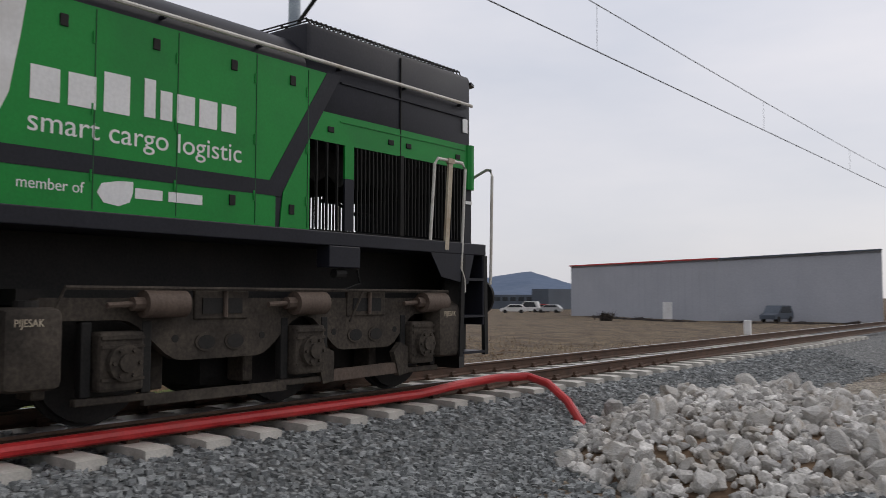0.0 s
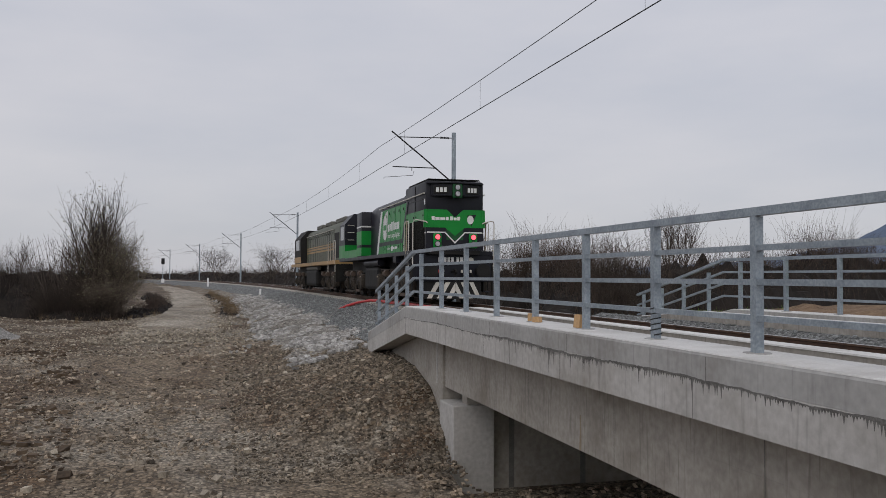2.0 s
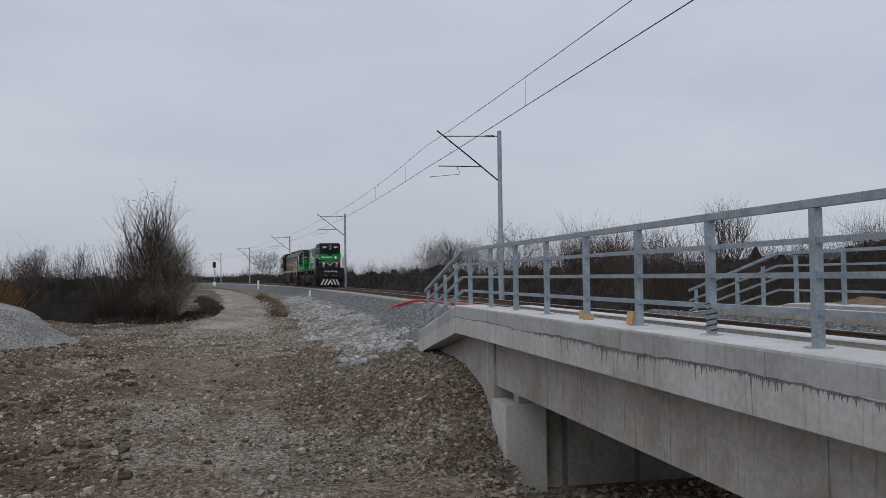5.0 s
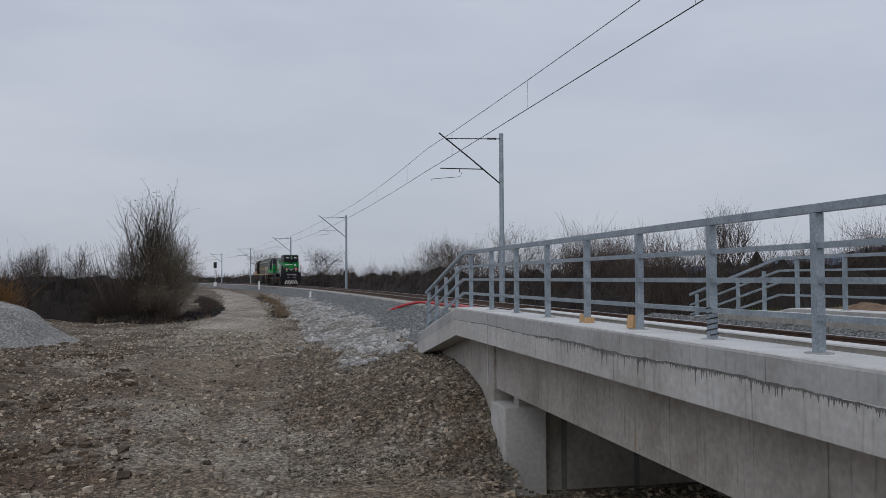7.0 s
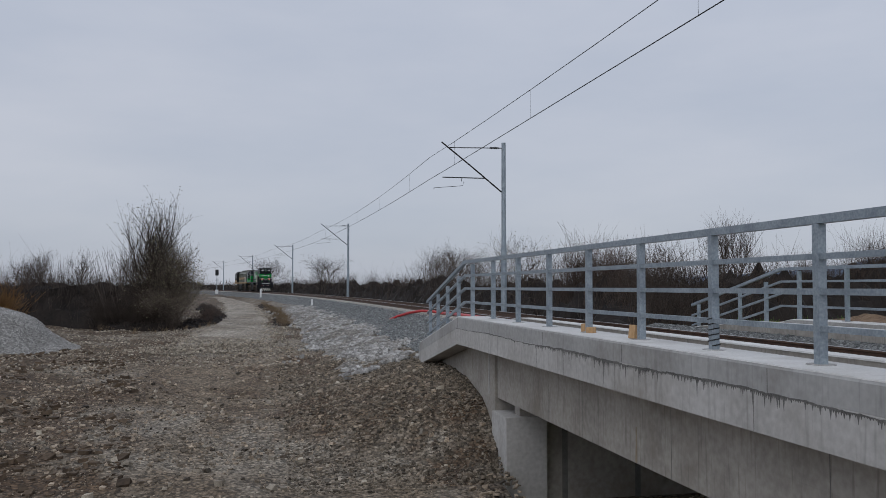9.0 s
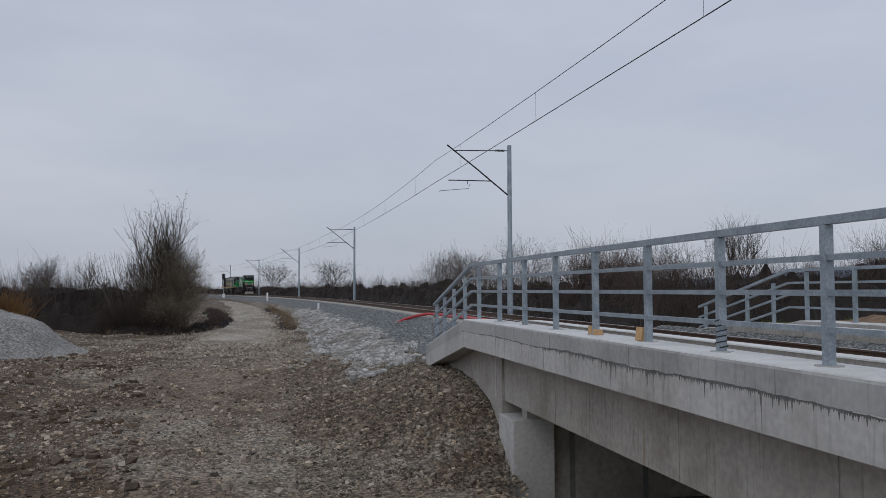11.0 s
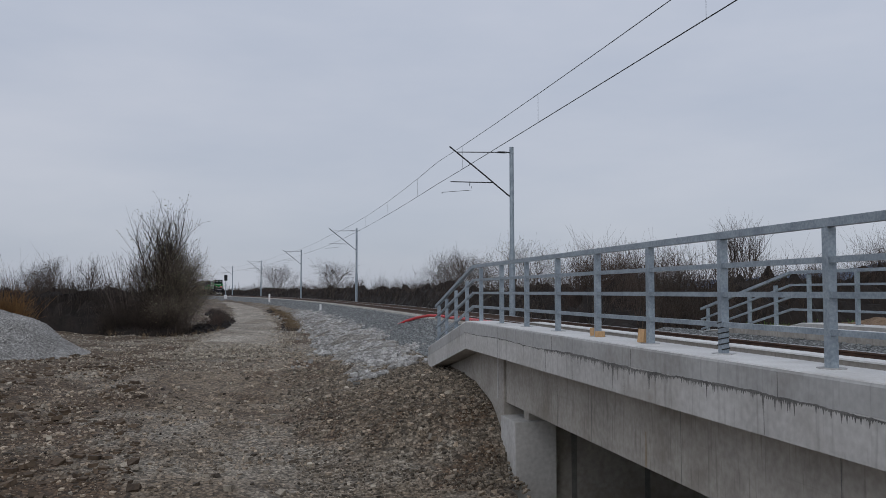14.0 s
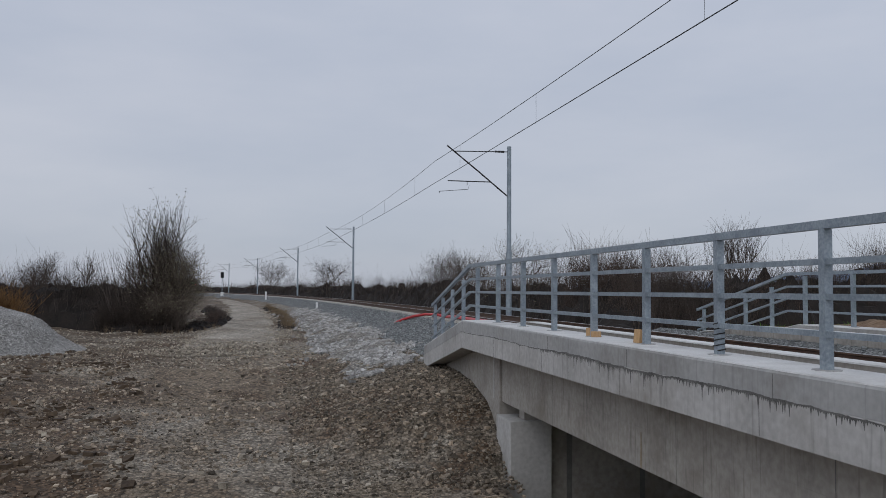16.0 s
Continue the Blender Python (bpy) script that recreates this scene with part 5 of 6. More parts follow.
def build_cars():
    def car(paint, label, x, y, turn, tall=0.0):
        ob = thing("car", label, "car", "parked cars", "", pose(x, y, gz(x, y), 0, 0, turn))
        h = 1.42 + tall
        bm = bmesh.new()
        prism(bm, [(-2.1, 0.3), (2.1, 0.3), (2.15, 0.75), (1.2, 0.92), (0.6, h), (-1.3 - tall * 0.8, h), (-1.95, 0.95), (-2.12, 0.8)], "y", -0.85, 0.85)
        bmesh.ops.bevel(bm, geom=bm.edges[:], offset=0.06, segments=2, affect="EDGES")
        part("body", bm, paint, ob, soft=True)
        for k in (-0.866, 0.856):
            g = bmesh.new()
            prism(g, [(1.0, 0.95), (0.52, h - 0.1), (-1.2, h - 0.1), (-1.6, 0.98)], "y", k, k + 0.01)
            part("side_window", g, M_GLASS, ob)
        for wx in (-1.3, 1.3):
            for wy in (-0.8, 0.8):
                w = bmesh.new()
                tube(w, [(wx, wy - 0.1, 0.31), (wx, wy + 0.1, 0.31)], 0.31, 14)
                part("wheel", w, M_TYRE, ob)
    silver = mat("silver_paint", (0.4, 0.41, 0.42), (0.5, 0.5, 0.5), 0.35, 0.4, 2, 30, 0)
    car(M_WHITE, "white parked van before the warehouse", *polar(147.9, 150), 20, 0.5)
    car(M_WHITE, "white parked car before the warehouse", *polar(146.9, 140), 30)
    car(M_REDTRIM, "dark red parked car before the warehouse", *polar(148.6, 152), 60)
    car(silver, "silver parked car before the warehouse", *polar(149.3, 146), 15)
    car(M_DARKWALL, "dark parked pickup before the warehouse", *polar(163.4, 97), 80, 0.3)
    thicket("low_hedge", [polar(151, 112), polar(156, 98), polar(162, 92), polar(169, 93)], 1500, 0.6, 0.55, M_TWIG, "low dark hedge along the warehouse yard", 0.4, 0.02, 0.7)
    shrub = [(polar(152.6, 96)), (polar(153.2, 96))]
    thicket("dark_shrub", shrub, 700, 0.8, 1.4, M_TWIG, "dark round shrub before the warehouse", 0.4, 0.02, 0.8)


build_cars()


def build_trackside():
    # signal, marker stones and posts along the line
    p = beside(196, -3.6)
    sig = thing("railway_signal", "dark railway light signal on a post", "railway signal", "", "", pose(p.x, p.y, -1.0, 0, 0, 12))
    bm = bmesh.new()
    tube(bm, [(0, 0, 0), (0, 0, 4.4)], 0.07, 8)
    part("post", bm, M_GALV, sig)
    part("head", B(-0.35, 0.35, -0.12, 0.12, 4.0, 5.3, bevel=0.08), M_WIRE, sig)
    part("cabinet", B(-0.3, 0.3, -0.2, 0.2, 0, 0.9, bevel=0.03), M_WHITE, sig)
    for s, off, h, w in ((125, -3.3, 1.2, 0.24), (70, -2.9, 0.5, 0.15), (-45.5, 7.35, 0.75, 0.34)):
        q = beside(s, off)
        bm = B(-w / 2, w / 2, -0.12, 0.12, 0, h, bevel=0.03)
        ob = solid("marker_post", bm, M_WHITE, "white concrete marker post beside the track", "marker post", "marker posts")
        ob.matrix_basis = pose(q.x, q.y, max(gz(q.x, q.y) - 0.05, -1.25) if s < 0 else -0.95)


build_trackside()


def build_loose_bits():
    # timber blocks and wire wraps left at the railing posts
    for k, (y, dx, h, tilt) in enumerate(((5.66 - 1.536 - 0.16, 0.06, 0.21, 0), (5.66 + 1.536 * 2 + 0.16, -0.02, 0.15, 8), (5.66 + 1.536 * 3 - 0.14, -0.03, 0.07, 0), (5.66 + 1.536 * 3 + 0.16, 0.02, 0.1, 0), (5.66 - 1.536 + 0.02, -0.11, 0.05, 0))):
        bm = B(-0.04, 0.04, -0.05, 0.05, 0, h, bevel=0.004)
        ob = solid("timber_block", bm, M_WOOD, "short sawn timber block standing on the bridge kerb", "timber block", "timber blocks on the kerb")
        ob.matrix_basis = pose(4.04 + dx, y, 0.014 if abs(dx) > 0.1 else 0.002, 0, tilt, 15 * k)
    for y in (5.66 + 1.536, 5.66 - 1.536):
        bm = bmesh.new()
        pts = []
        for k in range(60):
            t = k / 59 * 5
            q = t % 1 * 4
            c = [(-1, -1), (1, -1), (1, 1), (-1, 1), (-1, -1)]
            i = int(q)
            u = q - i
            px, py = c[i][0] + (c[i + 1][0] - c[i][0]) * u, c[i][1] + (c[i + 1][1] - c[i][1]) * u
            pts.append((4.04 + 0.04 * px, y + 0.04 * py, 0.04 + 0.05 * t))
        tube(bm, pts, 0.006, 5)
        solid("wire_wrap", bm, M_WIRE, "black wire wound round a railing post", "wire")
    # sticks and a stake on the ground
    for x, y, ln, tilt, turn in ((-1.75, 10.6, 0.5, 70, 20), (0.3, 11.2, 1.0, 3, 75), (-3.2, 12.0, 0.7, 4, 30)):
        bm = bmesh.new()
        tube(bm, [(0, 0, 0), (ln * 0.5, 0.02, 0.01), (ln, 0, 0)], 0.012, 6, 0.007)
        ob = solid("stick", bm, M_BARK, "dry stick lying on the gravel", "stick", "sticks")
        ob.matrix_basis = pose(x, y, gz(x, y) + 0.02, 0, -tilt, turn)


build_loose_bits()


# ---- locomotives ----
M_GREEN = mat("green_paint", (0.003, 0.205, 0.029), (0.005, 0.25, 0.039), 0.38, 0, 1.5, 40, 0.02, (0.008, 0.14, 0.03), 0.5, spec=0.25)
M_BLACK = mat("dark_grey_paint", (0.011, 0.0115, 0.016), (0.018, 0.019, 0.026), 0.42, 0, 2, 40, 0.03, (0.019, 0.019, 0.021), 0.4, spec=0.2)
M_SOOT = mat("sooty_black", (0.008, 0.008, 0.008), (0.019, 0.018, 0.0165), 0.7, 0, 3, 40, 0.1, (0.03, 0.026, 0.022), 0.5, spec=0.25)
M_DUST = mat("dusty_bogie", (0.034, 0.0285, 0.0235), (0.084, 0.070, 0.056), 0.85, 0, 3, 30, 0.2, (0.012, 0.0105, 0.0095), 0.7, spec=0.2)
M_CYL = mat("brown_cylinder", (0.07, 0.048, 0.036), (0.12, 0.087, 0.067), 0.75, 0, 4, 40, 0.1, (0.04, 0.032, 0.026), 0.5)
M_PIPE = mat("cream_handrail", (0.48, 0.46, 0.41), (0.66, 0.64, 0.59), 0.45, 0, 5, 50, 0.02, (0.36, 0.27, 0.17), 0.5)
M_RUSTBAR = mat("rusty_cream", (0.34, 0.28, 0.20), (0.50, 0.44, 0.34), 0.7, 0, 6, 50, 0.05, (0.24, 0.14, 0.07), 0.6)
M_LENS = mat("lamp_lens", (0.30, 0.31, 0.32), (0.5, 0.5, 0.52), 0.12, 0.3, 12, 60, 0.05)
M_REDLAMP = glow("red_tail_lamp", (1.0, 0.10, 0.13), 1.6)
M_OLIVE = mat("olive_paint", (0.075, 0.085, 0.055), (0.115, 0.125, 0.085), 0.55, 0, 1.2, 30, 0.03, (0.06, 0.055, 0.04), 0.6)
M_TAN = mat("ochre_stripe", (0.36, 0.22, 0.09), (0.44, 0.28, 0.13), 0.55, 0, 2, 30, 0.02, (0.22, 0.15, 0.08), 0.5)
M_OLDROOF = mat("grey_roof", (0.10, 0.10, 0.085), (0.16, 0.155, 0.135), 0.7, 0, 2, 30, 0.05, (0.05, 0.048, 0.042), 0.5)


def letters(text, size, m, material, parent, stretch=1.0):
    """Raised lettering as a mesh; m places its baseline's left end, x along the line, y up, z out of the surface."""
    cu = bpy.data.curves.new("lettering", "FONT")
    cu.body, cu.size, cu.extrude = text, size, 0.002
    tmp = bpy.data.objects.new("lettering", cu)
    scene.collection.objects.link(tmp)
    bpy.context.view_layer.update()
    me = bpy.data.meshes.new_from_object(tmp.evaluated_get(bpy.context.evaluated_depsgraph_get()))
    bpy.data.objects.remove(tmp)
    me.materials.clear()
    me.materials.append(material)
    ob = new("lettering", me)
    ob.parent = parent
    ob.matrix_basis = m @ Matrix.Diagonal((stretch, 1, 1, 1))
    return ob


def on_left(y, z, x):
    """A frame on a vehicle's left flank, read from outside."""
    return Matrix(((0, 0, -1, x), (-1, 0, 0, y), (0, 1, 0, z), (0, 0, 0, 1)))


def on_rear(x, z, y):
    return Matrix(((1, 0, 0, x), (0, 0, -1, y), (0, 1, 0, z), (0, 0, 0, 1)))


def flank(outline, material, parent, name="panel", lift=0.012, x=0.97, label="", sides=(-1, 1)):
    """A flat panel on the flanks; outline in (y, z)."""
    for s in sides:
        bm = bmesh.new()
        prism(bm, outline, "x", s * x, s * (x + lift))
        part(name, bm, material, parent, label)


def bars_in_place(m, widths, height, gap, material, parent):
    """Plain raised bars that stand for a brand's lettering."""
    u = 0
    for w, k in widths:
        b = B(u, u + w, 0, height * k, 0, 0.004, bevel=0.0)
        ob = part("lettering_bar", b, material, parent)
        ob.matrix_basis = m
        u += w + gap


def bogie(parent, y0, axles):
    """A dusty three-axle bogie: frames with dark discs for shaded openings, axle boxes, brake cylinders, wheels, rods.
    """
    a, b, c = [y0 + k for k in axles]
    for s in (-1, 1):
        x = s * 1.06
        under = []
        for k in range(61):
            y = c + 0.8 - (c - a + 1.55) * k / 60
            belly = max(0.5 - 0.5 * math.cos(math.pi * min(1, max(0, 1.35 - abs(y - m) / h) / 0.8)) for m, h in (((a + b) / 2, (b - a) * 0.36), ((b + c) / 2, (c - b) * 0.36)))
            under.append((y, 0.87 - 0.36 * belly))
        frame_line = [(a - 0.75, 0.97), (a - 0.6, 1.05), (c + 0.65, 1.05), (c + 0.8, 0.95)] + under
        bm = bmesh.new()
        prism(bm, frame_line, "x", x, x + s * 0.11)
        part("side_frame", bm, M_DUST, parent)
        for m in ((a + b) / 2, (b + c) / 2):
            # ribs along the belly, rimmed dark ovals painted for the shade of openings, and a spring pocket above
            for y in (m - 0.16, m + 0.16):
                for grow, material, name, out in ((0.022, M_DUST, "opening_rim", 0.122), (0.0, M_SOOT, "opening_shade_disc", 0.126)):
                    bm = bmesh.new()
                    prism(bm, disc(0.075 + grow, 14, y, 0.66, 1.25, 0.85), "x", x + s * 0.1, x + s * out)
                    part(name, bm, material, parent)
            # small solid discs, dark like the shade in a hole
            for y in (m - 0.48, m + 0.48):
                bm = bmesh.new()
                prism(bm, disc(0.035, 10, y, 0.70), "x", x + s * 0.1, x + s * 0.114)
                part("opening_shade_disc", bm, M_SOOT, parent)
            part("spring_pocket", B(min(x + s * 0.09, x + s * 0.13), max(x + s * 0.09, x + s * 0.13), m - 0.3, m + 0.3, 0.86, 1.12, bevel=0.012), M_DUST, parent)
            part("spring_plate", B(min(x + s * 0.128, x + s * 0.14), max(x + s * 0.128, x + s * 0.14), m - 0.22, m + 0.22, 0.91, 1.05), M_SOOT, parent)
            bm = bmesh.new()
            tube(bm, [(x + s * 0.15, m - 0.02, 0.88), (x + s * 0.15, m - 0.02, 1.12)], 0.022, 8)
            part("spring_bolt", bm, M_CYL, parent)
        for y in (a, b, c):
            for k in (-0.27, 0.27):
                part("horn_guide", B(min(x + s * 0.03, x + s * 0.12), max(x + s * 0.03, x + s * 0.12), y + k - 0.045, y + k + 0.045, 0.26, 0.86, bevel=0.012), M_SOOT, parent)
            part("horn_tie", B(min(x + s * 0.05, x + s * 0.13), max(x + s * 0.05, x + s * 0.13), y - 0.36, y + 0.36, 0.20, 0.258, bevel=0.01), M_DUST, parent)
            for z in (0.40, 0.66, 0.73):
                part("axle_box_rib", B(min(x + s * 0.19, x + s * 0.215), max(x + s * 0.19, x + s * 0.215), y - 0.19, y + 0.19, z - 0.012, z + 0.012), M_DUST, parent)
        for y in (a, b, c):
            part("axle_box", B(min(x + s * 0.02, x + s * 0.2), max(x + s * 0.02, x + s * 0.2), y - 0.2, y + 0.2, 0.30, 0.78, bevel=0.03), M_DUST, parent)
            bm = bmesh.new()
            tube(bm, [(x + s * 0.2, y, 0.53), (x + s * 0.26, y, 0.53)], 0.15, 16)
            tube(bm, [(x + s * 0.26, y, 0.53), (x + s * 0.29, y, 0.53)], 0.075, 12)
            for k in range(6):
                t = k * math.pi / 3
                tube(bm, [(x + s * 0.255, y + 0.115 * math.cos(t), 0.53 + 0.115 * math.sin(t)), (x + s * 0.285, y + 0.115 * math.cos(t), 0.53 + 0.115 * math.sin(t))], 0.018, 6)
            part("axle_cover", bm, M_DUST, parent)
            bm = bmesh.new()
            tube(bm, [(s * 0.68, y, 0.508), (s * 0.73, y, 0.508)], 0.535, 28)
            tube(bm, [(s * 0.73, y, 0.508), (s * 0.82, y, 0.508)], 0.50, 28)
            part("wheel", bm, M_SOOT, parent)
            for k in (-0.34, 0.34):
                part("brake_shoe", B(min(s * 0.7, s * 0.95), max(s * 0.7, s * 0.95), y + k * 1.55 - 0.06, y + k * 1.55 + 0.06, 0.25, 0.72, bevel=0.02), M_DUST, parent)
        for y in (a - 0.15, b + 0.05, c - 0.35):
            bm = bmesh.new()
            tube(bm, [(x + s * 0.2, y - 0.22, 1.0), (x + s * 0.2, y + 0.18, 1.0)], 0.115, 16)
            tube(bm, [(x + s * 0.2, y + 0.18, 1.0), (x + s * 0.2, y + 0.28, 1.0)], 0.06, 10)
            tube(bm, [(x + s * 0.2, y + 0.28, 1.0), (x + s * 0.2, y + 0.5, 0.99)], 0.025, 8)
            part("brake_cylinder", bm, M_CYL, parent, soft=True)
        bm = bmesh.new()
        tube(bm, [(x + s * 0.2, a - 0.5, 0.95), (x + s * 0.2, a - 0.45, 1.13), (x + s * 0.2, c + 0.5, 1.13), (x + s * 0.2, c + 0.6, 0.9)], 0.02, 6)
        tube(bm, [(x + s * 0.16, b - 0.6, 0.8), (x + s * 0.2, b - 0.75, 1.12)], 0.014, 6)
        part("air_pipe", bm, M_DUST, parent)
        bm = bmesh.new()
        bar(bm, (x + s * 0.1, a + 0.3, 0.27), (x + s * 0.1, b - 0.3, 0.25), 0.06, 0.12)
        part("brake_rod", bm, M_CYL, parent)
        bm = bmesh.new()
        bar(bm, (x + s * 0.1, b + 0.25, 0.20), (x + s * 0.1, c - 0.25, 0.20), 0.06, 0.09)
        part("brake_rod", bm, M_DUST, parent)
        for y in (a + 0.32, b - 0.28):
            bm = bmesh.new()
            prism(bm, [(y - 0.1, 0.2), (y + 0.05, 0.18), (y + 0.14, 0.45), (y + 0.03, 0.55), (y - 0.1, 0.5)], "x", x + s * 0.08, x + s * 0.15)
            part("brake_lever", bm, M_DUST, parent)
    part("bolster", B(-1.0, 1.0, b - 0.6, b + 0.6, 0.75, 1.0), M_SOOT, parent)
    for y in (a, b, c):
        part("traction_motor", B(-0.62, 0.62, y - 0.15, y + 0.85, 0.16, 0.98, bevel=0.12), M_SOOT, parent)
    part("transom", B(-0.9, 0.9, a - 0.7, c + 0.7, 0.99, 1.119), M_SOOT, parent)


def sandbox(parent, s, y):
    ob = part("sandbox", B(min(s * 1.05, s * 1.36), max(s * 1.05, s * 1.36), y - 0.23, y + 0.23, 0.36, 0.98, bevel=0.07), M_DUST, parent, soft=True)
    bm = bmesh.new()
    tube(bm, [(s * 1.2, y, 0.97), (s * 1.2, y, 1.03)], 0.09, 12)
    part("lid", bm, M_SOOT, ob)
    if s < 0:
        t = letters("PIJESAK", 0.08, on_left(y + 0.16, 0.84, -1.362), M_RUSTBAR, ob, 0.85)


def handrail(parent, path, r=0.02, material=None):
    bm = bmesh.new()
    tube(bm, path, r, 8)
    return part("handrail", bm, material or M_PIPE, parent, soft=True)


def rear_buffers(parent, y):
    for s in (-1, 1):
        bm = bmesh.new()
        tube(bm, [(s * 0.875, y, 1.06), (s * 0.875, y - 0.28, 1.06)], 0.125, 16)
        tube(bm, [(s * 0.875, y - 0.28, 1.06), (s * 0.875, y - 0.55, 1.06)], 0.10, 16)
        b = part("buffer", bm, M_SOOT, parent, soft=True)
        bm = bmesh.new()
        tube(bm, [(s * 0.875, y - 0.55, 1.06), (s * 0.875, y - 0.59, 1.06)], 0.235, 24)
        part("buffer_plate", bm, M_SOOT, b)


def build_loco_a():
    loco = thing("green_locomotive", "green and dark grey diesel locomotive with lit red tail lamps", "locomotive", "locomotives of the train")
    # underframe
    part("sill", B(-1.38, 1.38, 0.25, 15.6, 1.58, 1.72, bevel=0.01), M_BLACK, loco)
    part("underframe", B(-0.75, 0.75, 0.4, 15.4, 1.12, 1.579), M_SOOT, loco)
    part("fuel_tank", B(-1.25, 1.25, 6.5, 9.3, 0.35, 1.25, bevel=0.12), M_SOOT, loco)
    for s in (-1, 1):
        bm = bmesh.new()
        tube(bm, [(s * 1.15, 6.35, 1.42), (s * 1.15, 9.4, 1.42)], 0.14, 14)
        part("air_reservoir", bm, M_BLACK, loco, soft=True)
        bm = bmesh.new()
        prism(bm, [(0.5, 1.58), (1.35, 1.58), (1.15, 1.3), (0.62, 1.22)], "x", s * 1.36, s * 1.375)
        part("gusset", bm, M_BLACK, loco)
        part("equipment_box", B(min(s * 1.2, s * 1.39), max(s * 1.2, s * 1.39), 2.55, 3.0, 1.36, 1.579, bevel=0.01), M_BLACK, loco)
        bm = bmesh.new()
        tube(bm, [(s * 1.3, 2.85, 1.3), (s * 1.3, 2.7, 1.3)], 0.05, 10)
        tube(bm, [(s * 1.3, 2.5, 1.35), (s * 1.3, 2.46, 1.2), (s * 1.25, 2.7, 1.12)], 0.012, 6)
        part("cable", bm, M_SOOT, loco)
    # hood
    part("rear_hood", B(-0.97, 0.97, 0, 2.95, 2.716, 3.97, bevel=0.07), M_BLACK, loco, soft=True)
    # the radiator bay below is open from side to side behind its slats
    part("hood_end", B(-0.97, 0.97, 0, 0.149, 1.72, 2.7155), M_BLACK, loco)
    part("bay_floor", B(-0.95, 0.95, 0.15, 2.949, 1.721, 1.779), M_SOOT, loco)
    part("bay_bulkhead", B(-0.96, 0.96, 2.891, 2.949, 1.78, 2.7155), M_SOOT, loco)
    bm = bmesh.new()
    wave = [(0.151 + 2.739 * k / 30, 2.36 + 0.05 * math.sin(k * 1.7) + 0.03 * math.sin(k * 0.6)) for k in range(31)]
    prism(bm, wave + [(2.89, 2.7155), (0.151, 2.7155)], "x", -0.6, 0.6)
    part("fan_shroud", bm, M_SOOT, loco)
    for y, z in ((0.55, 0.3), (1.15, 0.42), (1.9, 0.36), (2.45, 0.45)):
        bm = bmesh.new()
        tube(bm, [(0.2, y, 1.78), (0.2, y + 0.02, 1.78 + z), (0.2, y + 0.16, 1.84 + z), (0.2, y + 0.42, 1.84 + z)], 0.028, 8)
        part("coolant_pipe", bm, M_SOOT, loco, soft=True)
    shape = [(-0.97, 1.72), (-0.97, 3.5), (-0.9, 3.66), (-0.72, 3.80), (-0.45, 3.87), (0.45, 3.87), (0.72, 3.80), (0.9, 3.66), (0.97, 3.5), (0.97, 1.72)]
    bm = bmesh.new()
    prism(bm, shape, "y", 2.951, 9.4)
    part("engine_hood", bm, M_BLACK, loco, soft=True)
    part("exhaust_stack", B(-0.4, 0.4, 4.6, 5.6, 3.86, 3.98, bevel=0.03), M_BLACK, loco)
    # paint: green fields, diagonal grey stripe, white bands
    flank([(2.62, 3.46), (6.9, 3.46), (7.75, 1.76), (3.36, 1.76), (3.36, 2.1)], M_GREEN, loco, "green_panel")
    flank([(0.06, 3.04), (2.72, 3.04), (3.26, 2.12), (3.30, 1.76), (2.90, 1.76), (2.90, 2.72), (0.14, 2.72), (0.14, 2.46), (0.06, 2.46)], M_GREEN, loco, "green_panel")
    flank([(2.45, 3.47), (2.66, 3.47), (3.44, 2.22), (7.52, 2.22), (7.60, 2.07), (3.30, 2.07)], M_BLACK, loco, "grey_stripe", 0.017)
    flank([(6.9, 3.46), (7.25, 3.46), (8.1, 1.76), (7.75, 1.76)], M_WHITE, loco, "white_band", 0.014)
    flank([(0.0, 2.31), (0.14, 2.31), (0.14, 2.27), (0.0, 2.27)], M_WHITE, loco, "white_band", 0.014)
    # hood doors: seams, hinges and latches
    for s in (-1, 1):
        for y in (2.93, 3.62, 4.52, 5.32, 6.12, 6.72):
            bm = B(min(s * 0.98, s * 0.9875), max(s * 0.98, s * 0.9875), y - 0.0035, y + 0.0035, 1.78, 3.44)
            part("door_seam", bm, M_JOINT_GREEN, loco)
            for z in (2.05, 2.6, 3.2):
                bm = bmesh.new()
                tube(bm, [(s * 0.985, y + 0.02, z - 0.05), (s * 0.985, y + 0.02, z + 0.05)], 0.011, 6)
                part("hinge", bm, M_GREEN, loco)
        for y, z in ((3.15, 1.95), (3.9, 1.98), (6.4, 1.95), (3.15, 3.28), (3.9, 3.28), (4.75, 3.28), (5.6, 3.28), (6.4, 3.28)):
            if z:
                part("latch", B(min(s * 0.98, s * 0.996), max(s * 0.98, s * 0.996), y - 0.035, y + 0.035, z - 0.05, z + 0.05, bevel=0.004), M_SOOT, loco)
        for y in (0.32, 1.3, 1.62, 2.6):
            part("latch", B(min(s * 0.98, s * 0.996), max(s * 0.98, s * 0.996), y - 0.045, y + 0.045, 2.83, 2.89, bevel=0.004), M_SOOT, loco)
        for z in (2.97, 3.4):
            part("moulding", B(min(s * 0.97, s * 0.992), max(s * 0.97, s * 0.992), 0.15, 2.45, z - 0.008, z + 0.008), M_GREEN if z < 3 else M_BLACK, loco)
        part("door_seam", B(min(s * 0.97, s * 0.986), max(s * 0.97, s * 0.986), 1.435, 1.449, 2.72, 3.9), M_SOOT, loco)
        # cooling grilles: upright slats before the open bay
        bm = bmesh.new()
        prism(bm, [(-0.007, -0.012), (0.007, -0.012), (0.009, 0.022), (-0.005, 0.022)], "z", 0, 0.92)
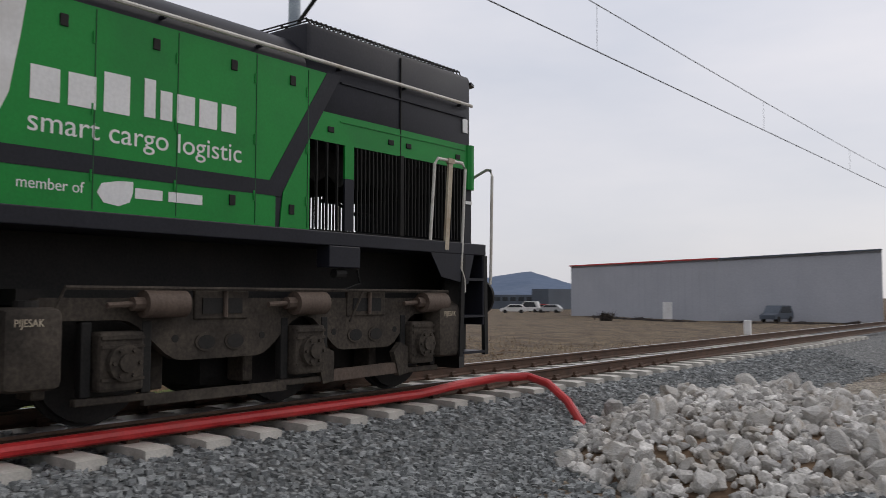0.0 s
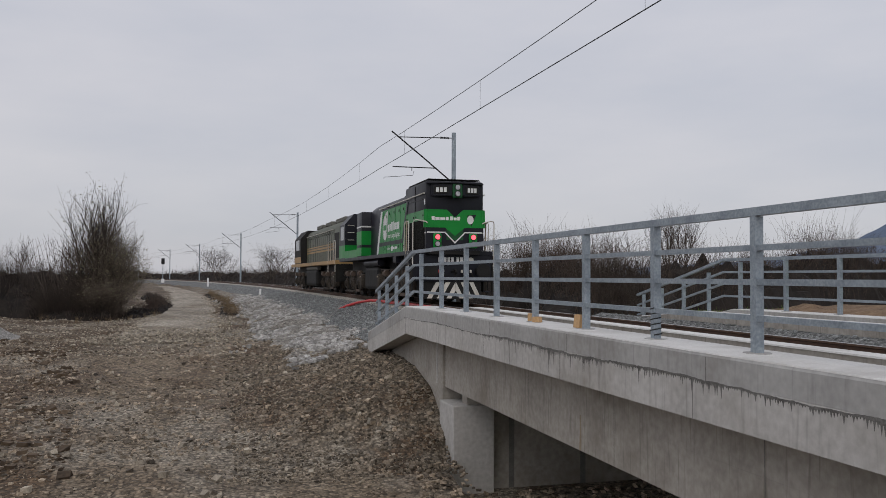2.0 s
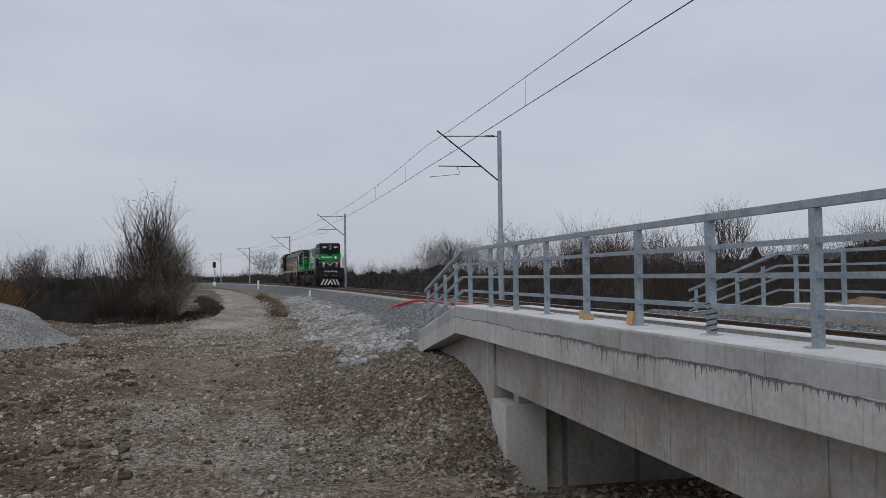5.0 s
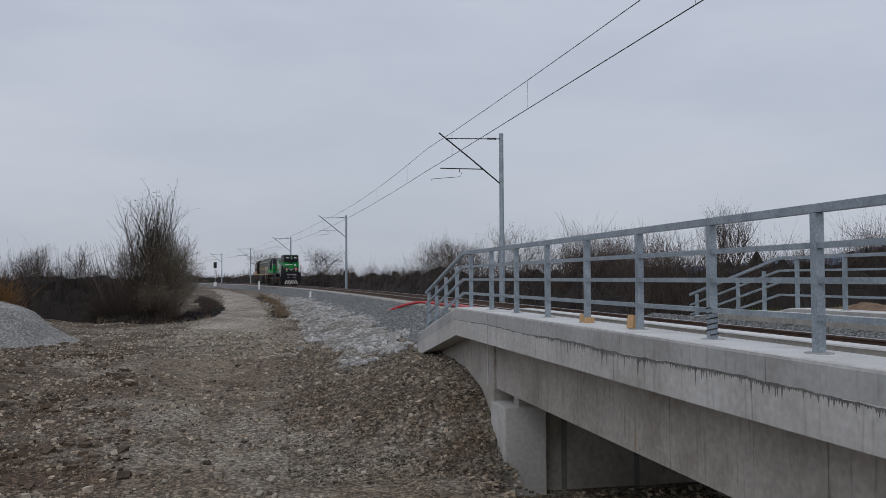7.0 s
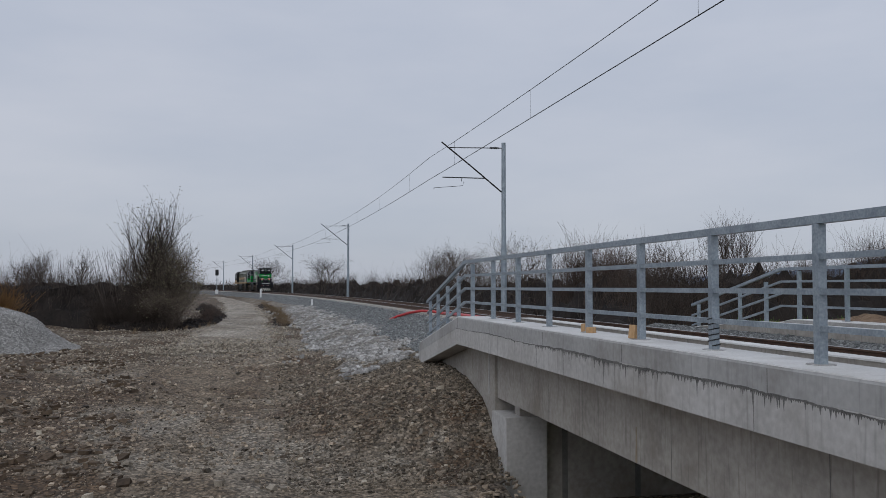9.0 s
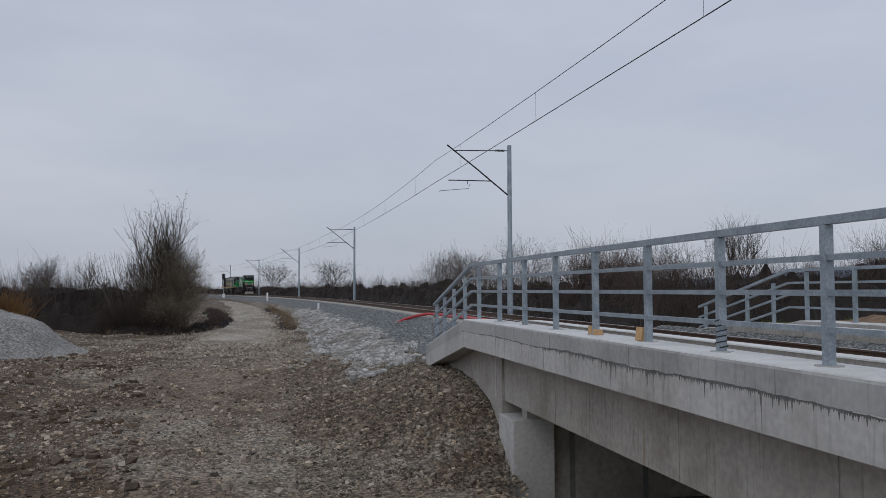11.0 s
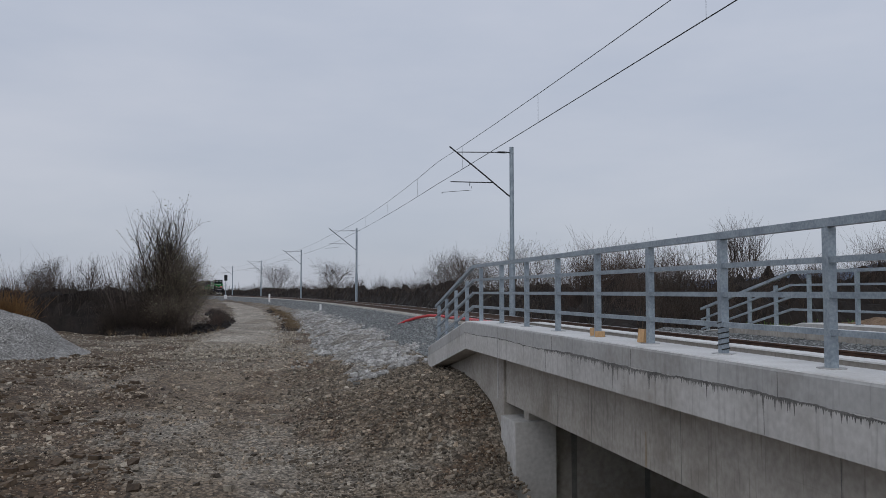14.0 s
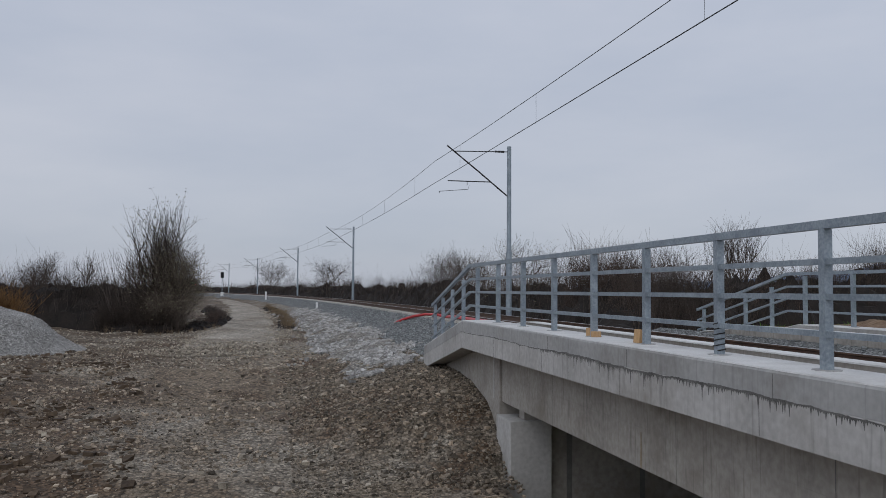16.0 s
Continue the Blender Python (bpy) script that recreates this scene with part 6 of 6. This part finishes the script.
        slat = mesh_of("slat", bm)
        slat.materials.append(M_SOOT)
        for y0, y1 in ((0.17, 1.40), (1.50, 2.22), (2.42, 2.88)):
            n = int((y1 - y0) / (0.062 if y1 < 2.5 else 0.115))
            for k in range(n):
                ob = new("slat", slat)
                ob.parent = loco
                ob.matrix_basis = pose(s * 0.976, y0 + (y1 - y0) * (k + 0.5) / n, 1.79, 0, 0, -90 if s > 0 else 90)
        part("grille_post", B(min(s * 0.974, s * 1.0), max(s * 0.974, s * 1.0), 2.25, 2.39, 1.78, 2.35), M_BLACK, loco)
        part("grille_post", B(min(s * 0.974, s * 1.0), max(s * 0.974, s * 1.0), 2.25, 2.39, 2.351, 2.715), M_GREEN, loco)
        part("grille_post", B(min(s * 0.974, s * 1.02), max(s * 0.974, s * 1.02), 1.42, 1.48, 1.78, 2.72), M_SOOT, loco)
        # roof edge pipe and its brackets
        handrail(loco, [(s * 1.01, 0.05, 3.56), (s * 1.03, 0.12, 3.56), (s * 1.03, 7.3, 3.55)], 0.022)
        for y in (0.3, 1.4, 2.5, 3.6, 4.7, 5.8, 6.9):
            part("bracket", B(min(s * 0.95, s * 1.03), max(s * 0.95, s * 1.03), y - 0.015, y + 0.015, 3.52, 3.545), M_BLACK, loco)
        # handrails at the rear steps
        handrail(loco, [(s * 1.36, 0.13, 1.22), (s * 1.37, 0.13, 1.3), (s * 1.37, 0.10, 2.6), (s * 1.34, 0.09, 2.68), (s * 1.25, 0.05, 2.70), (s * 0.99, -0.05, 2.64), (s * 0.92, -0.06, 2.60)], 0.019)
        handrail(loco, [(s * 1.37, 1.36, 1.72), (s * 1.37, 1.28, 2.62), (s * 1.37, 1.22, 2.69), (s * 1.37, 0.74, 2.69), (s * 1.37, 0.68, 2.62), (s * 1.37, 0.76, 1.40), (s * 1.37, 0.70, 1.28), (s * 1.37, 0.69, 1.12)], 0.019)
        bm = bmesh.new()
        bar(bm, (s * 1.37, 0.98, 2.68), (s * 1.37, 1.06, 1.62), 0.03, 0.075)
        bar(bm, (s * 1.37, 0.92, 2.685), (s * 1.37, 1.04, 2.685), 0.05, 0.06)
        part("stanchion", bm, M_RUSTBAR, loco)
        # steps
        bm = bmesh.new()
        for y in (0.27, 0.72):
            bar(bm, (s * 1.36, y, 1.579), (s * 1.36, y + (0.05 if y > 0.5 else -0.03), 0.35), 0.05, 0.07)
        part("step_stringer", bm, M_SOOT, loco)
        for z in (1.28, 0.83, 0.39):
            part("step", B(min(s * 1.10, s * 1.385), max(s * 1.10, s * 1.385), 0.28, 0.72, z - 0.015, z + 0.015), M_BLACK, loco)
        part("step_well", B(min(s * 1.05, s * 1.09), max(s * 1.05, s * 1.09), 0.28, 0.72, 0.4, 1.579), M_SOOT, loco)
        sandbox(loco, s, 1.0 - 0.08)
        sandbox(loco, s, 5.95)
        sandbox(loco, s, 9.75)
    # plain marks of the operator's livery and the slogan under it
    m = on_left(5.86, 2.60, -0.9835)
    bars_in_place(m, [(0.24, 1.0), (0.24, 1.0), (0.24, 1.25)], 0.27, 0.07, M_WHITE, loco)
    bars_in_place(on_left(4.86, 2.62, -0.9835), [(0.11, 1.3), (0.12, 1.0), (0.19, 1.0), (0.20, 1.0), (0.17, 1.0)], 0.26, 0.05, M_WHITE, loco)
    letters("smart cargo logistic", 0.25, on_left(5.88, 2.35, -0.983), M_WHITE, loco, 1.06)
    letters("member of", 0.13, on_left(5.95, 1.90, -0.983), M_WHITE, loco, 0.95)
    bars_in_place(on_left(4.93, 1.90, -0.983), [(0.27, 1.0), (0.36, 1.0)], 0.09, 0.06, M_WHITE, loco)
    leaf = [(6.02, 2.62), (6.12, 2.38), (6.38, 2.28), (6.68, 2.36), (6.84, 2.62), (6.84, 2.9), (6.70, 3.14), (6.44, 3.3), (6.10, 3.40), (5.90, 3.40), (5.94, 3.1)]
    flank(leaf, M_WHITE, loco, "leaf_mark", 0.0155)
    flank([(6.14, 2.68), (6.14, 2.88), (6.72, 2.88), (6.72, 2.68)], M_GREEN, loco, "mark_bar", 0.018)
    flank([(4.98, 1.86), (5.08, 1.82), (5.22, 1.84), (5.28, 1.92), (5.24, 2.0), (5.1, 2.03), (4.95, 2.04), (4.95, 1.94)], M_WHITE, loco, "leaf_mark", 0.0155)
    # rear face
    def face(outline, material, name, lift):
        bm = bmesh.new()
        prism(bm, outline, "y", -lift, 0.001)
        return part(name, bm, material, loco)
    face([(-0.93, 3.04), (-0.28, 3.04), (0, 2.79), (0.28, 3.04), (0.93, 3.04), (0.93, 2.46), (0.33, 2.46), (0, 2.19), (-0.33, 2.46), (-0.93, 2.46)], M_GREEN, "green_panel", 0.012)
    face([(-0.93, 2.325), (-0.33, 2.325), (0, 2.00), (0.33, 2.325), (0.93, 2.325), (0.93, 2.285), (0.345, 2.285), (0, 1.945), (-0.345, 2.285), (-0.93, 2.285)], M_WHITE, "white_band", 0.016)
    for s in (-1, 1):
        bm = bmesh.new()
        tube(bm, [(s * 0.95, 0.05, 2.46), (s * 0.95, 0.05, 3.04)], 0.085, 10)
        part("green_panel", bm, M_GREEN, loco, soft=True)
    face([(-0.28, 2.53), (0.28, 2.53), (0.28, 2.06), (-0.28, 2.06)], M_JOINT_GREEN, "hatch_line", 0.0005)
    bars_in_place(on_rear(-0.78, 2.70, -0.013), [(0.10, 1.15), (0.14, 0.9), (0.17, 0.85), (0.09, 1.0), (0.0, 0), (0.10, 1.15), (0.10, 0.85), (0.09, 1.1)], 0.105, 0.022, M_WHITE, loco)
    bm = bmesh.new()
    prism(bm, disc(0.13, 18, 0.52, 2.72, 0.85, 1.1), "y", -0.016, -0.011)
    part("round_mark", bm, M_WHITE, loco)
    bm = bmesh.new()
    prism(bm, [(0.40, 2.86), (0.72, 2.90), (0.56, 2.50)], "y", -0.014, -0.011)
    part("triangle_mark", bm, M_BLACK, loco)
    # number boards and head lamps under the roof
    bm = bmesh.new()
    prism(bm, [(-0.86, 0.05), (-0.80, -0.10), (-0.22, -0.27), (0.22, -0.27), (0.80, -0.10), (0.86, 0.05)], "z", 3.46, 3.86)
    bmesh.ops.bevel(bm, geom=bm.edges[:], offset=0.03, segments=2, affect="EDGES")
    house = part("number_housing", bm, M_BLACK, loco, soft=True)
    part("lamp_panel", B(-0.17, 0.17, -0.31, -0.25, 3.40, 3.86, bevel=0.04), M_JOINT_GREEN, loco)
    bm = bmesh.new()
    prism(bm, [(-0.97, 0), (-0.9, -0.16), (-0.25, -0.33), (0.25, -0.33), (0.9, -0.16), (0.97, 0)], "z", 3.865, 3.90)
    part("visor", bm, M_BLACK, loco)
    for s in (-1, 1):
        tilt = math.degrees(math.atan2(0.17, 0.58)) * s
        m0 = pose(s * 0.51, -0.185, 3.66, 0, 0, tilt)
        b = part("number_board", B(-0.24, 0.24, -0.02, 0.0, -0.12, 0.12, bevel=0.01), M_SOOT, loco)
        b.matrix_basis = m0
        for k in (-1, 0, 1):
            q = part("number_bar", B(-0.045 + 0.125 * k, 0.045 + 0.125 * k, -0.026, -0.019, -0.075, 0.075), M_WHITE, b)
    def lamp(x, y, z, r, material, parent):
        bm = bmesh.new()
        tube(bm, [(x, y + 0.05, z), (x, y, z)], r * 1.18, 18)
        ring = part("lamp_ring", bm, M_SOOT, parent)
        bm = bmesh.new()
        tube(bm, [(x, y + 0.01, z), (x, y - 0.008, z)], r, 18, r * 0.9)
        part("lens", bm, material, ring, soft=True)
    lamp(0, -0.33, 3.74, 0.085, M_LENS, loco)
    lamp(0, -0.33, 3.53, 0.085, M_LENS, loco)
    for s in (-1, 1):
        part("lamp_housing", B(s * 0.6 - 0.14, s * 0.6 + 0.14, -0.09, 0.0, 1.80, 2.27, bevel=0.045), M_GREEN, loco, soft=True)
        lamp(s * 0.6, -0.11, 2.15, 0.085, M_REDLAMP, loco)
        lamp(s * 0.6, -0.11, 1.93, 0.085, M_LENS, loco)
    part("hood_apron", B(-0.85, 0.85, 0.02, 0.3, 1.60, 1.719), M_SOOT, loco)
    # headstock, number bars, hoses, coupling, snow plough
    part("headstock", B(-1.38, 1.38, 0.25, 0.32, 0.72, 1.579, bevel=0.012), M_BLACK, loco)
    bars_in_place(on_rear(-0.48, 1.36, 0.248), [(0.09, 1), (0.02, 0), (0.09, 1), (0.09, 1), (0.09, 1), (0.02, 0), (0.09, 1), (0.09, 1), (0.09, 1)], 0.15, 0.035, M_WHITE, loco)
    bm = bmesh.new()
    tube(bm, [(0.62, 0.26, 1.42), (0.62, 0.22, 1.42)], 0.09, 14)
    part("socket_cover", bm, M_PIPE, loco)
    rear_buffers(loco, 0.25)
    bm = bmesh.new()
    tube(bm, [(0, 0.25, 1.05), (0, 0.0, 1.05), (0, -0.1, 1.1), (0, -0.16, 1.04), (0, -0.1, 0.96)], 0.04, 8)
    tube(bm, [(0, -0.02, 1.0), (0.03, -0.08, 0.8), (0, -0.06, 0.6)], 0.028, 8)
    part("draw_hook", bm, M_SOOT, loco)
    for k, x in enumerate((-0.5, -0.33, 0.30, 0.46, 0.6)):
        bm = bmesh.new()
        tube(bm, [(x, 0.24, 1.02), (x + 0.02, 0.1, 0.96), (x + 0.06, 0.03, 0.75), (x + 0.03, 0.05, 0.55), (x - 0.05, 0.12, 0.5)], 0.026, 8)
        part("brake_hose", bm, M_SOOT, loco, soft=True)
        part("hose_valve", B(x - 0.03, x + 0.03, 0.17, 0.24, 1.0, 1.1, bevel=0.01), M_REDTRIM if k in (0, 3) else M_PIPE, loco)
    bm = bmesh.new()
    prism(bm, [(-1.0, 0.3), (1.0, 0.3), (0.9, 0.05), (0, -0.12), (-0.9, 0.05)], "z", 0.16, 0.715)
    part("snow_plough", bm, M_SOOT, loco)
    for s in (-1, 1):
        for k in range(3):
            x0 = 0.14 + 0.31 * k
            bm = bmesh.new()
            pts = [(x0, 0.18), (x0 + 0.15, 0.18), (x0 - 0.13, 0.70), (max(0.0, x0 - 0.28), 0.70 if k else 0.44)]
            vs = []
            for lift in (0.0, 0.006):
                vs.append([bm.verts.new((s * max(0, px), -0.1215 + 0.1889 * max(0, px) - lift, pz)) for px, pz in pts])
            for i in range(4):
                bm.faces.new((vs[0][i], vs[0][(i + 1) % 4], vs[1][(i + 1) % 4], vs[1][i]))
            bm.faces.new(vs[0])
            bm.faces.new(vs[1][::-1])
            part("warning_stripe", bm, M_PIPE, loco, "worn white warning stripe")
    # warning sign on the flank
    flank([(0.10, 3.2), (0.20, 3.2), (0.20, 3.38), (0.10, 3.38)], M_WHITE, loco, "warning_sign", 0.014)
    # roof grid
    for x in (-0.85, -0.45, 0.0, 0.45, 0.85):
        bm = bmesh.new()
        tube(bm, [(x, 0.1, 4.03), (x, 2.85, 4.03)], 0.012, 5)
        part("roof_grid_bar", bm, M_SOOT, loco)
    for k in range(38):
        bm = bmesh.new()
        y = 0.12 + 2.7 * k / 37
        tube(bm, [(-0.88, y, 3.975), (-0.86, y + 0.03, 4.04), (0.86, y + 0.03, 4.04), (0.88, y, 3.975)], 0.010, 4)
        part("roof_grid_rib", bm, M_SOOT, loco)
    # wide cabinet, low nose section and cab
    part("cabinet", B(-1.38, 1.38, 9.4, 10.55, 1.72, 3.62, bevel=0.04), M_BLACK, loco, soft=True)
    for z0, z1, mt in ((1.75, 2.1, M_GREEN), (2.22, 2.80, M_GREEN), (2.96, 3.02, M_WHITE)):
        bm = bmesh.new()
        box(bm, -1.392, 1.392, 9.39, 10.56, z0, z1)
        part("green_panel" if mt is M_GREEN else "white_band", bm, mt, loco)
    part("nose", B(-0.8, 0.8, 10.56, 13.9, 1.72, 3.35, bevel=0.05), M_BLACK, loco)
    part("green_panel", B(-0.815, 0.815, 10.6, 13.89, 1.75, 2.5), M_GREEN, loco)
    bm = bmesh.new()
    prism(bm, [(-1.38, 1.72), (-1.38, 3.35), (-0.95, 3.85), (0.95, 3.85), (1.38, 3.35), (1.38, 1.72)], "y", 13.9, 15.6)
    part("cab", bm, M_BLACK, loco)
    part("green_panel", B(-1.39, 1.39, 13.885, 15.61, 1.75, 2.35), M_GREEN, loco)
    for s in (-1, 1):
        part("cab_window", B(min(s * 1.37, s * 1.39), max(s * 1.37, s * 1.39), 14.2, 15.2, 2.6, 3.25), M_GLASS, loco)
        part("green_panel", B(min(s * 1.0, s * 1.38), max(s * 1.0, s * 1.38), 10.56, 13.89, 1.721, 2.05), M_GREEN, loco)
        for z in (2.6, 2.95, 3.3):
            handrail(loco, [(s * 0.95, 13.88, z), (s * 0.95, 13.82, z), (s * 1.25, 13.82, z), (s * 1.25, 13.88, z)], 0.014)
    bogie(loco, 0, (1.34, 3.12, 5.18))
    bogie(loco, 8.95, (1.5, 3.3, 5.1))
    return loco


M_JOINT_GREEN = mat("dark_seam", (0.004, 0.06, 0.018), (0.008, 0.08, 0.024), 0.6, 0, 4, 40, 0)


def build_loco_b():
    loco = thing("olive_locomotive", "weathered olive diesel locomotive with ochre stripes", "locomotive", "locomotives of the train")
    part("sill", B(-1.4, 1.4, 0.2, 19.4, 1.5, 1.7, bevel=0.01), M_TAN, loco)
    part("underframe", B(-0.8, 0.8, 0.4, 19.2, 1.1, 1.499), M_SOOT, loco)
    part("fuel_tank", B(-1.3, 1.3, 7.6, 12.0, 0.3, 1.25, bevel=0.15), M_SOOT, loco)
    for s in (-1, 1):
        bm = bmesh.new()
        tube(bm, [(s * 1.15, 7.4, 1.36), (s * 1.15, 12.1, 1.36)], 0.13, 12)
        part("air_reservoir", bm, M_OLDROOF, loco, soft=True)
    shape = [(-1.0, 1.7), (-1.0, 3.45), (-0.8, 3.75), (-0.4, 3.85), (0.4, 3.85), (0.8, 3.75), (1.0, 3.45), (1.0, 1.7)]
    bm = bmesh.new()
    prism(bm, shape, "y", 1.2, 14.0)
    part("engine_hood", bm, M_OLIVE, loco, soft=True)
    for y0, y1 in ((1.6, 4.4), (6.0, 8.0), (9.4, 11.6)):
        part("roof_box", B(-0.7, 0.7, y0, y1, 3.8, 4.05, bevel=0.06), M_OLDROOF, loco)
    for z0, z1 in ((2.30, 2.40), (2.46, 2.56), (2.62, 2.68)):
        flank([(2.9, z0), (13.9, z0), (13.9, z1), (2.9, z1)], M_TAN, loco, "ochre_stripe", 0.012, 1.0)
    for s in (-1, 1):
        for k in range(14):
            y = 3.0 + 0.78 * k
            part("door_seam", B(min(s * 1.0, s * 1.014), max(s * 1.0, s * 1.014), y - 0.008, y + 0.008, 1.75, 3.4), M_SOOT, loco)
            part("latch", B(min(s * 1.0, s * 1.02), max(s * 1.0, s * 1.02), y + 0.33, y + 0.40, 3.2, 3.3), M_SOOT, loco)
        part("grille", B(min(s * 0.99, s * 1.015), max(s * 0.99, s * 1.015), 1.35, 2.75, 1.85, 3.2), M_SOOT, loco)
        handrail(loco, [(s * 1.38, 0.3, 1.1), (s * 1.38, 0.3, 2.6), (s * 1.38, 0.4, 2.7), (s * 1.38, 0.9, 2.7), (s * 1.38, 0.95, 1.7)], 0.025)
        handrail(loco, [(s * 1.38, 1.9, 1.7), (s * 1.38, 1.9, 2.7), (s * 1.38, 2.6, 2.7), (s * 1.38, 2.6, 1.1)], 0.025)
        handrail(loco, [(s * 1.02, 3.0, 3.42), (s * 1.02, 14.0, 3.42)], 0.02)
        sandbox(loco, s, 0.95)
    bm = bmesh.new()
    prism(bm, [(-1.4, 1.7), (-1.4, 3.35), (-0.95, 3.9), (0.95, 3.9), (1.4, 3.35), (1.4, 1.7)], "y", 14.0, 17.4)
    part("cab", bm, M_SOOT, loco)
    flank([(14.0, 1.75), (17.4, 1.75), (17.4, 2.15), (14.0, 2.15)], M_TAN, loco, "ochre_stripe", 0.012, 1.4)
    for s in (-1, 1):
        part("cab_window", B(min(s * 1.39, s * 1.41), max(s * 1.39, s * 1.41), 14.8, 16.6, 2.6, 3.3), M_GLASS, loco)
    part("nose", B(-1.0, 1.0, 17.4, 19.3, 1.7, 3.2, bevel=0.08), M_OLIVE, loco)
    part("headstock", B(-1.38, 1.38, 0.13, 0.2, 0.6, 1.5), M_SOOT, loco)
    rear_buffers(loco, 0.13)
    bogie(loco, 0, (1.6, 3.4, 5.3))
    bogie(loco, 12.6, (1.3, 3.2, 5.0))
    return loco


LOCO_A = build_loco_a()
LOCO_B = build_loco_b()


def motions():
    """The train runs away along the track."""
    way = [(0.0, -9.45), (0.5, -0.63), (1.0, 8.6), (2.0, 26.65), (3.5, 53.6), (7.0, 115.5), (9.0, 149.0), (12.5, 207.0), (14.5, 245.0), (16.0, 274.0)]
    for ob, lead, half in ((LOCO_A, 0.0, 7.8), (LOCO_B, 16.8, 9.7)):
        rows = []
        for k in range(33):
            t = k * 0.5
            s = float(np.interp(t, [w[0] for w in way], [w[1] for w in way])) + lead
            p, q = beside(s + half - 4.5, 0, ZR), beside(s + half + 4.5, 0, ZR)
            a = math.atan2(-(q.x - p.x), q.y - p.y)
            mid = (p + q) / 2
            rows.append((t, pose(mid.x + half * math.sin(a), mid.y - half * math.cos(a), mid.z, 0, 0, math.degrees(a))))
        walk(ob, rows)


motions()
